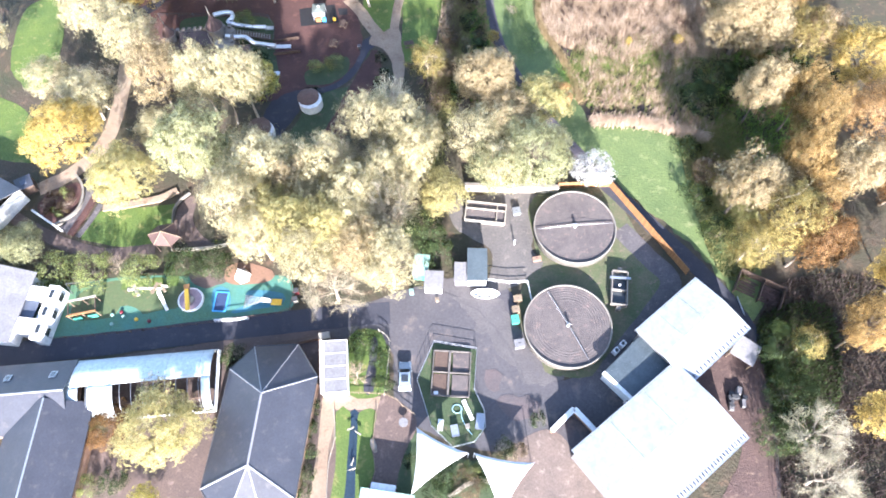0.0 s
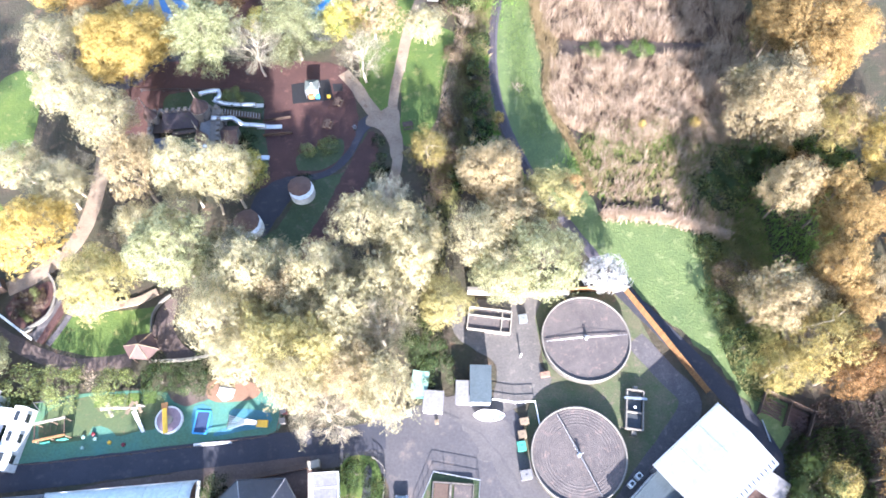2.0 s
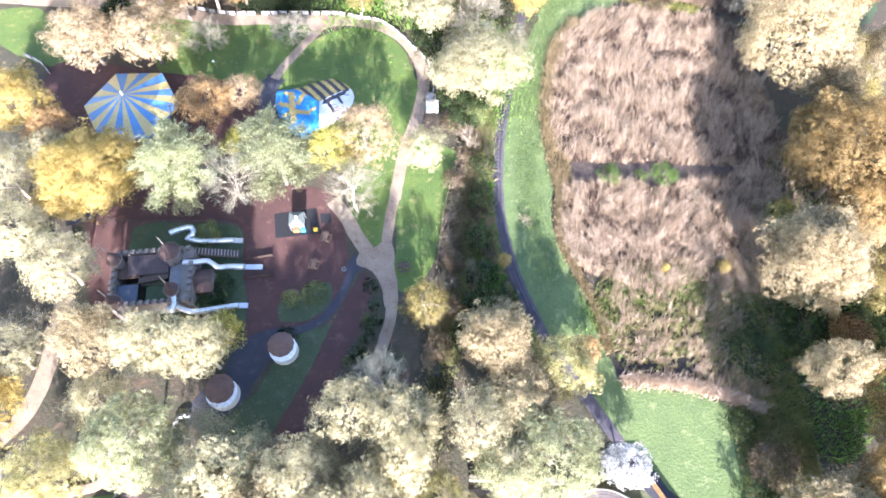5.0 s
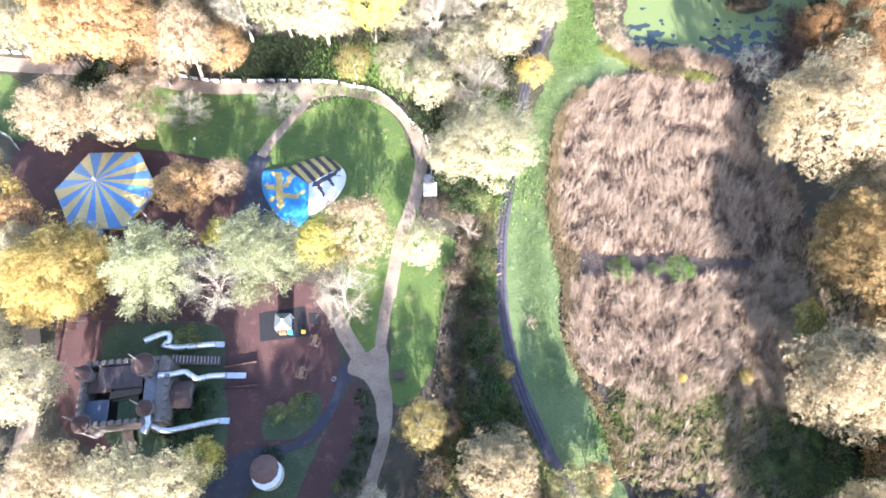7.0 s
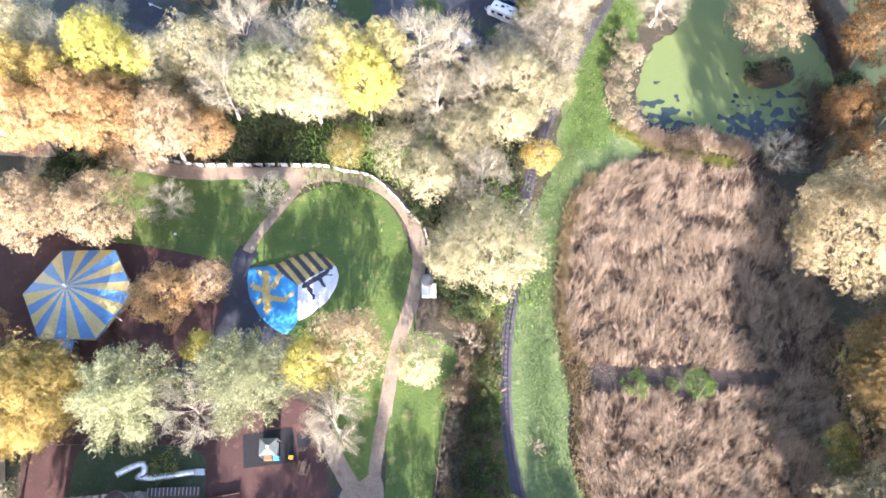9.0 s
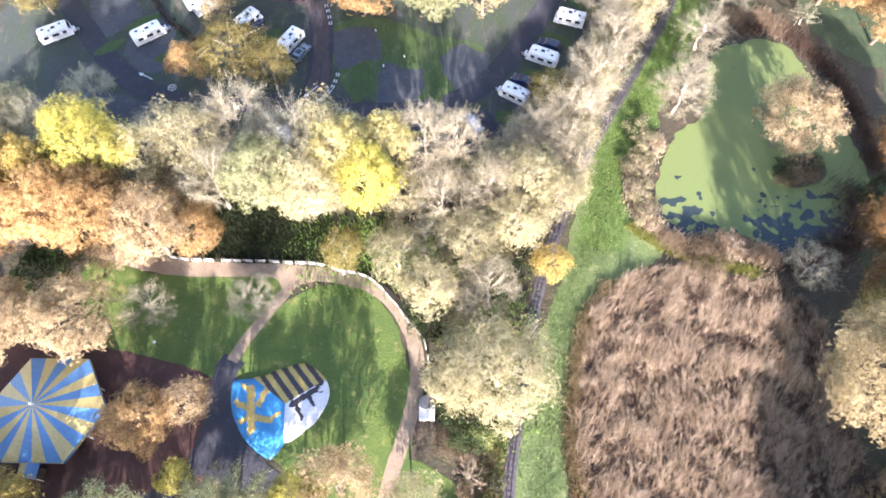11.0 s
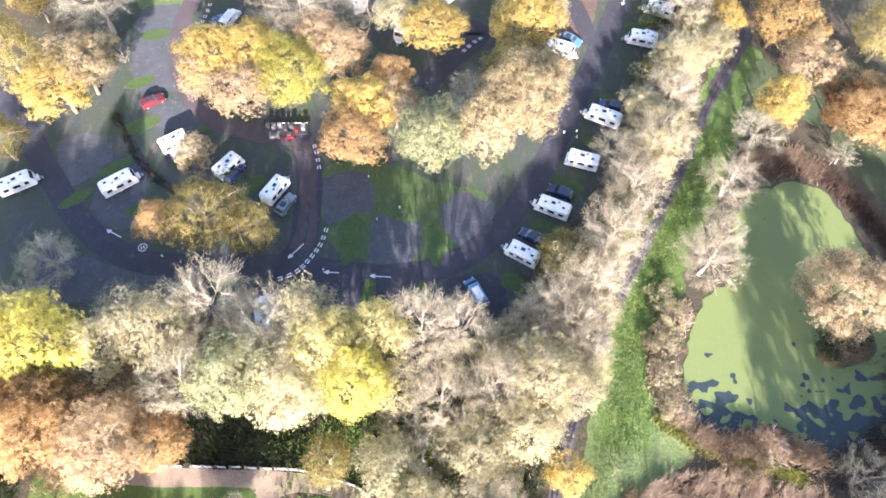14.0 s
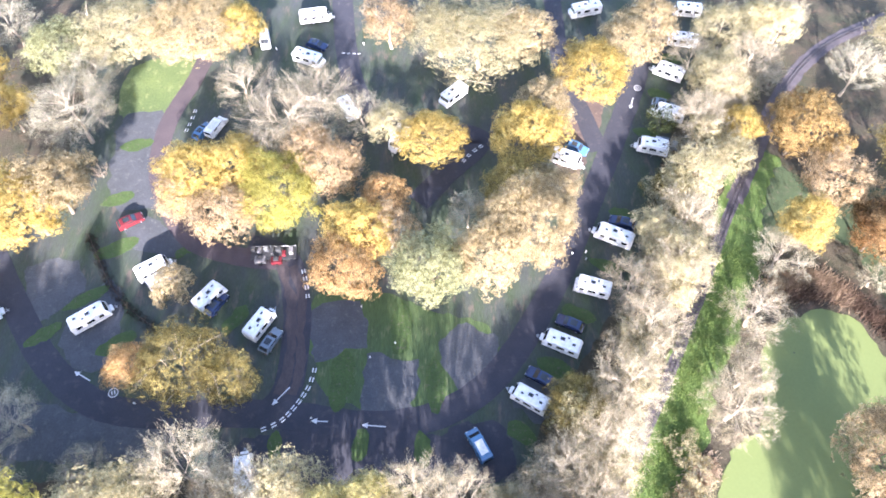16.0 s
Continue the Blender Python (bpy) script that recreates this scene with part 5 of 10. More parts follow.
# shrubs along the stream and the edge of the play area
for kind, x, y, r, h in (
    ("brownbush", 1.8, 103.8, 1.9, 2.5), ("bush", 6.1, 100.1, 2.1, 2.5), ("bush", 5.9, 92.8, 2.2, 3), ("brownbush", 1.7, 89.5, 1.8, 2.5), ("bush", 6.5, 86.1, 2.3, 3), ("bush", 5.5, 81.2, 2.7, 4), ("brownbush", 0.8, 81.4, 1.9, 3),
    ("bush", 3.1, 76.8, 2.3, 3), ("pinkbush", 0.9, 93.2, 1.2, 2), ("pinkbush", 1.2, 85.0, 1.3, 2), ("brownbush", 6.2, 97.4, 1.3, 1.8), ("goldbush", 4.6, 94.9, 1.0, 1.4), ("brownbush", 6.9, 90.3, 1.1, 1.6), ("goldbush", 6.3, 83.2, 1.2, 1.6), ("buffbush", 4.8, 88.6, 1.0, 1.4),
    ("brownbush", 7.4, 79.4, 1.5, 2), ("goldbush", 8.6, 76.6, 1.1, 1.4), ("buffbush", 1.6, 99.2, 1.1, 1.6), ("goldbush", 6.6, 104.0, 1.1, 1.4), ("brownbush", 3.6, 108.9, 1.3, 1.8), ("buffbush", 8.2, 110.3, 1.1, 1.5), ("bush", 9.6, 82.3, 1.6, 2.0), ("brownbush", 10.9, 79.6, 1.5, 1.8), ("brownbush", -0.7, 74.6, 1.8, 3), ("bush", 7.1, 106.6, 1.9, 3), ("brownbush", 2.0, 115.7, 2.2, 3), ("bush", 2.0, 120.7, 2.8, 4), ("bush", -10.5, 81.6, 0.8, 1.2), ("bush", -10.0, 79.2, 0.9, 1.3),
    ("bush", -11.6, 74.0, 1.0, 1.5), ("goldbush", -14.1, 73.0, 0.7, 1.1), ("pinkbush", -12.6, 72.0, 0.9, 1.4), ("goldbush", -12.1, 76.2, 0.5, 0.9), ("pinkbush", -9.8, 72.5, 1.8, 3), ("bush", -35.8, 83.2, 2.4, 2), ("bush", -33.6, 84.8, 1.9, 2), ("bush", -33.6, 79.3, 2.0, 2), ("bush", -37.5, 79.3, 1.7, 2), ("bush", -23.2, 77.0, 1.4, 1.6), ("bush", -11.2, 84.8, 1.1, 1.4)):
    tree(kind, x, y, r, h)
# Trees off at the edges; the western ones made taller to shade the camp.
for kind, x, y, r, h in (
    ("pale", -75.1, 148.9, 5.9, 13), ("pale", -82.2, 146.3, 5.9, 13), ("gold", -71.4, 115.9, 5.2, 12), ("pale", -64.0, 91.3, 4.7, 12), ("pale", -68.7, 101.6, 4.9, 12), ("orange", -63.9, 143.9, 4.6, 18), ("gold", -66.8, 152.3, 4.8, 18),
    ("pale", -70.0, 161.5, 5.0, 18), ("olive", -76.9, 208.6, 5.4, 18), ("gold", -89.1, 234.7, 6.3, 12), ("pale", -83.9, 86.2, 5.6, 11), ("pale", -73.0, 44.7, 4.3, 9), ("rust", 71.3, 52.2, 5.2, 12), ("gold", 67.3, 36.9, 4.9, 12),
    ("orange", 69.2, 101.2, 4.9, 12), ("cream", 77.2, 124.0, 5.5, 12), ("olive", 64.2, 83.1, 4.5, 12), ("rust", 67.6, 148.9, 4.1, 11), ("orange", 79.8, 191.3, 5.8, 12), ("olive", 61.6, 132.7, 4.5, 12), ("pale", 87.0, 246.6, 6.5, 12), ("olive", 79.0, 220.1, 5.8, 12)):
    tree(kind, x, y, r, h)
# belt of thin trees beside the ride, and the wood's edge
belt = smooth_line([(12.9, 162.6), (19.8, 171.3), (26.3, 180.6), (32.2, 190.7), (37.5, 201.5), (38.6, 206.6), (48.4, 228.1), (60.7, 246.0)], False, 3.6)
for i, q in enumerate(belt):
    for k, off in enumerate((-6.0, -3.4, -1.0)):
        tree(("pink", "pale", "pink", "grey")[(i + k) % 4], q.x + off + rng.uniform(-0.7, 0.7), q.y - 5 + rng.uniform(-1.6, 1.6), rng.uniform(2.1, 3.1), rng.uniform(6, 8.5) + 0.8 * (k == 0))

# ---------------------------------------------------------------- stock for buildings and things
SLATE = mat("dark_slate", (0.04, 0.042, 0.053), (0.026, 0.028, 0.036), 3.0, rough=0.42, fine=0.25, bump=0.15, spec=0.5, third=(0.05, 0.047, 0.05))
GREY_ROOF = mat("grey_roof", (0.17, 0.165, 0.168), (0.12, 0.118, 0.122), 2.5, rough=0.6, fine=0.3, bump=0.15)
MEMBRANE = mat("white_roof_membrane", (0.262, 0.282, 0.302), (0.222, 0.242, 0.265), 5, rough=0.45, fine=0.8, bump=0.05, patch=0.4)
SHEET = mat("translucent_white_sheet", (0.55, 0.62, 0.63), (0.47, 0.55, 0.57), 1.5, rough=0.4, fine=0.4, bump=0.05)
STEEL = mat("galvanised_steel", (0.42, 0.44, 0.46), (0.34, 0.36, 0.38), 0.8, rough=0.4, metal=0.7, fine=0.1, bump=0.05)
DARK_STEEL = mat("dark_painted_steel", (0.05, 0.052, 0.055), (0.035, 0.036, 0.04), 0.5, rough=0.5, fine=0.1, bump=0.05)
BLUE_ROOF = mat("blue_grey_sheet_roof", (0.075, 0.095, 0.105), (0.05, 0.066, 0.076), 1.6, rough=0.55, fine=0.2, bump=0.1)
STONE_MEDIA = mat("filter_stones", (0.11, 0.093, 0.086), (0.07, 0.06, 0.059), 2.2, rough=0.9, fine=0.12, bump=0.9, third=(0.125, 0.093, 0.08))
LEAD = mat("pale_lead", (0.3, 0.3, 0.31), (0.22, 0.22, 0.23), 0.8, rough=0.35, metal=0.3, fine=0.15, bump=0.05)
KERB = mat("tank_concrete", (0.19, 0.172, 0.148), (0.13, 0.118, 0.1), 1.5, rough=0.8, fine=0.2, bump=0.2)
BRICK = mat("brown_brick", (0.26, 0.16, 0.11), (0.19, 0.115, 0.08), 0.8, rough=0.85, fine=0.12, bump=0.4)
RENDER = mat("cream_render", (0.3, 0.27, 0.22), (0.24, 0.215, 0.175), 1.5, rough=0.85, fine=0.2, bump=0.1)
FENCE_WOOD = mat("orange_fence_timber", (0.24, 0.122, 0.05), (0.18, 0.09, 0.036), 0.7, rough=0.75, fine=0.08, bump=0.3, each=0.18, stretch=(4, 4, 1))
WOOD = mat("weathered_timber", (0.2, 0.15, 0.1), (0.14, 0.105, 0.07), 0.6, rough=0.8, fine=0.07, bump=0.3, each=0.15)
DARK_WOOD = mat("dark_stained_timber", (0.09, 0.06, 0.045), (0.06, 0.04, 0.03), 0.6, rough=0.75, fine=0.07, bump=0.3)
GLASS = mat("dark_window_glass", (0.03, 0.035, 0.04), (0.02, 0.024, 0.028), 1, rough=0.08, bump=0, spec=0.6)
RUBBER = mat("black_rubber", (0.014, 0.014, 0.016), (0.009, 0.009, 0.011), 0.4, rough=0.8, fine=0.05, bump=0.1)
SAIL = mat("white_sailcloth", (0.6, 0.595, 0.58), (0.54, 0.535, 0.52), 2, rough=0.7, fine=0.3, bump=0.03)
GREEN_PAINT = mat("green_paint", (0.06, 0.26, 0.19), (0.04, 0.20, 0.15), 0.8, rough=0.5, fine=0.1, bump=0.05)
PALE_GREEN = mat("pale_green_sheet", (0.2, 0.32, 0.28), (0.16, 0.26, 0.23), 0.8, rough=0.5, fine=0.1, bump=0.05)
YELLOW = mat("yellow_paint", (0.66, 0.42, 0.05), (0.56, 0.34, 0.04), 0.8, rough=0.45, fine=0.1, bump=0.03)
BLUE = mat("blue_plastic", (0.06, 0.30, 0.58), (0.05, 0.24, 0.48), 0.8, rough=0.45, fine=0.1, bump=0.03)
RED = mat("red_paint", (0.13, 0.017, 0.024), (0.1, 0.014, 0.019), 0.8, rough=0.35, fine=0.1, bump=0.02)
COPPER = mat("brown_shingle_cone", (0.1, 0.06, 0.05), (0.066, 0.04, 0.034), 0.8, rough=0.7, fine=0.12, bump=0.4)
THATCH = mat("brown_thatch", (0.15, 0.095, 0.075), (0.1, 0.062, 0.05), 0.9, rough=0.95, fine=0.08, bump=0.9)
CASTLE_STONE = mat("castle_stone", (0.21, 0.18, 0.155), (0.14, 0.12, 0.105), 1.1, rough=0.9, fine=0.15, bump=0.5, third=(0.17, 0.15, 0.12))
SLIDE = mat("slide_steel", (0.62, 0.64, 0.66), (0.54, 0.56, 0.59), 0.8, rough=0.28, metal=0.6, fine=0.2, bump=0.03)
BLUE_TARP = mat("blue_grey_deck", (0.078, 0.092, 0.122), (0.056, 0.066, 0.09), 1.2, rough=0.6, fine=0.2, bump=0.1)
SILVER_PAINT = mat("silver_blue_car_paint", (0.2, 0.245, 0.285), (0.18, 0.225, 0.265), 1, rough=0.25, metal=0.1, bump=0, spec=0.6)
WHITE_GLOSS = mat("white_gloss_panel", (0.80, 0.80, 0.79), (0.74, 0.745, 0.74), 1.5, rough=0.3, fine=0.5, bump=0.02, patch=0.4)
NAVY = mat("navy_car_paint", (0.02, 0.035, 0.09), (0.016, 0.028, 0.075), 1, rough=0.2, bump=0, spec=0.6)
BLUE_CAR = mat("blue_van_paint", (0.07, 0.17, 0.30), (0.06, 0.15, 0.27), 1, rough=0.22, bump=0, spec=0.6)
GREY_CAR = mat("grey_car_paint", (0.14, 0.18, 0.22), (0.125, 0.16, 0.20), 1, rough=0.25, metal=0.1, bump=0, spec=0.6)
LINE_PAINT = mat("white_road_paint", (0.62, 0.62, 0.62), (0.45, 0.45, 0.46), 0.7, rough=0.7, fine=0.08, bump=0.05)


def corners3(a, b, c):
    """Centre, length along a-b, width along b-c and turn of the rectangle that three corners give."""
    a, b, c = Vector(a), Vector(b), Vector(c)
    u = (b - a).normalized()
    w = (c - b) - u * (c - b).dot(u)
    m = (a + b) / 2 + w / 2
    return m.x, m.y, (b - a).length, w.length, math.degrees(math.atan2(u.y, u.x))


def slab(pts_top, thick):
    """A plate whose top runs through 3D points, as thick as given."""
    bm = bmesh.new()
    f = bm.faces.new([bm.verts.new(p) for p in pts_top])
    r = bmesh.ops.extrude_face_region(bm, geom=[f])
    bmesh.ops.translate(bm, vec=(0, 0, -thick), verts=[v for v in r["geom"] if isinstance(v, bmesh.types.BMVert)])
    bmesh.ops.recalc_face_normals(bm, faces=bm.faces)
    return bm


def walls(ob, L, W, H, material, t=0.2, names=("wall",) * 4):
    part("wall", box(L, t, H, 0, -W / 2 + t / 2), material, ob)
    part("wall", box(L, t, H, 0, W / 2 - t / 2), material, ob)
    part("wall", box(t, W - 2 * t, H, -L / 2 + t / 2, 0), material, ob)
    part("wall", box(t, W - 2 * t, H, L / 2 - t / 2, 0), material, ob)


def gable(ob, L, W, H, ridge, material, over=0.3, label="", ridge_material=None):
    """Two roof slopes over a box L long and W wide, ridge along its length; and the gable walls' triangles."""
    k = ridge / (W / 2)
    lo = H - over * k
    part("roof_slope", slab([(-L / 2 - over, -W / 2 - over, lo), (L / 2 + over, -W / 2 - over, lo), (L / 2 + over, 0, H + ridge), (-L / 2 - over, 0, H + ridge)], 0.14), material, ob, label)
    part("roof_slope", slab([(-L / 2 - over, 0.01, H + ridge), (L / 2 + over, 0.01, H + ridge), (L / 2 + over, W / 2 + over, lo), (-L / 2 - over, W / 2 + over, lo)], 0.14), material, ob, label)
    if ridge_material:
        part("ridge_cap", tube([(-L / 2 - over, 0, H + ridge + 0.02), (L / 2 + over, 0, H + ridge + 0.02)], 0.13, 6), ridge_material, ob)


# ---------------------------------------------------------------- filter tanks
def filter_tank(x, y, r, arm_turn, arms, rings, label):
    ob = thing("filter_tank", label, "tank", x, y, 0, 0, "round filter tanks")
    bm = bmesh.new()
    n = 64
    prof = [(r - 0.28, 0.0), (r, 0.0), (r, 1.45), (r + 0.03, 1.47), (r + 0.03, 1.62), (r - 0.22, 1.62), (r - 0.22, 1.2)]
    add_lathe(bm, prof, n=n, caps=False)
    part("tank_wall", bm, KERB, ob, "weathered pale concrete ring wall", True)
    ring = [(0.02, 1.44)]
    for i in range(1, 33):
        q = (r - 0.22) * i / 32
        step = 0.022 * (i % 2) if q > r - 0.3 - rings else 0.0
        ring.append((q, 1.40 + step))
    part("stone_bed", lathe(ring, n=n, caps=False), STONE_MEDIA, ob, "bed of dark filter stones")
    part("centre_column", lathe([(0.30, 1.4), (0.30, 1.7), (0.2, 1.75), (0.2, 2.2), (0.12, 2.25)], n=14), STEEL, ob)
    for k in range(arms):
        a = radians(arm_turn + 360 / arms * k)
        c, s = math.cos(a), math.sin(a)
        arm = part("sprinkler_arm", tube([(0.2 * c, 0.2 * s, 1.72), ((r - 0.5) * c, (r - 0.5) * s, 1.66)], 0.055, 8), GREY_ROOF, ob, "long steel sprinkler pipe")
        bm = bmesh.new()
        for q in np.arange(0.8, r - 0.5, 0.55):
            add_tube(bm, [(q * c, q * s, 1.66), (q * c - 0.14 * s, q * s + 0.14 * c, 1.56)], 0.025, 4)
        part("nozzle_row", bm, STEEL, arm)
        part("stay_wire", tube([(0.1 * c, 0.1 * s, 2.1), ((r * 0.7) * c, (r * 0.7) * s, 1.74)], 0.02, 4), STEEL, arm)
    for k in range(3):
        part("spray_bar", box(0.5, 0.06, 0.06, 0.25 * math.cos(k * 2.1), 0.25 * math.sin(k * 2.1), 1.9, k * 120 + 20), WHITE, ob)


filter_tank(20.8, 48.5, 6.55, 4, 2, 0.6, "round concrete filter tank with a level sprinkler arm")
filter_tank(18.1, 31.9, 6.55, -65, 2, 2.2, "round concrete filter tank with ringed stone bed")

# small settling tank
x, y, L, W, turn = corners3((25.1, 35.5), (26.0, 41.0), (28.3, 40.6))
ob = thing("settling_tank", "narrow open concrete settling tank on the grass", "tank", x, y, 0, turn)
for sx, sy, px, py in ((L, 0.2, 0, -W / 2), (L, 0.2, 0, W / 2), (0.2, W - 0.21, -L / 2, 0), (0.2, W - 0.21, L / 2, 0), (0.16, W - 0.21, -0.4, 0)):
    part("tank_wall", box(sx, sy, 1.1, px, py), KERB, ob)
part("cover_plank", box(0.35, W + 0.9, 0.1, L * 0.28, 0, 1.11, 4), STEEL, ob)
part("tank_floor", box(L - 0.3, W - 0.3, 0.5), mat("dark_sludge", (0.05, 0.055, 0.06), (0.035, 0.04, 0.04), 1, rough=0.2, bump=0), ob)
part("outlet_box", box(0.6, 0.7, 0.8, -L / 2 - 0.45, 0), KERB, ob)
part("outlet_box", box(0.5, 0.6, 0.9, L / 2 + 0.4, 0), KERB, ob)
part("valve_wheel", lathe([(0.05, 1.1), (0.05, 1.4), (0.2, 1.42), (0.2, 1.46)], 0.2, 0.1, n=10), WHITE, ob)


# ---------------------------------------------------------------- fences
def panel_fence(name, a, b, n, height, material, label, thick=0.05, post=0.1, boards=7, category="fence"):
    """A straight close-boarded fence from a to b in n panels, with a post at every joint."""
    a, b = Vector(a), Vector(b)
    d = b - a
    turn = math.degrees(math.atan2(d.y, d.x))
    ob = thing(name, label, category, a.x, a.y, 0, turn)
    w = d.length / n
    bw = (w - post) / boards
    board = None
    for i in range(n):
        part("post", box(post, post, height + 0.1, i * w), material, ob)
        for k in range(boards):
            if board is None:
                bm = box(bw - 0.008, thick, height - 0.06, 0, 0, 0.05)
                board = part("board", bm, material, ob)
                board.location = (post / 2 + bw / 2, 0, 0)
            else:
                o = new("board", board.data)
                o.parent = ob
                o.location = (i * w + post / 2 + bw * (k + 0.5), 0.008 * ((k + i) % 2), 0.015 * ((i * 3 + k) % 3))
        part("fence_rail", box(w - post, 0.04, 0.09, i * w + w / 2, 0.06, height * 0.7), material, ob)
    part("post", box(post, post, height + 0.1, d.length), material, ob)
    return ob


def rail_fence(name, pts, height, label, material=None, rails=2, closed=False, radius=0.045, category="railing"):
    material = material or WHITE
    pts = [Vector(p) for p in pts]
    ob = thing(name, label, category, pts[0].x, pts[0].y)
    o = pts[0]
    run = pts + ([pts[0]] if closed else [])
    for a, b in zip(run, run[1:]):
        a, b = a - o, b - o
        n = max(1, round((b - a).length / 1.6))
        for i in range(n):
            p = a.lerp(b, i / n)
            part("post", tube([(p.x, p.y, 0), (p.x, p.y, height)], radius, 6), material, ob)
        for k in range(rails):
            z = height * (k + 1) / rails
            part("rail", tube([(a.x, a.y, z), (b.x, b.y, z)], radius, 6), material, ob)
    p = run[-1] - o
    if not closed:
        part("post", tube([(p.x, p.y, 0), (p.x, p.y, height)], radius, 6), material, ob)
    return ob


panel_fence("timber_fence", (27.6, 56.7), (37.5, 40.5), 9, 1.9, FENCE_WOOD, "orange-brown close-boarded timber fence along a path", boards=8)
panel_fence("timber_fence", (18.9, 56.4), (27.6, 56.7), 4, 1.9, FENCE_WOOD, "orange-brown timber fence behind the round tank", boards=8)
ob = thing("boundary_wall", "long pale rendered wall below the trees", "wall", *(3.5, 56.4))
d = Vector((18.9, 55.7)) - Vector((3.5, 56.4))
ob.rotation_euler.z = math.atan2(d.y, d.x)
part("wall_body", box(d.length, 0.45, 1.9, d.length / 2), RENDER, ob)
part("coping", box(d.length + 0.1, 0.65, 0.12, d.length / 2, 0, 1.902, bevel=0.02), KERB, ob)

# enclosure with a sunken four-part tank
rail_fence("yard_railing", [(-1.8, 30.0), (4.5, 28.8), (3.9, 22.8), (5.2, 19.7), (5.3, 17.4), (3.7, 15.4), (0.7, 14.7), (-2.3, 17.7), (-4.3, 24.3)], 1.2, "grey tubular railing round the sunken tanks", STEEL, closed=True, radius=0.03)
patch("lawn_enclosure", [(-1.8, 30.0), (4.5, 28.8), (3.9, 22.8), (5.2, 19.7), (5.3, 17.4), (3.7, 15.4), (0.7, 14.7), (-2.3, 17.7), (-4.3, 24.3)], 0.065, DARK_GRASS, "rough weedy grass inside the railing", "grass", smooth=False, rough=0.1)
x, y, L, W, turn = corners3((-2.3, 22.1), (-1.8, 28.7), (3.6, 28.0))
ob = thing("sunken_tank", "rectangular open tank in four compartments with pale edges", "tank", x, y, 0.07, turn)
for sx, sy, px, py in ((L, 0.16, 0, -W / 2), (L, 0.16, 0, W / 2), (0.16, W - 0.17, -L / 2, 0), (0.16, W - 0.17, L / 2, 0), (0.12, W - 0.17, 0.1, 0), (L - 0.17, 0.3, 0.0, 0.35)):
    part("tank_edge", box(sx, sy, 0.55 if sy != 0.3 else 0.59, px, py), CONCRETE, ob)
for px, py, m in ((-L / 4, -W / 4, STONE_MEDIA), (L / 4, -W / 4, STONE_MEDIA), (-L / 4, W / 4, DARK_WOOD), (L / 4, W / 4, DARK_WOOD)):
    part("tank_bed", box(L / 2 - 0.3, W / 2 - 0.3, 0.25, px, py), m, ob)
ob = thing("moss_bed", "strip of bright yellow-green moss beside the tank", "moss", *(-1.4, 26.6), 0.07, turn)
part("moss", box(2.6, 0.9, 0.12, bevel=0.04), mat("moss", (0.30, 0.33, 0.03), (0.20, 0.25, 0.03), 0.6, fine=0.1, bump=0.8), ob)
x, y = (1.4, 20.1)
ob = thing("hose", "looped pale blue water hose on the grass", "hose", x, y, 0.07)
pts = [(0.62 * math.cos(a) * 1.1, 0.62 * math.sin(a), 0.05 + 0.004 * i) for i, a in enumerate(np.linspace(0.5, 6.9, 22))]
part("hose_loop", tube(pts + [(0.6, -1.2, 0.1), (1.2, -2.6, 0.1), (2.0, -3.6, 0.1)], 0.05, 6), mat("pale_blue_hose", (0.30, 0.50, 0.62), (0.26, 0.44, 0.55), 1, rough=0.5, bump=0), ob)
for px, nm, sz, lab, m, tn in (((2.9, 19.9), "plank", (0.55, 3.0, 0.12), "white board leaning in the enclosure", WHITE, 24), ((-1.0, 17.8), "control_box", (0.7, 1.4, 0.9), "white control cabinet on a slab", WHITE, -6), ((-1.6, 22.3), "hatch", (0.6, 0.55, 0.4), "small white hatch box", WHITE, 5), ((2.8, 17.6), "hatch", (0.6, 0.6, 0.5), "pale grey pump box", KERB, 8), ((4.6, 18.2), "pump_skid", (1.2, 2.2, 0.6), "dark steel pump frame", DARK_STEEL, -8), ((1.0, 17.0), "pump_skid", (1.0, 1.6, 0.5), "dark steel pump frame", DARK_STEEL, 10)):
    ob = thing(nm, lab, nm.replace("_", " "), *px, 0.07, tn)
    part("body", box(*sz, bevel=0.04), m, ob)
    part("lid", box(sz[0] + 0.04, sz[1] + 0.04, 0.05, 0, 0, sz[2] + 0.003), m if m != DARK_STEEL else STEEL, ob)


# ---------------------------------------------------------------- the white sheds
def big_shed(a, b, c, H, ridge, label, ribs=0):
    x, y, L, W, turn = corners3(a, b, c)
    ob = thing("shed", label, "building", x, y, 0, turn)
    walls(ob, L - 0.4, W - 0.4, H - 0.1, GREY_ROOF, 0.25)
    gable(ob, L, W, H, ridge, MEMBRANE, 0.15, "bright white membrane roof")
    part("gutter", box(L + 0.3, 0.22, 0.18, 0, -W / 2 - 0.28, H - 0.2), STEEL, ob)
    part("gutter", box(L + 0.3, 0.22, 0.18, 0, W / 2 + 0.28, H - 0.2), STEEL, ob)
    for i in range(ribs):
        part("roof_rib", box(0.12, 0.55, 0.16, -L / 2 + (i + 0.5) * L / ribs, -W / 2 + 0.2, H - 0.03, 0, 0, math.degrees(math.atan2(ridge, W / 2))), SLATE, ob)
    for s in (-1, 1):
        for k in (-1, 1):
            part("seam", box(0.06, W / 2 - 0.4, 0.03, s * L / 6, k * W / 4, H + ridge / 2 - 0.005, 0, 0, -k * math.degrees(math.atan2(ridge, W / 2))), STEEL, ob)
    return ob


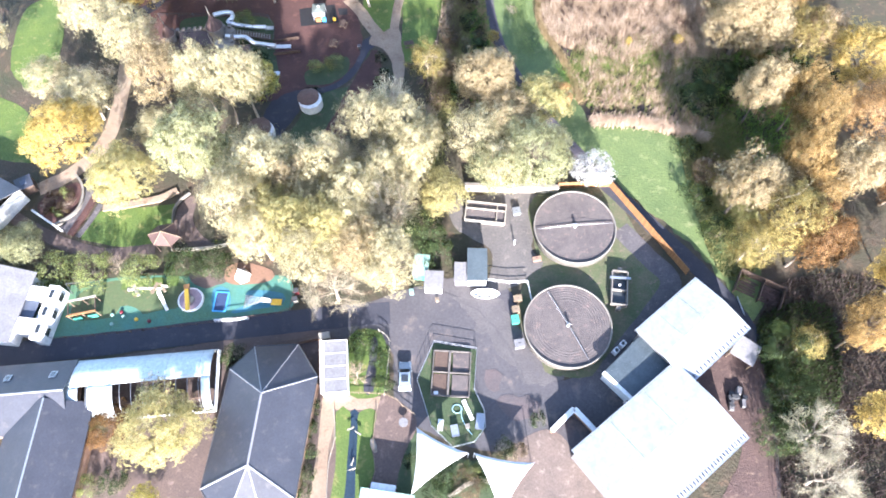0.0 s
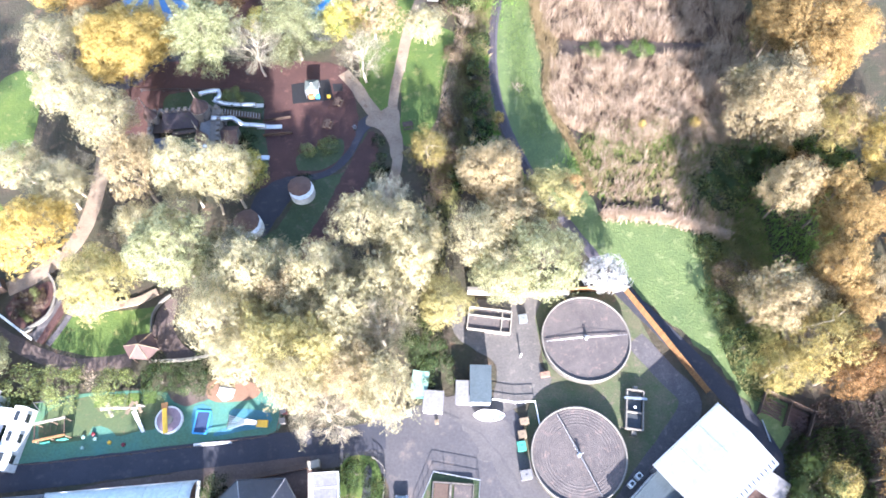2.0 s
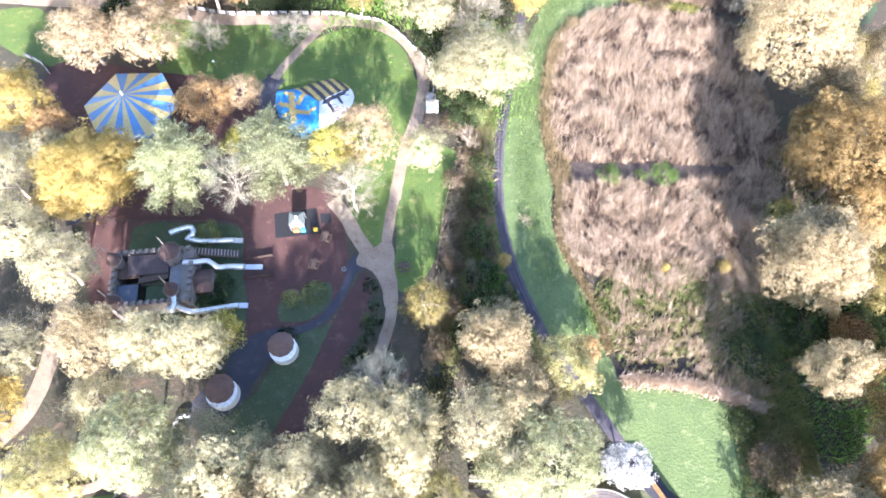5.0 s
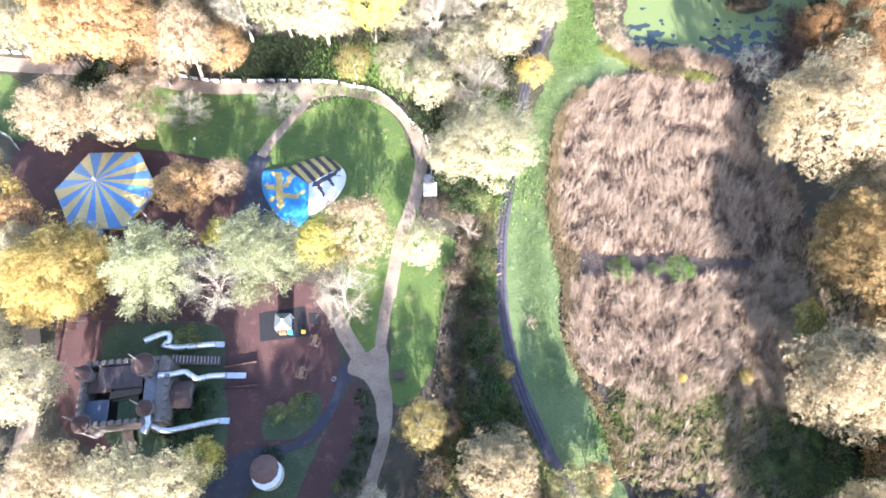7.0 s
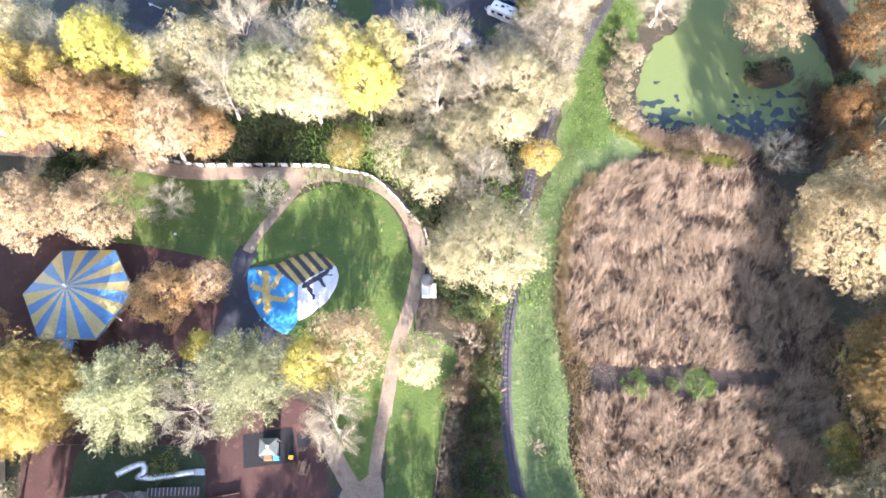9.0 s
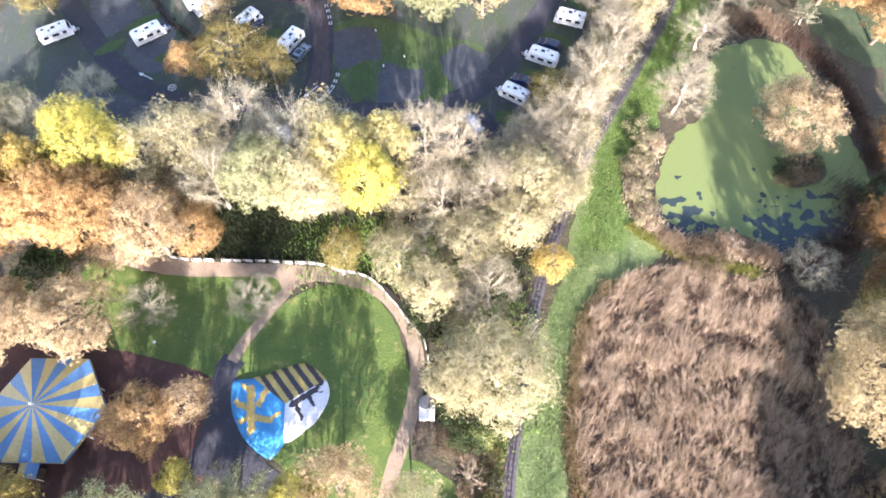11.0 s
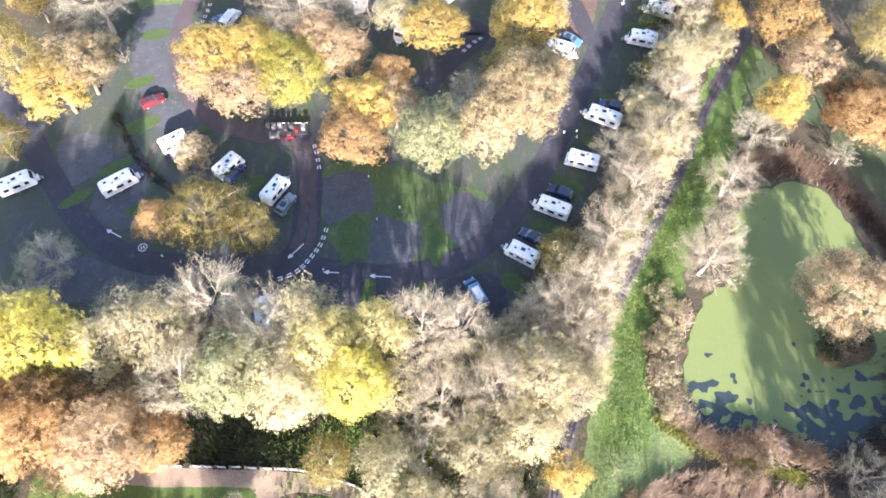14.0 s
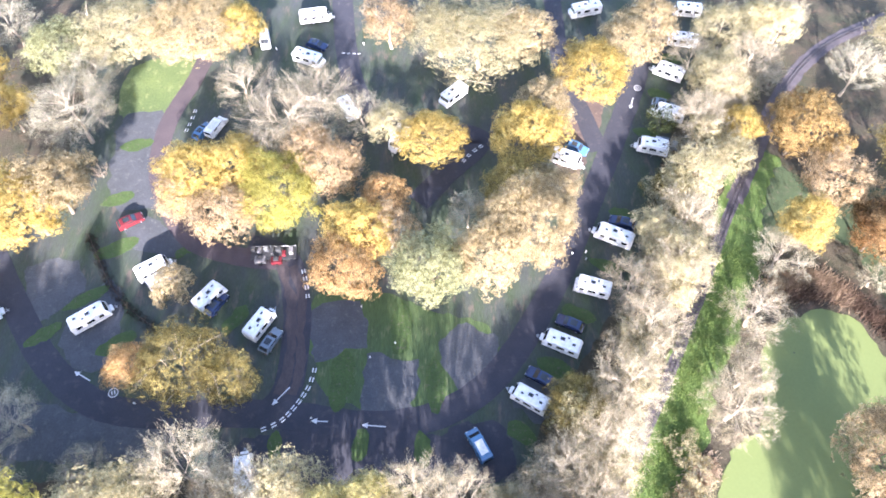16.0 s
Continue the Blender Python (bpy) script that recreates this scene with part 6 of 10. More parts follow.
big_shed((24.3, 3.2), (39.7, 14.9), (33.0, 25.7), 4.6, 0.7, "large workshop with a bright white low-pitched roof", 34)
big_shed((33.4, 22.3), (43.3, 30.2), (37.5, 37.9), 4.4, 0.6, "workshop wing with a bright white low roof", 16)
x, y, L, W, turn = corners3((22.1, 24.2), (27.9, 29.5), (32.2, 25.1))
ob = thing("annex", "flat-roofed annex with a blue-grey ribbed sheet roof", "building", x, y, 0, turn)
walls(ob, L - 0.2, W - 0.2, 3.2, WHITE, 0.2)
part("roof", box(L, W, 0.12, 0, 0, 3.21), BLUE_ROOF, ob)
for i in range(16):
    part("roof_rib", box(L - 0.1, 0.05, 0.05, 0, -W / 2 + (i + 0.5) * W / 16, 3.331), BLUE_ROOF, ob)
part("parapet", box(0.5, W + 0.1, 0.35, -L / 2 + 0.02, 0, 3.0), WHITE, ob)
for i, (p, s) in enumerate((((26.0, 29.1), 0.9), ((24.9, 28.1), 0.9), ((24.2, 23.5), 0.8), ((24.9, 22.0), 0.9), ((25.6, 20.7), 0.9))):
    ob = thing("air_unit", "white boxed air conditioning unit on the ground", "air conditioner", *p, 0, turn)
    part("casing", box(s, s * 0.8, 1.2, bevel=0.03), WHITE, ob)
    part("fan_grille", lathe([(0.28, 1.2), (0.28, 1.24)], n=12), DARK_STEEL, ob)
# roofless pen with white copings
a, b, c = Vector((14.4, 16.6)), Vector((17.8, 19.6)), Vector((21.0, 15.8))
for p, q in ((a, b), (b, c)):
    d = q - p
    ob = thing("pen_wall", "low brick wall with a broad white coping", "wall", p.x, p.y, 0, math.degrees(math.atan2(d.y, d.x)))
    part("wall_body", box(d.length, 0.35, 1.4, d.length / 2), BRICK, ob)
    part("coping", box(d.length, 0.75, 0.12, d.length / 2, 0, 1.402, bevel=0.02), WHITE, ob)
x, y = (41.3, 20.9)
ob = thing("scrap_heap", "dark heap of tarpaulin and machine parts on bare earth", "scrap", x, y)
for k in range(9):
    part("scrap_piece", box(rng.uniform(0.5, 1.6), rng.uniform(0.5, 1.3), rng.uniform(0.4, 1.1), rng.uniform(-1.2, 1.2), rng.uniform(-1.7, 1.7), 0, rng.uniform(0, 90), 0.06), DARK_STEEL if k % 3 else GREY_ROOF, ob)
x, y = (27.1, 18.9)
ob = thing("timber_pile", "loose pile of pale poles and planks in weeds", "timber", x, y)
for k in range(11):
    part("pole", tube([(rng.uniform(-1.6, 0.4), rng.uniform(-1.5, 1.5), 0.12), (rng.uniform(0.2, 1.8), rng.uniform(-0.5, 2.0), 0.3)], 0.05, 5), WOOD, ob)
ob = thing("lean_to", "small pale lean-to roof behind the workshop", "shed", *(43.1, 27.2), 0, -38)
part("roof", slab([(-1.8, -1.5, 2.4), (1.8, -1.5, 2.4), (1.5, 1.6, 3.0), (-1.8, 1.6, 3.0)], 0.1), GREY_ROOF, ob)
for px, py in ((-1.6, -1.3), (1.6, -1.3), (-1.6, 1.4), (1.3, 1.4)):
    part("post", box(0.1, 0.1, 2.3, px, py), WOOD, ob)


# ---------------------------------------------------------------- hipped hall
def hall():
    z = 3.4
    ring = [(-30.7, 25.5), (-27.6, 28.8), (-21.3, 29.0), (-18.2, 24.2), (-20.0, 8.0), (-23.4, 4.2), (-28.9, 4.7), (-32.5, 9.4)]
    r1, r2 = (-24.8, 21.1), (-25.6, 11.8)
    cx, cy = sum(p[0] for p in ring) / 8, sum(p[1] for p in ring) / 8
    ob = thing("hall", "hall with a dark slate hipped roof and pale ridge lines", "building", cx, cy)
    E = [(p[0] - cx, p[1] - cy, z) for p in ring]
    R = [(r1[0] - cx, r1[1] - cy, 7.2), (r2[0] - cx, r2[1] - cy, 7.2)]
    for tri in ((E[0], E[1], R[0]), (E[1], E[2], R[0]), (E[2], E[3], R[0]), (E[4], E[5], R[1]), (E[5], E[6], R[1]), (E[6], E[7], R[1])):
        part("roof_slope", slab(tri, 0.16), SLATE, ob)
    for quad in ((E[3], E[4], R[1], R[0]), (E[7], E[0], R[0], R[1])):
        (ax, ay, az), (bx, by, bz), (qx, qy, qz), (dx, dy, dz) = quad
        for tri in (((ax, ay, az), (bx, by, bz), (qx, qy, qz)), ((ax, ay, az), (qx, qy, qz), (dx, dy, dz))):
            part("roof_slope", slab(tri, 0.16), SLATE, ob)
    part("ridge_cap", tube([R[0], R[1]], 0.15, 6), LEAD, ob, "pale lead ridge")
    for i in (0, 1, 2, 3):
        part("hip_cap", tube([R[0], E[i]], 0.11 if i in (0, 3) else 0.07, 6), LEAD, ob)
    for i in (4, 5, 6, 7):
        part("hip_cap", tube([R[1], E[i]], 0.13 if i in (4, 7) else 0.09, 6), LEAD, ob)
    for p, q in zip(E, E[1:] + E[:1]):
        a, b = Vector(p) * 0.94, Vector(q) * 0.94
        d = b - a
        part("wall", box(d.length, 0.2, 3.25, (a.x + b.x) / 2, (a.y + b.y) / 2, 0, math.degrees(math.atan2(d.y, d.x))), BRICK, ob)
        d = Vector(q) - Vector(p)
        part("gutter", tube([p, q], 0.09, 6), DARK_STEEL, ob)


hall()


# ---------------------------------------------------------------- barrel-roofed greenhouse
def greenhouse():
    x, y, L, W, turn = corners3((-53.1, 18.9), (-32.9, 20.4), (-33.8, 29.0))
    ob = thing("greenhouse", "barrel-vaulted greenhouse with torn white sheeting and bare hoops", "greenhouse", x, y, 0, turn)

    def arch(a):
        return (math.cos(a) * W / 2, 1.2 + math.sin(a) * 3.0)

    def sheet(x0, x1, a0, a1, name="cover_sheet", m=SHEET):
        vs, fs, n, k = [], [], 12, max(2, int((x1 - x0) / 1.2))
        for i in range(n + 1):
            py, pz = arch(a0 + (a1 - a0) * i / n)
            for j in range(k + 1):
                sag = 0.05 * math.sin(j * math.pi * 1.0) - 0.06 * (j % 2)
                vs.append((x0 + (x1 - x0) * j / k, py * (1 + sag * 0.1), pz + sag))
        for i in range(n):
            for j in range(k):
                p = i * (k + 1) + j
                fs.append((p, p + 1, p + k + 2, p + k + 1))
        o = finish(name, vs, fs, m, ob, "milky white plastic cover", True)
        md = o.modifiers.new("thick", "SOLIDIFY")
        md.thickness = 0.05

    h = L / 2
    sheet(-h, h, 0.05, 1.65)
    sheet(-h, -h + L * 0.1, 1.65, 3.1)
    sheet(-h + L * 0.165, -h + L * 0.335, 1.65, 3.1)
    sheet(h - L * 0.06, h, 1.65, 3.1)
    for i in range(14):
        px = -h + L * i / 13
        part("hoop", tube([(px, *arch(a)) for a in np.linspace(0, math.pi, 13)], 0.035, 6), STEEL, ob)
        part("hoop_leg", tube([(px, -W / 2, 0), (px, -W / 2, 1.25)], 0.06, 6), WHITE, ob)
        part("hoop_leg", tube([(px, W / 2, 0), (px, W / 2, 1.25)], 0.06, 6), WHITE, ob)
    for a in (1.57, 2.75):
        part("purlin", tube([(-h, *arch(a)), (h, *arch(a))], 0.03, 6), STEEL, ob)
    part("side_board", box(L, 0.08, 0.6, 0, -W / 2 - 0.1), WHITE, ob)
    part("side_board", box(L, 0.08, 1.3, 0, W / 2 + 0.1), WHITE, ob)
    part("end_board", box(0.5, W, 0.25, h + 0.1, 0, 1.0), WHITE, ob)
    for i in range(4):
        part("plant_bench", box(2.6, 0.9, 0.8, h - L * 0.6 + i * 3.2, -W * 0.22), DARK_WOOD, ob)


greenhouse()


# ---------------------------------------------------------------- slate-roofed range at the edge, with a wing
def range_building():
    a, b, c = (-70.4, 16.2), (-52.4, 17.5), (-53.4, 27.1)
    x, y, L, W, turn = corners3(a, b, c)
    ob = thing("stable_range", "long range with a dark slate roof and rooflights", "building", x, y, 0, turn)
    walls(ob, L - 0.3, W - 0.3, 2.9, BRICK)
    gable(ob, L, W, 3.0, 2.6, SLATE, 0.25, "", STEEL)
    for px in (0.5, 6.8):
        w = part("rooflight", box(0.9, 1.1, 0.08, px, W * 0.28, 4.25, 0, 0, -math.degrees(math.atan2(2.6, W / 2))), WHITE, ob)
        part("pane", box(0.7, 0.9, 0.02, px, W * 0.28, 4.34, 0, 0, -math.degrees(math.atan2(2.6, W / 2))), GLASS, w)
    a, b, c = (-60.7, 6.9), (-49.7, 6.7), (-52.3, 17.5)
    x, y, W, L, turn = corners3(a, b, c)
    ob = thing("stable_wing", "grey slate-roofed wing joined to the range", "building", x, y + 1.0, 0, turn + 90)
    walls(ob, L - 0.3, W - 0.3, 2.9, BRICK)
    gable(ob, L + 5, W, 3.0, 2.5, SLATE, 0.2, "", STEEL)


range_building()


# ---------------------------------------------------------------- white house beside the playground
def white_house():
    x, y, L, W, turn = corners3((-63.8, 30.2), (-62.5, 40.8), (-73.6, 42.0))
    ob = thing("house", "white house with a grey roof and bay windows", "house", x, y, 0, turn)
    walls(ob, L - 0.3, W - 0.3, 3.4, WHITE)
    gable(ob, L, W, 3.5, 2.2, GREY_ROOF, 0.3)
    for k, (px, d) in enumerate(((-L * 0.25, 3.6), (L * 0.22, 3.2))):
        bay = part("bay", box(2.0, d, 3.2, px, -W / 2 - d / 2 + 0.4), WHITE, ob)
        part("bay_roof", box(2.2, d + 0.1, 0.14, px, -W / 2 - d / 2 + 0.4, 3.202), WHITE, bay)
    part("link_roof", box(L * 0.5, 2.4, 0.12, 0, -W / 2 - 0.9, 2.7), BLUE_TARP, ob)
    front = part("front_block", box(L * 0.8, 1.6, 3.0, -0.3, -W / 2 - 3.6), WHITE, ob)
    for i in range(3):
        w = part("window", box(1.5, 0.1, 1.2, -L * 0.28 + i * L * 0.26, -W / 2 - 4.42, 1.2), WHITE, ob)
        part("pane", box(1.2, 0.04, 0.95, -L * 0.28 + i * L * 0.26, -W / 2 - 4.49, 1.32), GLASS, w)
        part("rooflight", box(1.3, 0.6, 0.06, -L * 0.28 + i * L * 0.26, -W / 2 - 3.6, 3.003), GLASS, ob)


white_house()


# ---------------------------------------------------------------- garden room, sheds, boat
x, y, L, W, turn = corners3((-17.8, 22.0), (-18.4, 29.6), (-14.5, 29.6))
ob = thing("garden_room", "white-framed garden room with grey roof panels", "garden building", x, y, 0, turn)
walls(ob, L - 0.2, W - 0.2, 2.3, WHITE, 0.12)
for i in range(4):
    part("roof_panel", box(L / 4 - 0.16, W - 0.6, 0.08, -L / 2 + (i + 0.5) * L / 4, -0.25, 2.42, 0, 0, 6), GREY_ROOF, ob)
for i in range(5):
    part("roof_bar", box(0.12, W, 0.14, -L / 2 + i * L / 4, 0, 2.42, 0, 0, 6), WHITE, ob)
part("roof_edge", box(L, 0.6, 0.12, 0, W / 2 - 0.3, 2.62), WHITE, ob)
part("roof_edge", box(L, 0.15, 0.14, 0, -W / 2, 2.28), WHITE, ob)


def small_shed(a, b, c, H, roof, wall, label, slope=0.25, windows=0):
    x, y, L, W, turn = corners3(a, b, c)
    ob = thing("shed", label, "shed", x, y, 0, turn)
    walls(ob, L - 0.1, W - 0.1, H - 0.12, wall, 0.08)
    part("roof", slab([(-L / 2 - 0.08, -W / 2 - 0.08, H), (L / 2 + 0.08, -W / 2 - 0.08, H), (L / 2 + 0.08, W / 2 + 0.08, H + slope), (-L / 2 - 0.08, W / 2 + 0.08, H + slope)], 0.09), roof, ob)
    n = max(3, int(L / 0.5))
    for i in range(n):
        part("roof_batten", slab([(-L / 2 + (i + 0.45) * L / n, -W / 2 - 0.05, H + 0.04), (-L / 2 + (i + 0.55) * L / n, -W / 2 - 0.05, H + 0.04), (-L / 2 + (i + 0.55) * L / n, W / 2 + 0.05, H + slope + 0.04), (-L / 2 + (i + 0.45) * L / n, W / 2 + 0.05, H + slope + 0.04)], 0.035), roof, ob)
    for i in range(windows):
        w = part("window", box(0.8, 0.06, 0.6, -L / 2 + (i + 1) * L / (windows + 1), -W / 2 - 0.01, H * 0.5), WHITE, ob)
        part("pane", box(0.68, 0.03, 0.48, -L / 2 + (i + 1) * L / (windows + 1), -W / 2 - 0.05, H * 0.5 + 0.06), GLASS, w)
    return ob


small_shed((-5.0, 40.3), (-2.8, 40.0), (-2.3, 43.3), 2.2, PALE_GREEN, GREEN_PAINT, "small green shed with a pale green sheet roof")
small_shed((-3.2, 38.0), (-0.5, 37.8), (-0.3, 40.5), 2.3, GREY_ROOF, WHITE, "small white shed with a grey roof")
small_shed((3.4, 39.0), (6.3, 38.9), (7.0, 44.1), 2.7, BLUE_ROOF, WHITE, "white site cabin with a blue-grey sheet roof", 0.1, 2)
small_shed((1.4, 39.1), (3.4, 39.0), (3.7, 42.0), 2.1, GREY_ROOF, GREY_ROOF, "grey lean-to store beside the cabin")
ob = thing("rowing_boat", "white boat hull standing on the yard", "boat", *(6.1, 37.5), 0.03, -2)
bm = bmesh.new()
rings = []
for i in range(13):
    s = -1 + 2 * i / 12
    w = 0.75 * (1 - abs(s) ** 3) + 0.02
    rings.append([bm.verts.new((s * 2.2, w * math.cos(a), 0.75 + 0.15 * s * s - 0.7 * (1 - 0.4 * abs(s) ** 4) * math.sin(a))) for a in np.linspace(0, math.pi, 9)])
for p, q in zip(rings, rings[1:]):
    for k in range(8):
        bm.faces.new((p[k], p[k + 1], q[k + 1], q[k]))
o = part("hull", bm, WHITE_GLOSS, ob, "", True)
o.modifiers.new("thick", "SOLIDIFY").thickness = 0.06
for s in (-0.9, 0.6):
    part("thwart", box(0.3, 1.15, 0.05, s, 0, 0.6), RENDER, ob)
rail_fence("handrail", [(6.7, 39.8), (9.9, 39.3), (12.7, 39.4), (13.1, 36.2)], 1.1, "pale galvanised handrail beside the cabin")
for p, sz, m, lab, nm in (((11.0, 36.6), (1.2, 0.9, 0.9), WOOD, "wooden crate beside the tank", "crate"), ((10.6, 34.8), (1.1, 1.0, 1.0), WOOD, "open wooden box beside the tank", "crate"), ((10.4, 33.2), (1.1, 1.2, 1.1), GREEN_PAINT, "dark green wheeled bin", "bin"), ((10.8, 29.4), (1.5, 1.2, 1.1), GREY_ROOF, "grey metal cabinet by the tank", "cabinet"), ((-5.2, 38.0), (0.6, 0.6, 1.0), PALE_GREEN, "pale green waste bin", "bin"), ((11.8, 52.0), (1.2, 1.2, 0.7), STEEL, "square steel chamber cover", "cover"), ((14.5, 43.4), (1.3, 0.7, 0.5), BRICK, "rusty brown box by the tank", "box"), ((-1.3, 36.7), (0.5, 0.5, 0.6), WOOD, "small square wooden planter", "planter")):
    ob = thing(nm, lab, nm, *p, 0.03, 8)
    part("body", box(*sz, bevel=0.03), m, ob)
    part("lid", box(sz[0] + 0.06, sz[1] + 0.06, 0.06, 0, 0, sz[2] + 0.002), m, ob)
    part("handle", box(0.3, 0.05, 0.06, 0, 0, sz[2] + 0.063), DARK_STEEL, ob)
# screening bed with rails
x, y, L, W, turn = corners3((3.3, 50.5), (9.7, 49.6), (10.4, 53.0))
ob = thing("drying_bed", "raised rectangular drying bed with pale timber rails", "tank", x, y, 0.03, turn)
for sx, sy, px, py in ((L, 0.18, 0, -W / 2), (L, 0.18, 0, W / 2), (0.18, W - 0.19, -L / 2, 0), (0.18, W - 0.19, L / 2, 0), (L - 0.2, 0.14, 0, 0.5), (0.14, W - 0.19, L / 2 - 1.4, 0)):
    part("bed_edge", box(sx, sy, 0.9 + 0.004 * sy, px, py), RENDER, ob)
part("bed_fill", box(L - 0.3, W - 0.3, 0.6), STONE_MEDIA, ob)
ob = thing("lamp_bollard", "short pale bollard on the concrete", "bollard", *(11.1, 46.2), 0.03)
part("bollard_post", lathe([(0.11, 0), (0.11, 1.2), (0.16, 1.22), (0.16, 1.36), (0.05, 1.42)], n=12), WHITE, ob)

# car in the yard, sails
def car(x, y, turn, paint, label, L=4.3, W=1.76, H=1.48, van=False, group="parked cars"):
    ob = thing("car" if not van else "van", label, "car" if not van else "van", x, y, 0.05, turn, group)
    bm = bmesh.new()
    if van:
        side = [(-0.5, 0.22), (-0.5, 0.70), (-0.47, 0.93), (-0.40, 1.0), (0.22, 1.0), (0.36, 0.62), (0.47, 0.50), (0.5, 0.40), (0.5, 0.2)]
    else:
        side = [(-0.5, 0.25), (-0.5, 0.55), (-0.46, 0.66), (-0.36, 0.96), (-0.10, 1.0), (0.08, 0.95), (0.24, 0.66), (0.44, 0.56), (0.5, 0.45), (0.5, 0.22)]
    rows = []
    for k, w in ((0, -0.5), (1, -0.42), (2, 0.42), (3, 0.5)):
        rows.append([bm.verts.new((px * L, w * W * (1.0 if pz < 0.68 else (0.90 if k in (0, 3) else 0.92)), (pz if k in (1, 2) else min(pz, pz * 0.975)) * H)) for px, pz in side])
    n = len(side)
    for p, q in zip(rows, rows[1:]):
        for i in range(n):
            bm.faces.new((p[i], p[(i + 1) % n], q[(i + 1) % n], q[i]))
    bm.faces.new(rows[0])
    bm.faces.new(rows[-1][::-1])
    bmesh.ops.recalc_face_normals(bm, faces=bm.faces)
    body = part("body", bm, paint, ob)
    if van:
        part("windscreen", slab([(0.235 * L, -0.40 * W, 0.985 * H), (0.235 * L, 0.40 * W, 0.985 * H), (0.35 * L, 0.42 * W, 0.66 * H), (0.35 * L, -0.42 * W, 0.66 * H)][::-1], 0.02), GLASS, ob)
        part("roof_panel", box(0.42 * L, 0.6 * W, 0.05, -0.12 * L, 0, H + 0.003, bevel=0.02), WHITE, ob)
        part("rear_window", box(0.04, 0.7 * W, 0.3 * H, -0.498 * L, 0, 0.6 * H), GLASS, ob)
    else:
        part("windscreen", slab([(0.09 * L, -0.38 * W, 0.955 * H), (0.09 * L, 0.38 * W, 0.955 * H), (0.23 * L, 0.42 * W, 0.69 * H), (0.23 * L, -0.42 * W, 0.69 * H)][::-1], 0.02), GLASS, ob)
        part("rear_window", slab([(-0.365 * L, -0.38 * W, 0.965 * H), (-0.365 * L, 0.38 * W, 0.965 * H), (-0.455 * L, 0.40 * W, 0.69 * H), (-0.455 * L, -0.40 * W, 0.69 * H)], 0.02), GLASS, ob)
        part("sunroof", box(0.24 * L, 0.56 * W, 0.02, -0.12 * L, 0, 0.995 * H), GLASS, ob)
    for s in (-1, 1):
        part("side_window", box(0.44 * L, 0.03, 0.2 * H, -0.08 * L, s * 0.462 * W, 0.7 * H), GLASS, ob)
        part("mirror", box(0.12, 0.2, 0.14, 0.16 * L, s * (W / 2 + 0.06), 0.62 * H), paint, ob)
        part("headlight", box(0.06, 0.32, 0.16, 0.49 * L, s * 0.36 * W, 0.40 * H), SLIDE, ob)
        part("tail_light", box(0.05, 0.2, 0.2, -0.495 * L, s * 0.40 * W, 0.48 * H), RED, ob)
        for e in (-0.31, 0.32):
            w = part("wheel", lathe([(0.31, -0.09), (0.31, 0.09)], n=14), RUBBER, ob)
            w.matrix_basis = pose(e * L, s * (W / 2 - 0.1), 0.31, 90)
            part("rim", lathe([(0.19, -0.1), (0.19, 0.1)], n=10), STEEL, w)
    return ob


car(-6.05, 24.8, 90, SILVER_PAINT, "silver-blue hatchback parked in the yard")


def sail(corners, label):
    """A tensioned three-cornered awning with hollow edges, on posts."""
    P = [Vector(c) for c in corners]
    m = (P[0] + P[1] + P[2]) / 3
    ob = thing("shade_sail", label, "awning", m.x, m.y, 0)
    o = Vector((m.x, m.y, 0))
    n = 10
    bm = bmesh.new()
    idx = {}
    for i in range(n + 1):
        for j in range(n + 1 - i):
            u, v = i / n, j / n
            w = 1 - u - v
            p = P[0] * w + P[1] * u + P[2] * v
            pull = 0.55 * (u * v + v * w + w * u) - 1.5 * u * v * w
            p = p.lerp(m, pull * 0.9) - Vector((0, 0, 1.1 * u * v * w * 9 * 0.25))
            idx[i, j] = bm.verts.new(p - o)
    for i in range(n):
        for j in range(n - i):
            bm.faces.new((idx[i, j], idx[i + 1, j], idx[i, j + 1]))
            if j < n - i - 1:
                bm.faces.new((idx[i + 1, j], idx[i + 1, j + 1], idx[i, j + 1]))
    c = part("cloth", bm, SAIL, ob, "taut white sailcloth", True)
    c.modifiers.new("thick", "SOLIDIFY").thickness = 0.02
    for p in P:
        q = p - o
        part("post", tube([(q.x, q.y, 0), (q.x, q.y, p.z + 0.1)], 0.06, 8), STEEL, ob)
    return ob


sail(((*(-4.2, 16.9), 3.4), (*(2.7, 13.4), 3.8), (*(-4.9, 8.4), 3.0)), "white three-cornered shade sail over the terrace")
sail(((*(3.5, 13.4), 3.8), (*(11.4, 12.1), 3.2), (*(6.7, 5.6), 3.0)), "white three-cornered shade sail beside the yard")

# garden ornaments, boulder, table and hut on the terrace
for k, (px, py, tn) in enumerate(((-13.5, 17.5, 20), (-12.6, 16.9, 150), (-13.1, 13.0, 70), (-13.2, 12.0, 200))):
    ob = thing("garden_ornament", "white long-necked garden ornament beside the rill", "ornament", px, py, 0.05, tn, "garden ornaments")
    part("foot", tube([(0, 0, 0), (0, 0, 0.5)], 0.03, 5), STEEL, ob)
    part("body", tube([(-0.55, 0, 0.55), (-0.2, 0, 0.62), (0.2, 0, 0.66), (0.35, 0, 0.7)], 0.13, 8, 0.5), RENDER, ob)
    part("neck", tube([(0.3, 0, 0.68), (0.42, 0, 0.95), (0.36, 0, 1.15), (0.55, 0, 1.2)], 0.04, 6, 0.5), RENDER, ob)
ob = thing("boulder", "pale grey boulder at the lawn's edge", "boulder", -10.3, 15.2, 0.04, 15)
bm = bmesh.new()
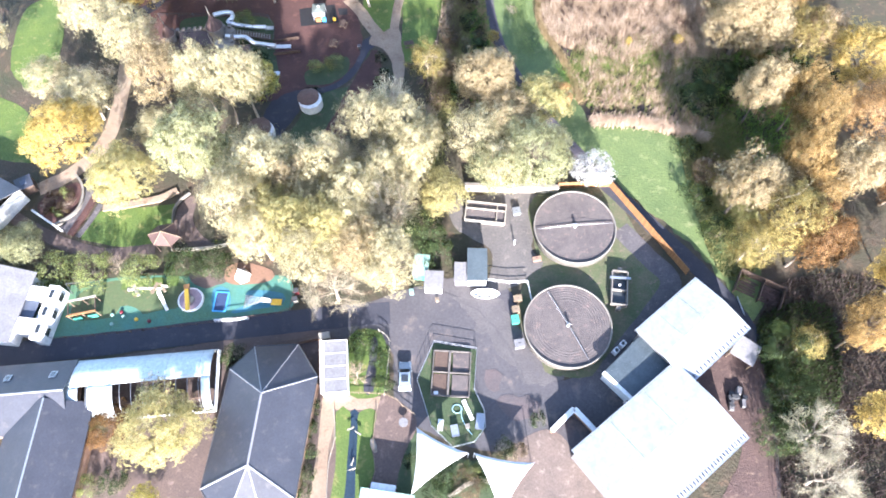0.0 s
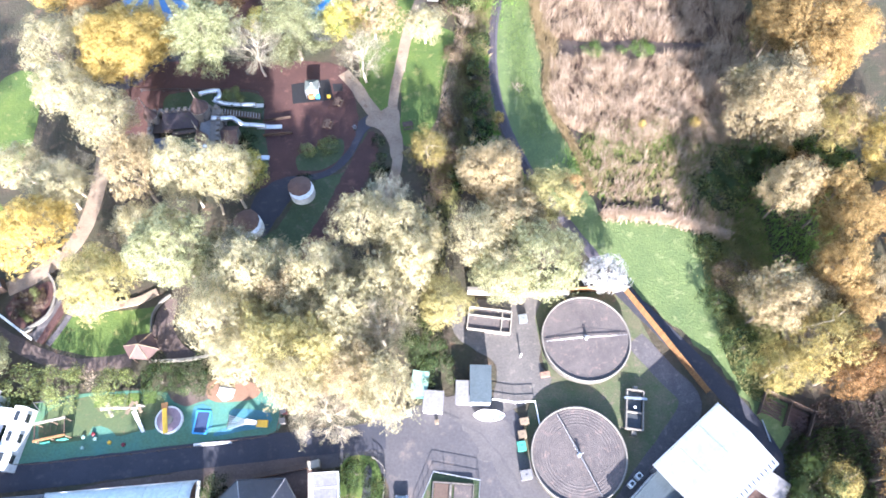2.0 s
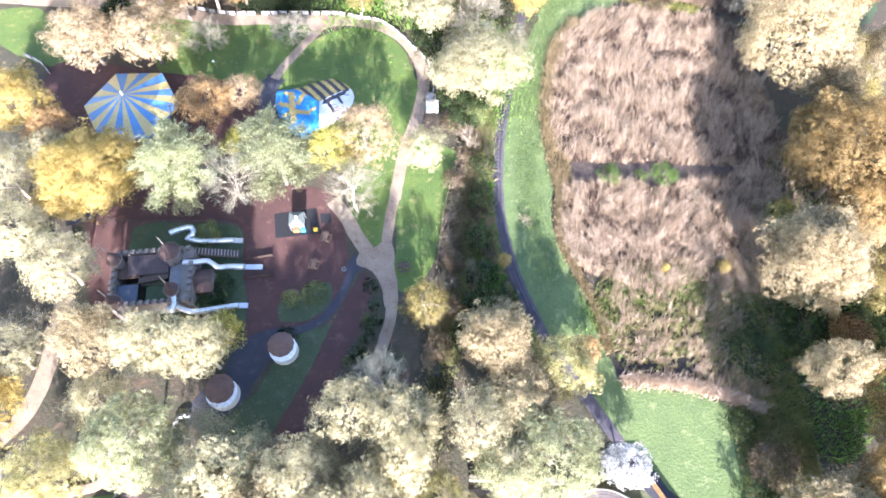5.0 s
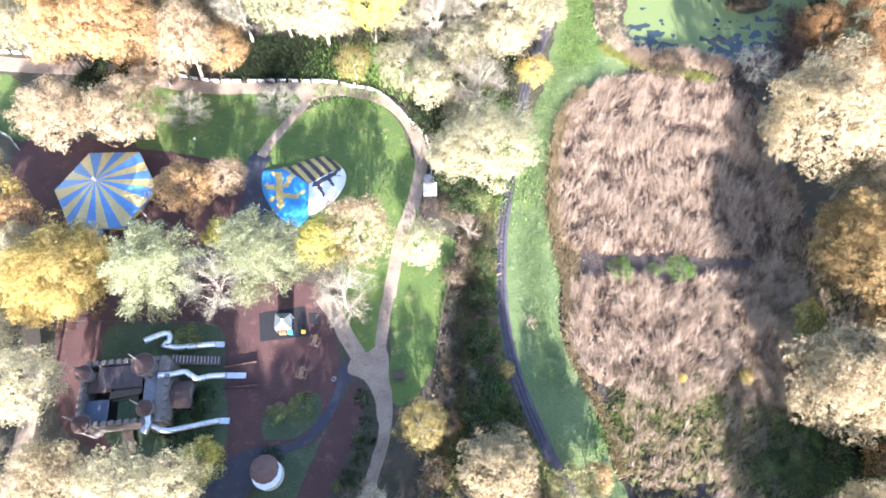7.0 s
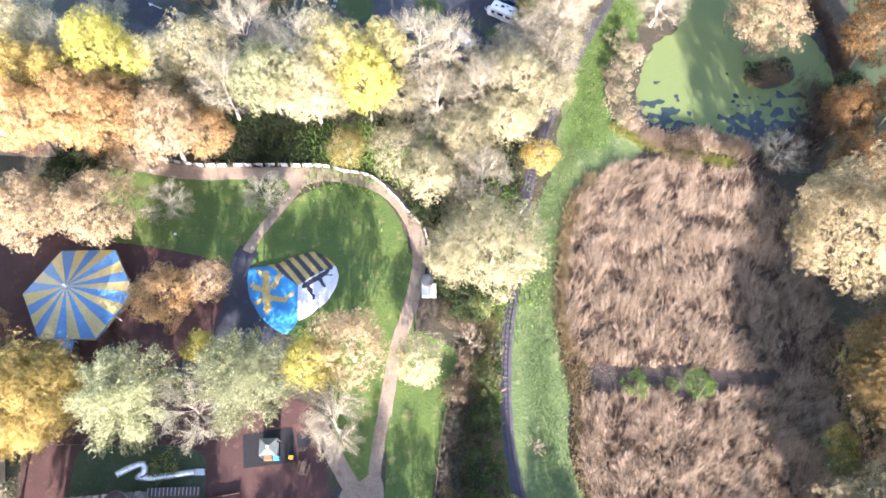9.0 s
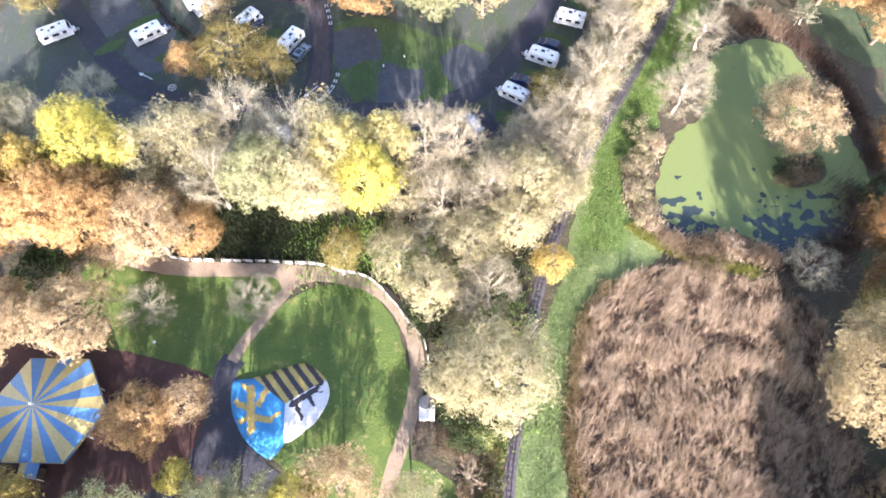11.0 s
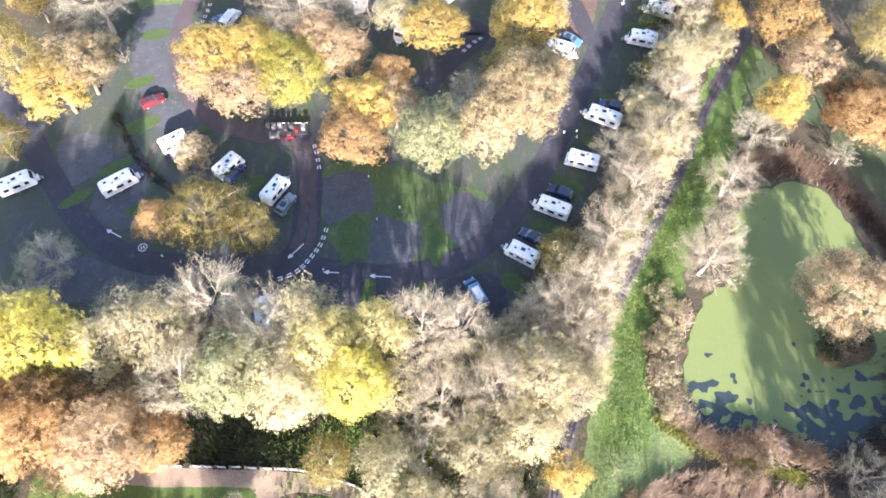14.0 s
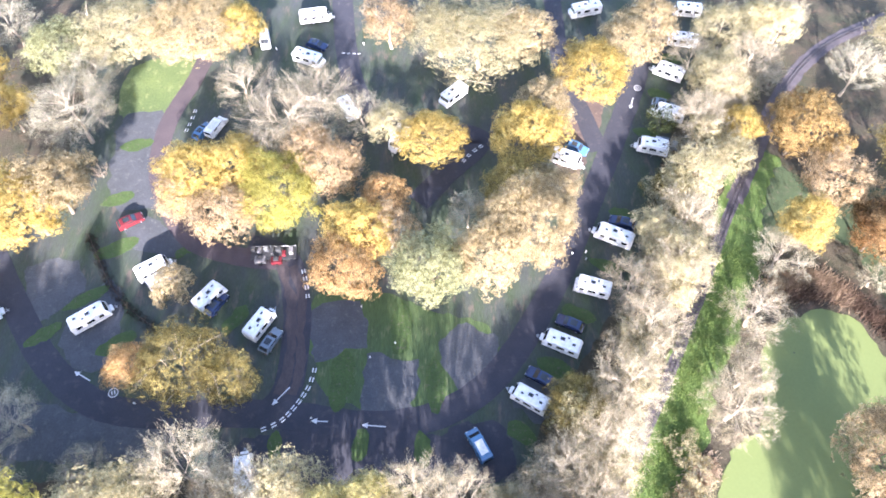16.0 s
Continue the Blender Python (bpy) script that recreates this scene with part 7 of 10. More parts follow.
bmesh.ops.create_icosphere(bm, subdivisions=3, radius=0.75)
for v in bm.verts:
    v.co *= 1 + 0.28 * noise.noise(v.co * 1.7)
    v.co = Vector((v.co.x * 0.6, v.co.y * 1.35, max(-0.02, v.co.z * 0.6)))
part("stone", bm, KERB, ob)
ob = thing("garden_table", "round grey table on the terrace", "table", -6.2, 18.2, 0.04)
part("tabletop", lathe([(0.62, 0.68), (0.66, 0.7), (0.66, 0.74), (0.6, 0.75)], n=24), GREY_ROOF, ob)
part("pedestal", lathe([(0.28, 0), (0.1, 0.08), (0.08, 0.68)], n=12), DARK_STEEL, ob)
ob = thing("summer_house", "garden hut with a pale green ribbed roof", "shed", -8.3, 7.0, 0.03, -9)
walls(ob, 6.6, 3.4, 2.3, WHITE, 0.12)
part("roof", slab([(-3.6, -2.0, 2.4), (3.6, -2.0, 2.4), (3.6, 1.9, 2.75), (-3.6, 1.9, 2.75)], 0.1), PALE_GREEN, ob)
for k in range(14):
    part("roof_rib", slab([(-3.5 + 0.53 * k, -1.95, 2.45), (-3.4 + 0.53 * k, -1.95, 2.45), (-3.4 + 0.53 * k, 1.85, 2.8), (-3.5 + 0.53 * k, 1.85, 2.8)], 0.04), GREY_ROOF, ob)
part("porch_roof", slab([(-2.4, 1.93, 2.3), (0.9, 1.93, 2.3), (0.9, 2.8, 2.2), (-2.4, 2.8, 2.2)], 0.08), WHITE, ob)
for px in (-2.3, 0.8):
    part("post", box(0.1, 0.1, 2.15, px, 2.7), WHITE, ob)
ribbon("trim_bed_edge", [(0.0, 8.2), (2.0, 9.6), (4.4, 10.4), (6.0, 9.9)], 0.5, 0.4, RENDER, "curved pale stone bed edging", "edging", 0.12)

# open timber bay beside the fence path
x, y = (48.0, 37.3)
ob = thing("timber_bay", "dark timber storage bay with stacked red-brown boards", "timber store", x, y, 0.03, -28)
part("back_wall", box(7.0, 0.15, 1.5, 0, 1.9), DARK_WOOD, ob)
for px in (-3.45, 0.2, 3.45):
    part("side_wall", box(0.12, 3.6, 1.3, px, 0), DARK_WOOD, ob)
for k in range(9):
    part("board", box(rng.uniform(2.4, 3.2), 0.24, 0.07, 1.8 + rng.uniform(-0.15, 0.15), -1.1 + 0.3 * k, 0.02 + 0.08 * (k % 3), rng.uniform(-4, 4)), COPPER, ob)
for k in range(6):
    part("board", box(rng.uniform(2.2, 3.0), 0.3, 0.08, -1.7 + rng.uniform(-0.2, 0.2), -1.0 + 0.42 * k, 0.02 + 0.09 * (k % 2), rng.uniform(-6, 6)), DARK_WOOD, ob)
part("long_pole", tube([(-2.6, -2.2, 0.15), (-0.8, -4.6, 0.15)], 0.1, 8), STEEL, ob)

# ---------------------------------------------------------------- playground by the lane
def low_fence(name, pts, height, label, material=DARK_STEEL, gap=1.1):
    line = smooth_line(pts, False, gap)
    o = line[0]
    ob = thing(name, label, "fence", o.x, o.y)
    for i, p in enumerate(line):
        p = p - o
        part("post", box(0.08, 0.08, height, p.x, p.y), material, ob)
        if i:
            a = line[i - 1] - o
            d = p - a
            for z in (height * 0.45, height * 0.9):
                part("fence_rail", box(d.length, 0.04, 0.08, (a.x + p.x) / 2, (a.y + p.y) / 2, z, math.degrees(math.atan2(d.y, d.x))), material, ob)
    return ob


low_fence("playground_fence", [(-62.8, 31.3), (-54.5, 31.7), (-41.9, 32.9), (-30.0, 34.3), (-23.7, 35.6), (-23.9, 39.6)], 1.1, "dark timber rail fence round the playground", DARK_WOOD, 1.8)
ob = thing("kerb_wall", "low white wall along the lane", "wall", *(-35.1, 33.9), 0, 4)
part("wall_body", box(5.2, 0.32, 0.6, 2.6), WHITE, ob)
ob = thing("kerb_wall", "low pale brick wall beside the lane", "wall", *(-26.9, 29.4), 0, 11)
part("wall_body", box(9.0, 0.5, 0.9, 4.4), BRICK, ob)
part("coping", box(9.1, 0.62, 0.08, 4.4, 0, 0.902), DARK_WOOD, ob)
part("end_block", box(1.6, 1.0, 1.0, 8.9, 0), RENDER, ob)

x, y = (-54.8, 35.9)
ob = thing("play_climber", "timber climbing frame with ropes and green panels", "play frame", x, y, 0.05, 12)
for px, py in ((-2, -1.2), (2, -1.2), (-2, 1.2), (2, 1.2), (0, -1.2), (0, 1.2)):
    part("post", tube([(px, py, 0), (px, py, 2.2)], 0.09, 8), WOOD, ob)
for py in (-1.2, 1.2):
    part("beam", box(4.3, 0.28, 0.16, 0, py, 2.1), RENDER if py > 0 else FENCE_WOOD, ob)
for px in (-2, 2):
    part("end_beam", box(0.14, 2.5, 0.14, px, 0, 2.0), DARK_WOOD, ob)
for px in (-1.0, 1.2):
    part("panel", box(1.3, 0.08, 1.0, px, -1.45, 0.4), GREEN_PAINT, ob)
for i in range(5):
    part("rope", tube([(-1.6 + 0.8 * i, -1.2, 2.0), (-1.4 + 0.75 * i, 1.2, 1.9)], 0.03, 5), DARK_WOOD, ob)
ob = thing("swing", "dark steel swing frame", "swing", *(-55.6, 39.8), 0.05, 5)
part("top_bar", tube([(-2.4, 0, 2.2), (2.4, 0, 2.2)], 0.07, 8), DARK_STEEL, ob)
for px in (-2.4, 2.4):
    for s in (-0.8, 0.8):
        part("leg", tube([(px, 0, 2.2), (px, s, 0)], 0.06, 8), DARK_STEEL, ob)
for px in (-1.2, 0.6):
    part("chain", tube([(px, 0, 2.2), (px, 0, 0.6)], 0.025, 5), DARK_STEEL, ob)
    part("chain", tube([(px + 0.5, 0, 2.2), (px + 0.5, 0, 0.6)], 0.025, 5), DARK_STEEL, ob)
    part("seat", box(0.6, 0.25, 0.06, px + 0.25, 0, 0.55), RUBBER, ob)
ob = thing("play_aeroplane", "pale timber play aeroplane with long slide", "play frame", *(-45.5, 38.5), 0.05, 0)
part("fuselage", tube([(-3.2, 0.4, 1.2), (-1.0, 0.5, 1.5), (1.4, 0.4, 1.4), (2.6, 0.6, 1.2)], 0.34, 10, 0.5), RENDER, ob, "", True)
part("wing", box(0.5, 2.2, 0.14, -1.8, 0.1, 1.5, 30), RENDER, ob)
part("wing", box(0.4, 1.8, 0.12, 2.2, 0.5, 1.5, 35), WOOD, ob)
part("wing", box(0.5, 1.9, 0.14, 1.0, 0.4, 1.5, -20), WOOD, ob)
part("slide_chute", slab([(1.3, -0.2, 1.4), (1.8, 0.1, 1.4), (3.1, -2.6, 0.25), (2.7, -2.8, 0.25)], 0.15), WHITE, ob, "white slide chute")
part("tail_fin", box(0.9, 0.12, 0.9, 2.6, 0.6, 1.3), RENDER, ob)
for px, py in ((-2.4, 0.4), (0, 0.4), (1.8, 0.4), (1.6, -0.1)):
    part("leg", tube([(px, py, 0), (px, py, 1.3)], 0.08, 6), WOOD, ob)
ob = thing("roundabout", "round play roundabout with a white rim and orange bar", "roundabout", *(-39.2, 37.4), 0.05)
part("deck", lathe([(1.75, 0.2), (1.75, 0.35)], n=32), mat("mauve_deck", (0.30, 0.22, 0.24), (0.22, 0.16, 0.18), 0.6, fine=0.1, bump=0.2), ob)
part("rim", lathe([(1.72, 0.0), (1.95, 0.0), (1.95, 0.42), (1.72, 0.42)], n=32, caps=False), WHITE, ob)
part("hub", lathe([(0.6, 0.36), (0.6, 0.6), (0.3, 0.7)], n=20), RENDER, ob)
part("bar", box(0.65, 4.0, 0.12, -0.35, 0.0, 0.9, 12), YELLOW, ob, "orange-yellow curved bar")
part("bar_end", box(0.9, 0.8, 0.14, -0.7, 1.9, 0.9, 12), FENCE_WOOD, ob)
ob = thing("trampoline", "dark blue rectangular sunken trampoline", "trampoline", *(-34.6, 37.1), 0.06, -4)
part("mat", box(1.7, 2.9, 0.06), mat("navy_mat", (0.025, 0.045, 0.10), (0.02, 0.035, 0.08), 0.5, fine=0.05, bump=0.3), ob)
for sx, sy, px, py in ((2.1, 0.2, 0, -1.56), (2.1, 0.2, 0, 1.56), (0.2, 2.9, -0.96, 0), (0.2, 2.9, 0.96, 0)):
    part("pad", box(sx, sy, 0.1, px, py), BLUE, ob)
ob = thing("climbing_net", "grey rope net ramp with a yellow slide end", "play frame", *(-29.0, 36.9), 0.05, -3)
for i in range(7):
    part("rope", tube([(-1.9, -1.0 + 0.33 * i, 0.2), (1.0, -0.35 + 0.1 * i, 1.4)], 0.045, 5), STEEL, ob)
for i in range(6):
    part("cross_rope", tube([(-1.8 + 0.5 * i, -1.0 + 0.1 * i, 0.25 + 0.2 * i), (-1.8 + 0.5 * i, 1.0 - 0.1 * i, 0.25 + 0.2 * i)], 0.045, 5), DARK_STEEL, ob)
part("chute", slab([(1.0, -0.35, 1.45), (1.0, 0.35, 1.45), (2.4, 0.3, 0.8), (2.4, -0.3, 0.8)][::-1], 0.1), WHITE, ob)
part("chute_end", box(1.6, 1.0, 0.25, 3.1, 0, 0.3, bevel=0.06), YELLOW, ob)
for px in (1.0, 2.4):
    part("leg", tube([(px, 0, 0), (px, 0, 1.2 - 0.4 * (px > 2))], 0.06, 6), STEEL, ob)
ob = thing("play_tent", "cream pointed play tent with a dark flap", "play tent", *(-31.7, 41.3), 0.05, 20)
part("canvas", lathe([(1.3, 0), (1.25, 0.3), (0.08, 2.8)], n=6), SAIL, ob)
part("flap", box(0.8, 0.1, 1.8, 0.4, 1.0, 0.2, 40, tiltx=20), DARK_WOOD, ob)
for p, m, lab in (((-49.6, 35.6), RED, "red play stepping stone"), ((-50.9, 35.2), PALE_GREEN, "pale green play stepping stone"), ((-47.1, 34.4), YELLOW, "yellow play stepping stone"), ((-45.1, 34.1), RED, "red play stepping stone"), ((-50.7, 33.7), PALE_GREEN, "pale green play stepping stone"), ((-49.2, 34.9), PALE_GREEN, "pale green play stepping stone")):
    ob = thing("stepping_stone", lab + " on the rubber", "play stone", *p, 0.05, 0, "stepping stones")
    part("cap", lathe([(0.28, 0), (0.28, 0.22), (0.2, 0.3)], n=12), m, ob)
for p, m in (((-23.0, 38.4), RED), ((-23.0, 37.0), RENDER)):
    ob = thing("waste_bin", "small bin by the playground gate", "bin", *p, 0, 10)
    part("body", box(0.7, 0.7, 1.0, bevel=0.05), m, ob)
    part("lid", box(0.78, 0.78, 0.1, 0, 0, 1.002), DARK_STEEL, ob)

# curved terraces and pavilion by the lawn
for pts, w, h, m, lab in (([(-62.2, 60.4), (-60.6, 58.5), (-59.9, 55.9), (-60.5, 53.1), (-63.4, 50.7)], 0.35, 0.8, KERB, "curved stone terrace wall"), ([(-60.6, 60.0), (-59.4, 57.6), (-59.2, 55.4), (-59.9, 52.6), (-61.9, 49.8)], 1.7, 0.3, GREY_PAVING, "grey stepped terrace walk"),
                        ([(-58.1, 56.3), (-58.9, 53.5), (-60.6, 49.0)], 0.95, 0.45, BARK_RED, "raised red-brown planting strip"), ([(-56.9, 54.8), (-57.9, 51.9), (-59.4, 48.7)], 0.85, 0.16, GREY_PAVING, "lower grey step beside the lawn"), ([(-56.3, 54.0), (-53.1, 54.4), (-50.3, 55.0), (-47.2, 55.7), (-44.5, 57.2)], 1.2, 0.35, SAND_PATH, "sandy bank edging the lawn"),
                        ([(-42.3, 56.6), (-43.7, 55.2), (-44.5, 53.3), (-44.2, 50.4)], 0.22, 0.6, KERB, "low stone edging beside the lawn"), ([(-43.6, 46.0), (-36.8, 46.4), (-30.7, 48.2)], 0.35, 0.6, RENDER, "low pale wall below the pavilion")):
    ribbon("terrace_trim", pts, w, h, m, lab, "terrace", 0.03)
patch("pavement_pavilion", [(-44.0, 53.2), (-42.4, 56.0), (-41.2, 55.6), (-41.0, 51.3), (-39.2, 48.6), (-36.9, 46.8), (-42.6, 46.3), (-44.0, 46.6)], 0.05, PAVING, "brown paving beside the pavilion", "pavement", rough=0.1)
patch("bed_planting", [(-66.6, 56.8), (-61.9, 59.2), (-60.9, 57.5), (-61.1, 53.9), (-63.5, 51.4), (-67.0, 53.6)], 0.05, BARK_RED, "dark planting bed with dry stems", "bed")
for k in range(26):
    a, r = k * 2.4, 0.5 + 0.42 * k ** 0.5
    tree(("brownbush", "pinkbush", "brownbush", "goldbush")[k % 4], -63.7 + r * math.cos(a), 55.2 + r * math.sin(a), 0.42 + 0.09 * (k % 3), 0.8 + 0.2 * (k % 3))
for k, (x, y) in enumerate(((-49.5, 40.2), (-47.3, 40.4), (-44.9, 40.5), (-42.6, 40.7))):
    patch("bed_plot", [(x - 0.95, y - 0.9), (x + 0.95, y - 0.8), (x + 0.85, y + 0.9), (x - 1.0, y + 0.85)], 0.05, GRASS, "small grass plot between timber edges", "grass", rough=0.08, smooth=False)
ring = [(-46.9, 47.7), (-45.5, 49.3), (-43.1, 49.7), (-41.6, 47.2), (-42.9, 45.6), (-45.6, 45.8)]
cx, cy = -44.2, 47.5
ob = thing("pavilion", "six-sided pavilion with a brown shingled roof", "pavilion", cx, cy)
eaves = [(px - cx, py - cy, 2.5) for px, py in ring]
for p, q in zip(eaves, eaves[1:] + eaves[:1]):
    part("roof_slope", slab((q, p, (0, 0, 3.9)), 0.12), COPPER, ob)
    part("hip_cap", tube([p, (0, 0, 3.93)], 0.06, 6), WOOD, ob)
    part("post", box(0.16, 0.16, 2.45, p[0] * 0.88, p[1] * 0.88), DARK_WOOD, ob)
ob = thing("white_cottage", "white building corner with slate roof by the terraces", "building", *(-73.4, 54.7), 0, -30)
walls(ob, 6.5, 6.5, 3.4, WHITE)
gable(ob, 6.6, 6.6, 3.4, 1.6, GREY_ROOF, 0.2)
ob = thing("white_handrail", "long white beam beside the terraces", "rail", *(-67.4, 53.3), 0, -33.7)
part("beam", box(7.0, 0.3, 0.3, 3.5, 0, 0.9), WHITE, ob)
for q in (0.6, 3.5, 6.5):
    part("post", box(0.14, 0.14, 1.0, q), DARK_WOOD, ob)
ob = thing("garden_kiosk", "dark hut with a pale rooflight near terraces", "kiosk", *(-69.5, 58.0), 0, 30)
walls(ob, 2.4, 2.2, 2.0, DARK_WOOD, 0.1)
part("roof", box(2.7, 2.5, 0.12, 0, 0, 2.01), SLATE, ob)
part("rooflight", box(1.0, 1.0, 0.08, 0, 0, 2.131), BLUE_TARP, ob)


# ---------------------------------------------------------------- play castle
def turret(parent_group, x, y, r, h, roof_h, label):
    ob = thing("castle_turret", label, "turret", x, y, 0, 0, "castle turrets")
    part("shaft", lathe([(r, 0), (r, h - 0.5), (r + 0.18, h - 0.3), (r + 0.18, h)], n=16), CASTLE_STONE, ob)
    cone = part("cone_roof", lathe([(r + 0.12, h + 0.001), (r * 0.62, h + roof_h * 0.4), (r * 0.25, h + roof_h * 0.78), (0.04, h + roof_h)], n=12), COPPER, ob, "brown shingled cone roof")
    part("spire", tube([(0, 0, h + roof_h - 0.3), (-0.1, 0.05, h + roof_h + 2.0)], 0.13, 6, 0.35), RENDER, ob)
    for k in range(4):
        a = k * math.pi / 2 + 0.4
        part("slit", box(0.2, 0.12, 0.7, (r + 0.0) * math.cos(a), (r + 0.0) * math.sin(a), h * 0.62, math.degrees(a) + 90), DARK_STEEL, ob)
    return ob


MOSSY = mat("mossy_boards", (0.06, 0.062, 0.03), (0.04, 0.036, 0.024), 0.8, rough=0.85, fine=0.12, bump=0.4)


def castle():
    a, b, c = (-49.1, 80.5), (-37.7, 81.5), (-39.6, 89.9)
    x, y, L, W, turn = corners3(a, b, c)
    ob = thing("play_castle", "stone play castle with battlements, decks and a courtyard", "castle", x, y, 0, turn)
    H = 3.8
    for sx, sy, px, py in ((L, 0.6, 0, -W / 2), (L, 0.6, 0, W / 2), (0.6, W - 0.61, -L / 2, 0), (1.6, W - 0.61, L / 2 - 0.5, 0)):
        part("castle_wall", box(sx, sy, H, px, py), CASTLE_STONE, ob)
    part("hall_roof", slab([(-L * 0.33, 0.6, H - 0.3), (L * 0.2, 0.6, H - 0.3), (L * 0.2, W * 0.42, H + 0.3), (-L * 0.33, W * 0.42, H + 0.3)], 0.15), mat("dark_felt_roof", (0.062, 0.045, 0.047), (0.04, 0.032, 0.034), 1.6, rough=0.8, fine=0.2, bump=0.2, third=(0.05, 0.052, 0.03)), ob, "dark brown felted roof")
    part("hall_roof", slab([(-L * 0.18, -0.9, H - 0.2), (L * 0.2, -0.4, H - 0.2), (L * 0.2, 0.55, H - 0.5), (-L * 0.18, 0.2, H - 0.5)], 0.12), DARK_WOOD, ob, "dark felt roof")
    part("deck", box(L * 0.28, W * 0.34, 0.2, -L * 0.33, -W * 0.26, H - 0.9), BLUE_TARP, ob, "blue-grey deck")
    part("deck", box(L * 0.30, W * 0.30, 0.2, L * 0.06, -W * 0.28, H - 1.2), DARK_GRASS, ob, "green deck")
    part("deck", box(L * 0.30, W * 0.34, 0.2, -L * 0.33, W * 0.2, H - 0.7), DARK_WOOD, ob, "dark felted deck")
    part("deck", box(L * 0.30, W * 0.22, 0.2, L * 0.0, -W * 0.02, H - 0.95), MOSSY, ob, "mossy timber deck")
    part("deck", box(L * 0.16, W * 0.75, 0.2, L * 0.30, -W * 0.05, H - 0.6), GREY_ROOF, ob, "grey plank deck")
    part("courtyard", box(L - 1.2, W - 0.7, 0.3, -0.3, 0), MUD, ob)
    n = int(L / 1.0)
    for i in range(n):
        for py in (-W / 2, W / 2):
            part("merlon", box(0.55, 0.62, 0.5, -L / 2 + (i + 0.5) * L / n, py, H + 0.002), CASTLE_STONE, ob)
    n = int(W / 1.0)
    for i in range(1, n - 1):
        for px in (-L / 2, L / 2 + 0.1):
            part("merlon", box(0.62, 0.55, 0.5, px, -W / 2 + (i + 0.5) * W / n, H + 0.002), CASTLE_STONE, ob)
    return ob


castle()
turret(None, *(-41.1, 88.6), 1.45, 5.6, 2.6, "large castle turret with a pale brown cone roof")
turret(None, *(-40.0, 82.7), 1.0, 5.0, 2.6, "slim castle turret with a brown cone roof")
turret(None, *(-49.4, 87.5), 1.0, 5.0, 2.6, "slim castle turret with a brown cone roof")
turret(None, *(-48.1, 80.6), 1.1, 5.0, 2.6, "slim castle turret with a brown cone roof")


def tube_slide(pts, label, r=0.42, end=None):
    line = smooth_line(pts, False, 0.6)
    o = Vector((line[-1].x, line[-1].y, 0))
    ob = thing("tube_slide", label, "slide", o.x, o.y, 0, 0, "tube slides")
    part("tube", tube([p - o for p in line], r, 12), SLIDE, ob, "pale metal tube", True)
    for i in range(2, len(line) - 1, 4):
        d = (line[i + 1] - line[i - 1]).normalized()
        part("joint_ring", tube([line[i] - o - d * 0.05, line[i] - o + d * 0.05], r + 0.06, 12), STEEL, ob)
    for i in range(3, len(line) - 2, 6):
        p = line[i] - o
        if p.z > 0.9:
            part("support", tube([(p.x, p.y, 0), (p.x, p.y, p.z - r)], 0.07, 6), DARK_STEEL, ob)
    part("run_out", box(1.6 if not end else end, 0.85, 0.25, 0.6, 0, 0.1, 0, 0.05), SLIDE, ob)
    return ob


tube_slide([(*(-42.0, 92.2), 4.6), (*(-40.8, 93.0), 4.3), (*(-39.2, 93.7), 3.7), (*(-39.0, 92.6), 3.3), (*(-39.9, 92.2), 3.0), (*(-38.4, 92.1), 2.2), (*(-36.0, 92.6), 1.2), (*(-33.4, 93.1), 0.5)], "silver tube slide curling out of the castle tower")
tube_slide([(*(-39.4, 87.4), 4.2), (*(-37.7, 87.7), 3.6), (*(-36.0, 88.2), 3.0), (*(-34.6, 87.4), 2.4), (*(-33.2, 88.0), 1.4), (*(-31.1, 88.4), 0.5)], "silver tube slide winding down to the bark", end=4.4)
tube_slide([(*(-39.9, 82.3), 4.4), (*(-39.5, 81.0), 4.0), (*(-39.9, 79.8), 3.5), (*(-40.4, 80.3), 3.2), (*(-39.5, 80.8), 3.0), (*(-37.7, 80.2), 2.2), (*(-35.0, 80.9), 1.3), (*(-31.2, 81.9), 0.5)], "silver tube slide bending twice beside the castle")
x, y, L, W, turn = corners3((-38.6, 89.5), (-32.2, 89.9), (-32.4, 91.2))
ob = thing("climbing_ramp", "dark timber climbing ramp with pale rungs", "ramp", x, y, 0.05, turn)
part("ramp_board", slab([(-L / 2, -W / 2, 2.4), (L / 2, -W / 2, 0.4), (L / 2, W / 2, 0.4), (-L / 2, W / 2, 2.4)], 0.2), DARK_WOOD, ob)
for i in range(14):
    s = -L / 2 + (i + 0.5) * L / 14
    part("rung", box(0.08, W * 0.8, 0.06, s, 0.1, 1.42 - 2.0 * s / L), STEEL, ob)
for px, z in ((-L / 2 + 0.2, 2.2), (L / 2 - 0.2, 0.3)):
    for py in (-W / 2 + 0.1, W / 2 - 0.1):
        part("post", box(0.12, 0.12, z, px, py), DARK_WOOD, ob)
x, y, L, W, turn = corners3((-38.9, 83.3), (-35.0, 83.5), (-35.8, 87.0))
ob = thing("gatehouse", "low castle gatehouse with a brown pitched roof", "building", x, y, 0, turn)
walls(ob, L - 0.2, W - 0.2, 2.3, CASTLE_STONE)
gable(ob, L, W, 2.4, 1.2, COPPER, 0.15)
x, y, L, W, turn = corners3((-43.3, 77.1), (-45.3, 82.6), (-43.9, 83.1))
ob = thing("boardwalk", "grey plank walkway leading to the castle", "walkway", x, y, 0.05, turn)
n = 28
plank = None
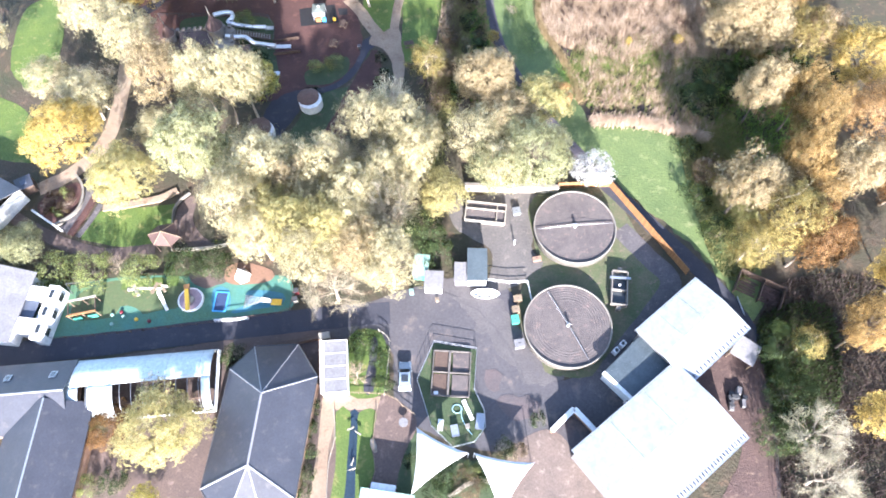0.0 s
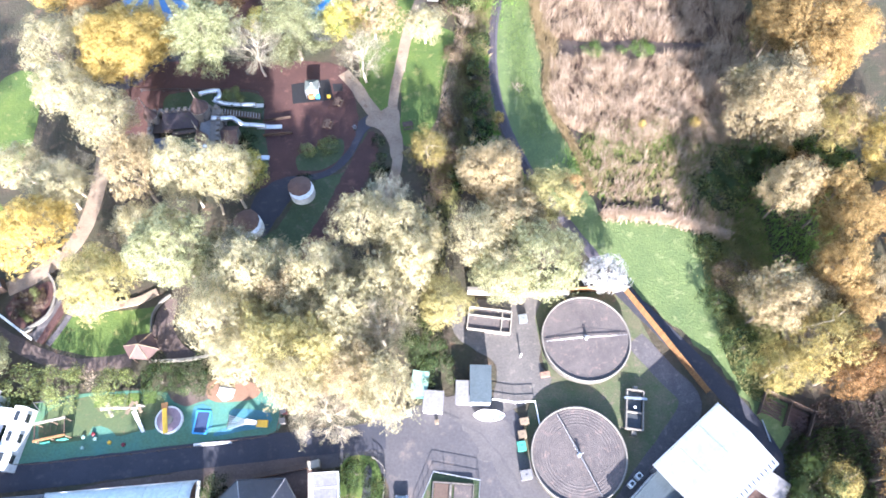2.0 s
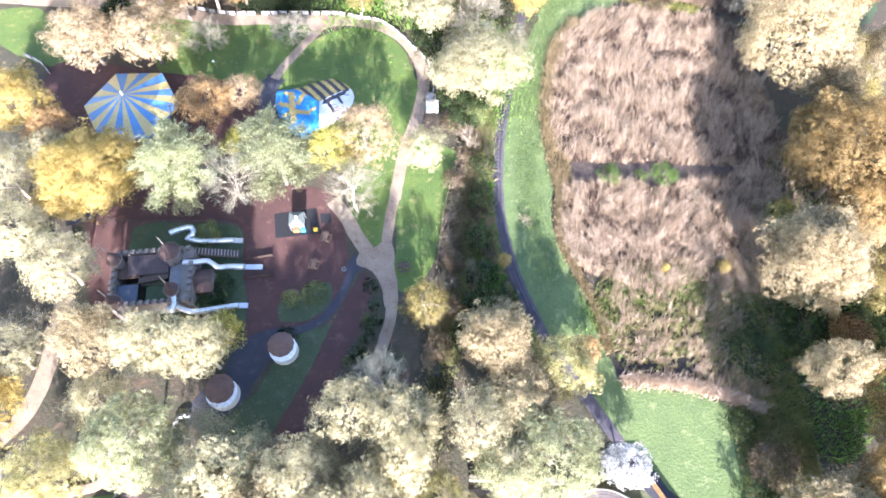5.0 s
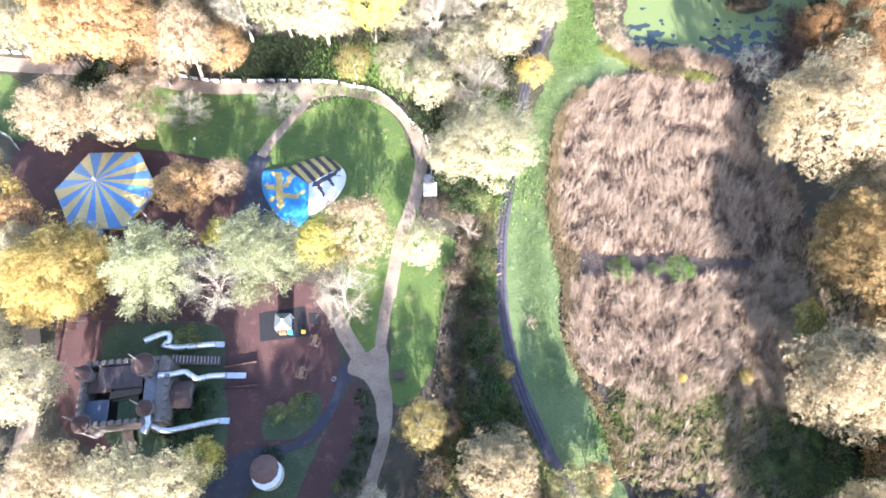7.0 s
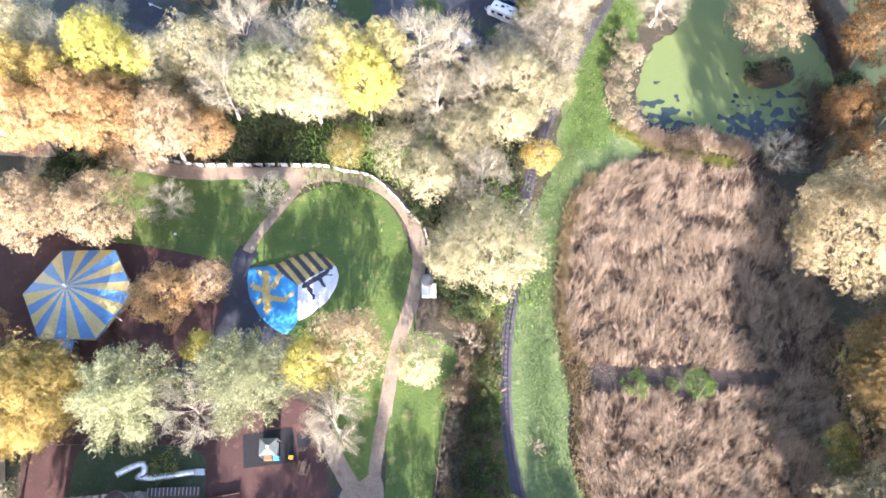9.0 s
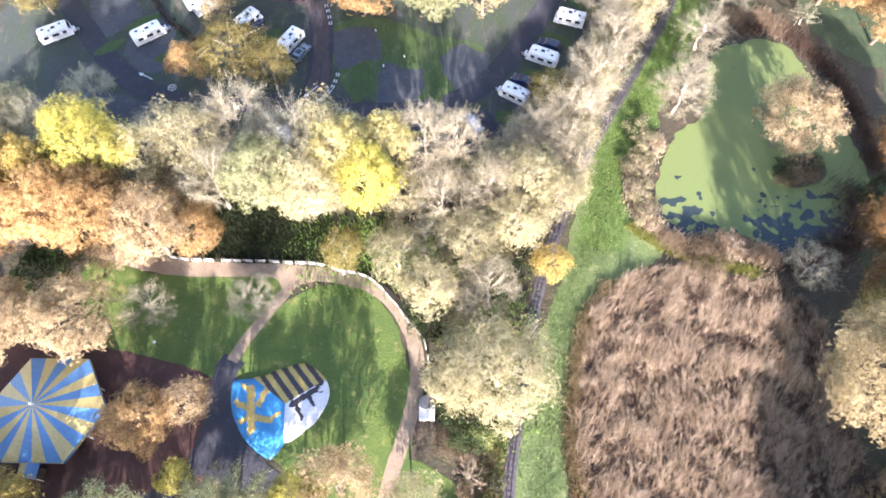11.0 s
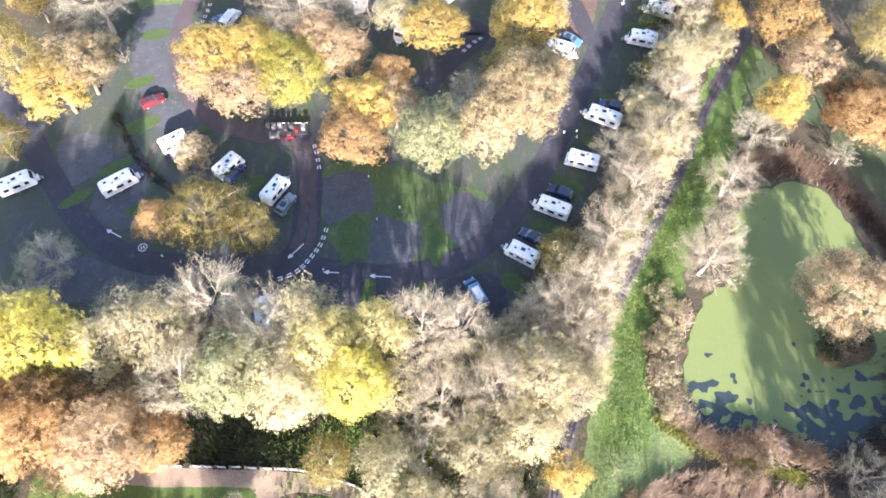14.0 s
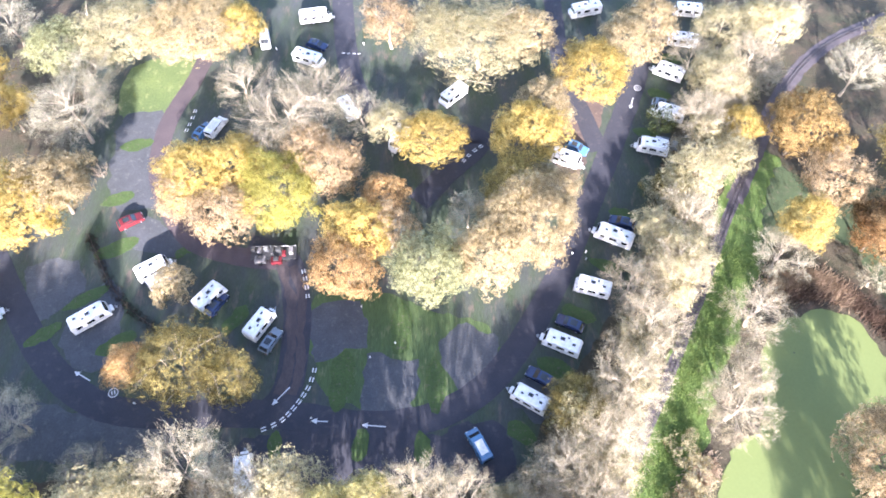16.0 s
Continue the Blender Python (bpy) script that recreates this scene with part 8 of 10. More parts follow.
for i in range(n):
    if plank is None:
        plank = part("plank", box(L / n - 0.02, W, 0.1, 0, 0, 0.5), WOOD, ob)
    o = plank if i == 0 else new("plank", plank.data)
    o.parent = ob
    o.location.x = -L / 2 + (i + 0.5) * L / n
for s in (-1, 1):
    part("bearer", box(L, 0.12, 0.49, 0, s * (W / 2 - 0.15)), DARK_WOOD, ob)
low_fence("castle_fence", [(-54.6, 96.7), (-45.2, 96.6), (-33.2, 95.8), (-31.8, 90.0)], 0.9, "thin dark fence round the castle grass", DARK_STEEL, 2.2)
panel_fence("slide_screen", (-31.8, 89.6), (-27.0, 90.4), 3, 0.7, DARK_WOOD, "low dark timber edging beside the slide", boards=4)
panel_fence("slide_screen", (-31.3, 86.5), (-26.4, 87.0), 3, 0.7, DARK_WOOD, "low dark timber edging beside the slide", boards=4)

# kiosk on a black mat, picnic tables
CANVAS_GREY = mat("grey_canvas", (0.11, 0.125, 0.115), (0.085, 0.098, 0.09), 1, rough=0.7, fine=0.15, bump=0.05)
patch("mat_black", [(-27.6, 98.1), (-20.7, 99.2), (-19.6, 94.5), (-26.9, 93.6)], 0.062, RUBBER, "black rubber matting below the kiosk", "mat", rough=0.05, smooth=False)
patch("mat_black", [(-20.1, 98.1), (-18.2, 98.1), (-18.1, 96.5), (-19.7, 96.3)], 0.062, RUBBER, "black rubber matting strip", "mat", rough=0.05, smooth=False)
x, y, L, W, turn = corners3((-24.5, 94.9), (-22.1, 95.0), (-22.4, 97.3))
ob = thing("kiosk", "snack kiosk with a grey pyramid canopy and bright counter", "kiosk", x, y, 0.065, turn)
c4 = [(-L / 2, -W / 2, 2.1), (L / 2, -W / 2, 2.1), (L / 2, W / 2, 2.1), (-L / 2, W / 2, 2.1)]
for p, q in zip(c4, c4[1:] + c4[:1]):
    part("canopy_panel", slab((p, q, (0, 0, 2.5)), 0.06), CANVAS_GREY, ob)
    part("post", box(0.1, 0.1, 2.05, p[0] * 0.93, p[1] * 0.93), STEEL, ob)
part("finial", box(0.3, 0.3, 0.2, 0, 0, 2.42), WHITE, ob)
part("body", box(L * 0.8, W * 0.7, 1.6, 0, 0), WHITE, ob)
part("counter", box(L * 0.45, 0.5, 0.9, -L * 0.1, -W / 2 - 0.12), FENCE_WOOD, ob, "orange counter")
part("counter", box(L * 0.3, 0.5, 0.85, L * 0.36, -W / 2 - 0.12), BLUE, ob, "light blue counter")
ob = thing("ground_sign", "small yellow warning board", "sign", *(-20.5, 95.0), 0.07)
part("board", box(0.6, 0.5, 0.5, bevel=0.03), YELLOW, ob)


ob = thing("tree_stump", "brown cut tree stump in the shrub bed", "stump", -23.0, 83.9, 0.05)
part("wood", lathe([(0.8, 0), (0.66, 0.25), (0.62, 0.55), (0.1, 0.58)], n=14), THATCH, ob)


def picnic_table(x, y, turn):
    ob = thing("picnic_table", "weathered dark timber picnic table with two benches", "picnic table", x, y, 0.05, turn, "picnic tables")
    for i in range(4):
        part("top_board", box(1.8, 0.17, 0.05, 0, -0.28 + 0.185 * i, 0.72), DARK_WOOD, ob)
    for s in (-1, 1):
        part("bench_board", box(1.8, 0.26, 0.05, 0, s * 0.75, 0.44), DARK_WOOD, ob)
        part("leg_frame", box(0.08, 1.6, 0.08, s * 0.6, 0, 0.36), WOOD, ob)
        for q in (-0.5, 0.5):
            part("leg", tube([(s * 0.6, q * 1.1, 0), (s * 0.6, q * 0.4, 0.72)], 0.05, 4), WOOD, ob)
    return ob


picnic_table(*(-18.7, 93.5), 75)
picnic_table(*(-20.2, 88.7), 80)
picnic_table(*(-6.1, 88.2), 10)
picnic_table(*(-3.7, 79.5), 85)
ob = thing("litter_bin", "small dark litter bin beside the path", "bin", *(-15.4, 87.7), 0.05)
part("body", lathe([(0.26, 0), (0.3, 0.85), (0.22, 0.95)], n=12), DARK_STEEL, ob)
part("rim", lathe([(0.31, 0.8), (0.33, 0.82), (0.33, 0.88)], n=12), STEEL, ob)


def round_hut(x, y, r, label):
    ob = thing("round_hut", label, "hut", x, y, 0.03, 11, "round huts")
    part("wall", lathe([(r * 0.97, 0), (r * 0.97, 1.7), (r * 0.9, 1.72)], n=24), WHITE, ob, "white rendered round wall")
    bm = bmesh.new()
    add_lathe(bm, [(r * 0.8, 1.5), (r * 0.95, 1.53), (r * 0.72, 1.8), (r * 0.4, 2.05), (0.05, 2.25)], n=11)
    for v in bm.verts:
        v.co += Vector((rng.uniform(-1, 1), rng.uniform(-1, 1), rng.uniform(-1, 1))) * 0.05
    bmesh.ops.translate(bm, vec=(-0.22, 0.62, 0.2), verts=bm.verts)
    part("thatch_roof", bm, THATCH, ob, "brown thatched cone roof")
    part("door", box(0.1, 0.9, 1.5, -r * 0.97, 0, 0.02), DARK_WOOD, ob)


round_hut(*(-23.4, 74.6), 2.1, "round white hut with a brown thatched roof")
round_hut(*(-31.4, 68.1), 2.3, "larger round white hut with a thatched roof")
ob = thing("curved_bench", "small curved white bench wall near the huts", "bench", *(-36.4, 63.9), 0, 50)
bm = bmesh.new()
add_tube(bm, [(1.3 * math.cos(a), 1.3 * math.sin(a), 0.5) for a in np.linspace(0.3, 2.6, 9)], 0.3, 8)
part("seat", bm, WHITE, ob)
part("foot", box(0.4, 0.4, 0.4, 0, 1.3), KERB, ob)


# ---------------------------------------------------------------- striped carousel
def carousel():
    cx, cy = (-53.9, 118.2)
    ob = thing("carousel", "carousel under a blue and yellow striped six-sided canopy", "carousel", cx, cy, 0.03, 31)
    R, n = 8.2, 24
    canvas_blue = mat("blue_canvas", (0.085, 0.21, 0.39), (0.07, 0.175, 0.335), 2, rough=0.35, fine=0.3, bump=0.03, spec=0.5)
    canvas_yellow = mat("yellow_canvas", (0.5, 0.385, 0.15), (0.43, 0.33, 0.12), 2, rough=0.35, fine=0.3, bump=0.03, spec=0.5)

    def rim(a):
        s = math.pi / 3
        k = (a + s / 2) % s - s / 2
        q = R * math.cos(s / 2) / math.cos(k)
        return (q * math.cos(a), q * math.sin(a), 3.0)

    top = (-0.3, 0.1, 6.0)
    for i in range(n):
        a0, a1 = 2 * math.pi * i / n, 2 * math.pi * (i + 1) / n
        part("canopy_stripe", slab((rim(a0), rim(a1), top), 0.05), canvas_blue if i % 2 else canvas_yellow, ob)
        p, q = Vector(rim(a0)), Vector(rim(a1))
        d = q - p
        part("valance", box(d.length, 0.04, 0.5, (p.x + q.x) / 2, (p.y + q.y) / 2, 2.44, math.degrees(math.atan2(d.y, d.x))), canvas_yellow if i % 2 else canvas_blue, ob)
    part("finial", lathe([(0.25, 5.9), (0.12, 6.3), (0.2, 6.5), (0.05, 6.8)], *top[:2], n=10), WHITE, ob)
    part("platform", lathe([(5.6, 0), (5.6, 0.4)], n=30), WOOD, ob)
    part("centre_drum", lathe([(1.4, 0.4), (1.4, 3.6)], n=18), RED, ob)
    for i in range(6):
        a = math.pi / 3 * i
        part("post", tube([(R * 0.82 * math.cos(a), R * 0.82 * math.sin(a), 0), (R * 0.82 * math.cos(a), R * 0.82 * math.sin(a), 3.2)], 0.1, 8), WHITE, ob)
    ob = thing("ticket_canopy", "small striped canopy at the carousel entrance", "canopy", *(-54.2, 110.8), 0.03, -8)
    for i in range(3):
        part("canopy_stripe", slab([(-1.3 + 0.87 * i, -1.6, 2.3), (-0.43 + 0.87 * i, -1.6, 2.3), (-0.43 + 0.87 * i, 1.8, 3.0), (-1.3 + 0.87 * i, 1.8, 3.0)], 0.05), canvas_yellow if i == 0 else canvas_blue, ob)
    for px, z in ((-1.2, -1.5), (1.2, -1.5)):
        part("post", box(0.1, 0.1, 2.2, px, z), WHITE, ob)
    part("booth", box(2.0, 1.2, 1.6, 0, -0.6), DARK_WOOD, ob)


carousel()


# ---------------------------------------------------------------- jumping pillow
def pillow():
    cx, cy = (-21.7, 120.2)
    ob = thing("jumping_pillow", "inflated shield-shaped jumping pillow in blue, white and striped fields", "jumping pillow", cx, cy, 0.03, 0)
    outline = [(-29.9, 123.6), (-29.7, 120.4), (-28.2, 117.1), (-25.6, 114.2), (-23.0, 112.7), (-21.4, 115.0), (-18.9, 116.7), (-16.7, 119.2), (-15.8, 122.4), (-16.6, 124.3), (-18.1, 125.6), (-19.9, 126.5), (-22.5, 125.7), (-25.2, 124.5), (-27.5, 123.9)]
    line = sorted((math.atan2(y - cy, x - cx) % (2 * math.pi), math.hypot(x - cx, y - cy)) for x, y in outline)
    turns, reaches = [a for a, _ in line], [r for _, r in line]
    mats = {"blue": mat("blue_pillow_vinyl", (0.035, 0.215, 0.43), (0.03, 0.18, 0.37), 2, rough=0.5, fine=0.3, bump=0.03),
            "white": mat("white_pillow_vinyl", (0.66, 0.65, 0.66), (0.58, 0.57, 0.59), 2, rough=0.5, fine=0.3, bump=0.03),
            "black": mat("black_pillow_vinyl", (0.045, 0.04, 0.045), (0.035, 0.03, 0.035), 2, rough=0.5, fine=0.3, bump=0.03),
            "gold": mat("gold_pillow_vinyl", (0.44, 0.32, 0.10), (0.36, 0.26, 0.08), 2, rough=0.5, fine=0.3, bump=0.03)}


    def strokes(*pairs):
        return [((a[0] - cx, a[1] - cy), (b[0] - cx, b[1] - cy), w) for a, b, w in pairs]

    beast = strokes(((-20.7, 120.1), (-17.8, 122.4), 0.42), ((-20.3, 120.3), (-19.2, 118.3), 0.26), ((-18.7, 121.7), (-17.8, 120.3), 0.24), ((-17.8, 122.4), (-17.0, 123.6), 0.3), ((-21.0, 119.9), (-20.7, 121.3), 0.15), ((-17.5, 122.2), (-16.7, 122.2), 0.18))
    motif = strokes(((-27.0, 122.4), (-26.0, 116.5), 0.55), ((-24.3, 122.9), (-25.5, 120.0), 0.4), ((-28.8, 120.4), (-26.4, 119.1), 0.4), ((-26.2, 118.3), (-23.6, 117.9), 0.42), ((-23.6, 117.9), (-22.4, 118.9), 0.3), ((-27.9, 117.6), (-26.6, 118.3), 0.35), ((-28.1, 122.8), (-26.4, 121.3), 0.35))

    def drawn(px, py, lines):
        px, py = px + 0.25 * noise.noise((px * 1.6, py * 1.6, 1)), py + 0.25 * noise.noise((px * 1.6, py * 1.6, 5))
        for (ax, ay), (bx, by), w in lines:
            dx, dy = bx - ax, by - ay
            t = min(1, max(0, ((px - ax) * dx + (py - ay) * dy) / (dx * dx + dy * dy)))
            if math.hypot(px - ax - t * dx, py - ay - t * dy) < w:
                return True
        return False

    def field(a, r, px, py):
        if 145 < a < 274:
            return "gold" if drawn(px, py, motif) else "blue"
        if a >= 274 or a < 36:
            return "black" if drawn(px, py, beast) else "white"
        return "black" if int((px + 0.85 * py) / 1.0 + 40) % 2 else "gold"

    meshes = {k: ([], []) for k in mats}
    N, M = 44, 170
    for i in range(N):
        for j in range(M):
            r0, r1 = i / N, (i + 1) / N
            t0, t1 = 2 * math.pi * j / M, 2 * math.pi * (j + 1) / M
            quad = []
            for r, t in ((r0, t0), (r1, t0), (r1, t1), (r0, t1)):
                k = float(np.interp(t, turns, reaches, period=2 * math.pi))
                quad.append((k * r * math.cos(t), k * r * math.sin(t), 0.06 + 1.15 * max(0.0, 1 - r ** 3.2) ** 0.8))
            t = (t0 + t1) / 2
            r = (r0 + r1) / 2
            k = float(np.interp(t, turns, reaches, period=2 * math.pi))
            name = field(math.degrees(t), r, k * r * math.cos(t), k * r * math.sin(t))
            vs, fs = meshes[name]
            b = len(vs)
            vs.extend(quad)
            fs.append((b, b + 1, b + 2, b + 3))
    for k, (vs, fs) in meshes.items():
        o = finish(k + "_field", vs, fs, mats[k], ob, k + " vinyl field", True)
        bm = bmesh.new()
        bm.from_mesh(o.data)
        bmesh.ops.remove_doubles(bm, verts=bm.verts, dist=0.002)
        bm.to_mesh(o.data)
        bm.free()


pillow()
patch("floor_pillow", [(-32.3, 123.3), (-29.6, 124.5), (-27.8, 116.7), (-23.7, 112.5), (-19.8, 109.5), (-26.9, 108.5), (-31.9, 112.5)], 0.045, TARMAC, "dark ground beside the jumping pillow", "pavement")

# white parapet panels along the park path
PARAPET = mat("weathered_white_panel", (0.44, 0.43, 0.41), (0.34, 0.33, 0.31), 0.8, rough=0.7, fine=0.15, bump=0.1)


def parapet(pts, label, step=1.7, height=0.8):
    line = smooth_line(pts, False, step)
    first = None
    for a, b in zip(line, line[1:]):
        d = b - a
        if first is None:
            ob = thing("parapet_panel", label, "parapet", a.x, a.y, 0, 0, "white parapet panels")
            part("panel", box(step * 0.68, 0.12, height, step / 2, bevel=0.02), PARAPET, ob)
            part("cap", box(step * 0.7, 0.16, 0.06, step / 2, 0, height + 0.002), PARAPET, ob)
            part("pier", box(0.26, 0.3, height + 0.12), KERB, ob)
            first = ob
            ob.matrix_basis = pose(a.x, a.y, 0, 0, 0, math.degrees(math.atan2(d.y, d.x)))
        else:
            copy_thing(first, pose(a.x, a.y, rng.uniform(-0.08, 0.0), 0, 0, math.degrees(math.atan2(d.y, d.x)) + rng.uniform(-3, 3)))


parapet([(-60.3, 147.2), (-49.6, 144.4), (-41.4, 142.6), (-34.7, 142.55), (-20.0, 142.4), (-16.7, 141.5), (-11.6, 140.3), (-7.6, 136.6), (-5.6, 134.0), (-2.5, 130.4), (-1.6, 125.7), (-1.5, 122.6)], "white panelled parapet with low piers along the path")
parapet([(-82.8, 149.7), (-75.3, 149.0)], "white panelled parapet with low piers along the path")
parapet([(-77.7, 132.1), (-74.3, 130.3), (-72.1, 127.8)], "white panelled parapet with low piers along the path")
ob = thing("gate_pillar", "white round gate pillar with a grey domed cap", "pillar", *(-1.9, 120.9), 0.03)
part("shaft", lathe([(0.85, 0), (0.85, 1.5), (0.95, 1.56), (0.95, 1.75)], n=18), RENDER, ob)
part("cap", lathe([(0.95, 1.751), (0.88, 1.86), (0.5, 1.98), (0.1, 2.02)], n=18), GREY_ROOF, ob)
part("base_block", box(2.2, 2.0, 1.1, 0.2, -1.3), WHITE, ob)
for p in ((-41.3, 128.2), (-15.1, 139.8)):
    ob = thing("lamp_post", "small park lamp post with a white globe", "lamp", *p, 0.03, 0, "park lamps")
    part("post", tube([(0, 0, 0), (0, 0, 2.6)], 0.05, 8, 0.7), DARK_STEEL, ob)
    part("globe", lathe([(0.05, 2.6), (0.2, 2.72), (0.22, 2.85), (0.1, 3.02)], n=12), WHITE, ob)
low_fence("stream_fence", [(-0.9, 88.2), (-0.3, 93.4), (0.5, 99.7), (1.9, 105.4)], 1.0, "thin timber fence along the stream", WOOD, 2.2)
low_fence("path_fence", [(-9.2, 73.4), (-8.2, 77.1), (-7.9, 79.4)], 1.0, "low timber fence beside the path", WOOD, 2.0)
low_fence("garden_fence", [(-10.1, 31.9), (-8.8, 30.9), (-8.4, 29.0), (-9.0, 22.2)], 1.1, "pale timber garden fence", RENDER, 1.4)
low_fence("terrace_fence", [(-17.9, 22.7), (-8.8, 22.2), (-6.4, 20.6), (-4.6, 19.3)], 1.1, "timber fence round the terrace", WOOD, 1.3)
low_fence("terrace_fence", [(-16.1, 20.1), (-15.7, 16.3), (-16.4, 13.0), (-16.4, 5.0)], 0.8, "low pale posts beside the rill garden", RENDER, 1.8)
low_fence("terrace_fence", [(-10.1, 20.0), (-10.4, 15.6), (-10.0, 11.7), (-10.6, 9.8)], 0.7, "low dark posts beside the rill garden", WOOD, 1.8)
low_fence("shed_fence", [(44.6, 29.3), (45.3, 22.5), (45.3, 16.1), (43.8, 7.0)], 1.3, "dark mesh fence behind the workshop", DARK_STEEL, 2.0)

# ---------------------------------------------------------------- camping ground: caravans, cars, markings
def caravan(x, y, turn, L=6.6, W=2.25, H=2.55, label="white touring caravan with roof vents", motor=False):
    ob = thing("motorhome" if motor else "caravan", label, "motorhome" if motor else "caravan", x, y, 0.05, turn, "parked caravans")
    bm = bmesh.new()
    if motor:
        side = [(-0.5, 0.18), (-0.5, 0.94), (-0.46, 1.0), (0.36, 1.0), (0.43, 0.90), (0.36, 0.78), (0.42, 0.52), (0.49, 0.44), (0.5, 0.16)]
    else:
        side = [(-0.5, 0.18), (-0.5, 0.80), (-0.45, 0.96), (-0.38, 1.0), (0.34, 1.0), (0.42, 0.95), (0.5, 0.62), (0.5, 0.18)]
    rows = [[bm.verts.new((px * L, w * W / 2, (pz if abs(w) < 0.95 else 0.18 + (pz - 0.18) * 0.95) * H)) for px, pz in side] for w in (-1, -0.86, 0.86, 1)]
    n = len(side)
    for p, q in zip(rows, rows[1:]):
        for i in range(n):
            bm.faces.new((p[i], p[(i + 1) % n], q[(i + 1) % n], q[i]))
    bm.faces.new(rows[0])
    bm.faces.new(rows[-1][::-1])
    bmesh.ops.recalc_face_normals(bm, faces=bm.faces)
    part("body", bm, WHITE_GLOSS, ob, "white ribbed body")
    for px, py, s in ((-0.3, 0.2, 0.5), (0.02, -0.1, 0.75), (0.24, 0.25, 0.4), (-0.12, -0.55, 0.35)):
        v = part("roof_vent", box(s, s * 0.75, 0.1, px * L, py, H + 0.002, bevel=0.02), GREY_ROOF, ob)
        part("vent_dome", box(s * 0.7, s * 0.5, 0.05, px * L, py, H + 0.105), GLASS, v)
    for s in (-1, 1):
        for px, w in ((-0.3, 0.9), (0.0, 1.2), (0.28, 0.7)):
            part("side_window", box(w, 0.05, 0.6, px * L, s * (W / 2 + 0.01), 1.35), GLASS, ob)
        part("stripe", box(L * 0.7, 0.02, 0.12, 0, s * (W / 2 + 0.01), 0.95), STEEL, ob)
        for px in ((-0.28, 0.34) if motor else (-0.06,)):
            w = part("wheel", lathe([(0.32, -0.1), (0.32, 0.1)], n=14), RUBBER, ob)
            w.matrix_basis = pose(px * L, s * (W / 2 - 0.12), 0.32, 90)
            part("rim", lathe([(0.2, -0.11), (0.2, 0.11)], n=10), STEEL, w)
    if motor:
        part("windscreen", slab([(0.365 * L, -0.42 * W, 0.79 * H), (0.365 * L, 0.42 * W, 0.79 * H), (0.43 * L, 0.42 * W, 0.53 * H), (0.43 * L, -0.42 * W, 0.53 * H)][::-1], 0.03), GLASS, ob)
        part("bumper", box(0.2, W * 0.9, 0.25, 0.5 * L, 0, 0.35), GREY_ROOF, ob)
    else:
        part("front_window", slab([(0.435 * L, -0.4 * W, 0.90 * H), (0.435 * L, 0.4 * W, 0.90 * H), (0.495 * L, 0.4 * W, 0.66 * H), (0.495 * L, -0.4 * W, 0.66 * H)][::-1], 0.03), GLASS, ob)
        part("hitch", tube([(0.5 * L, 0.5, 0.5), (0.5 * L + 1.2, 0, 0.5)], 0.06, 6), STEEL, ob)
        part("hitch", tube([(0.5 * L, -0.5, 0.5), (0.5 * L + 1.2, 0, 0.5)], 0.06, 6), STEEL, ob)
        part("jockey_wheel", lathe([(0.1, 0), (0.12, 0.3), (0.05, 0.9)], 0.5 * L + 0.95, 0, n=8), STEEL, ob)
        part("gas_box", box(0.5, 1.1, 0.45, 0.5 * L + 0.3, 0, 0.5, bevel=0.04), WHITE_GLOSS, ob)
    return ob


def between(a, b):
    """Middle, turn and length of the line from a to b."""
    return (a[0] + b[0]) / 2, (a[1] + b[1]) / 2, math.degrees(math.atan2(b[1] - a[1], b[0] - a[0])), math.dist(a, b)


for a, b, motor, lab in (
    ((-58.5, 186.4), (-53.7, 190.0), False, "white touring caravan on a gravel pitch"),
    ((-50.5, 195.6), (-46.3, 198.5), False, "white touring caravan with a van beside it"),
    ((-39.4, 190.4), (-36.8, 194.0), True, "white motorhome below a tree"),
    ((-30.7, 185.2), (-28.1, 189.8), False, "white touring caravan with a dark front window"),
    ((-75.8, 186.2), (-70.8, 189.2), False, "white touring caravan by the camp road"),
    ((14.2, 174.9), (9.5, 177.6), False, "white touring caravan at the edge of the trees"),
    ((19.8, 183.9), (14.5, 186.2), False, "long white caravan with dark roof windows"),
    ((25.4, 194.0), (20.0, 195.6), True, "white motorhome on a roadside pitch"),
    ((30.2, 203.2), (24.4, 205.8), False, "white touring caravan with many roof vents"),
    ((39.2, 223.2), (33.9, 224.5), False, "white caravan with an awning frame"),
    ((43.4, 231.2), (38.2, 233.0), False, "white caravan with a side awning"),
    ((45.0, 241.6), (40.0, 244.3), False, "white touring caravan beside the road"),
    ((49.5, 251.6), (43.9, 252.6), True, "white motorhome with side windows"),
    ((52.0, 260.8), (46.5, 261.6), True, "white motorhome beside the road"),
    ((18.4, 221.8), (22.6, 220.0), False, "white caravan half below a tree"),
    ((30.9, 262.0), (24.5, 260.2), True, "white motorhome on the upper pitches"),
    ((2.1, 238.3), (-1.9, 234.2), True, "white camper van on the grass"),
    ((-32.3, 257.8), (-26.3, 259.0), False, "white caravan on the upper pitches"),
    ((-31.8, 247.0), (-26.0, 244.6), True, "white motorhome beside a dark car"),
    ((-18.7, 230.4), (-21.1, 234.6), False, "pale caravan hidden below bare branches"),
    ((-9.0, 227.4), (-10.4, 223.2), False, "pale caravan hidden below bare branches"),
    ((-27.3, 162.0), (-28.4, 167.6), False, "grey-white caravan half under trees"),
):
    x, y, turn, L = between(a, b)
    caravan(x, y, turn, max(5.2, min(7.2, L)), label=lab, motor=motor)
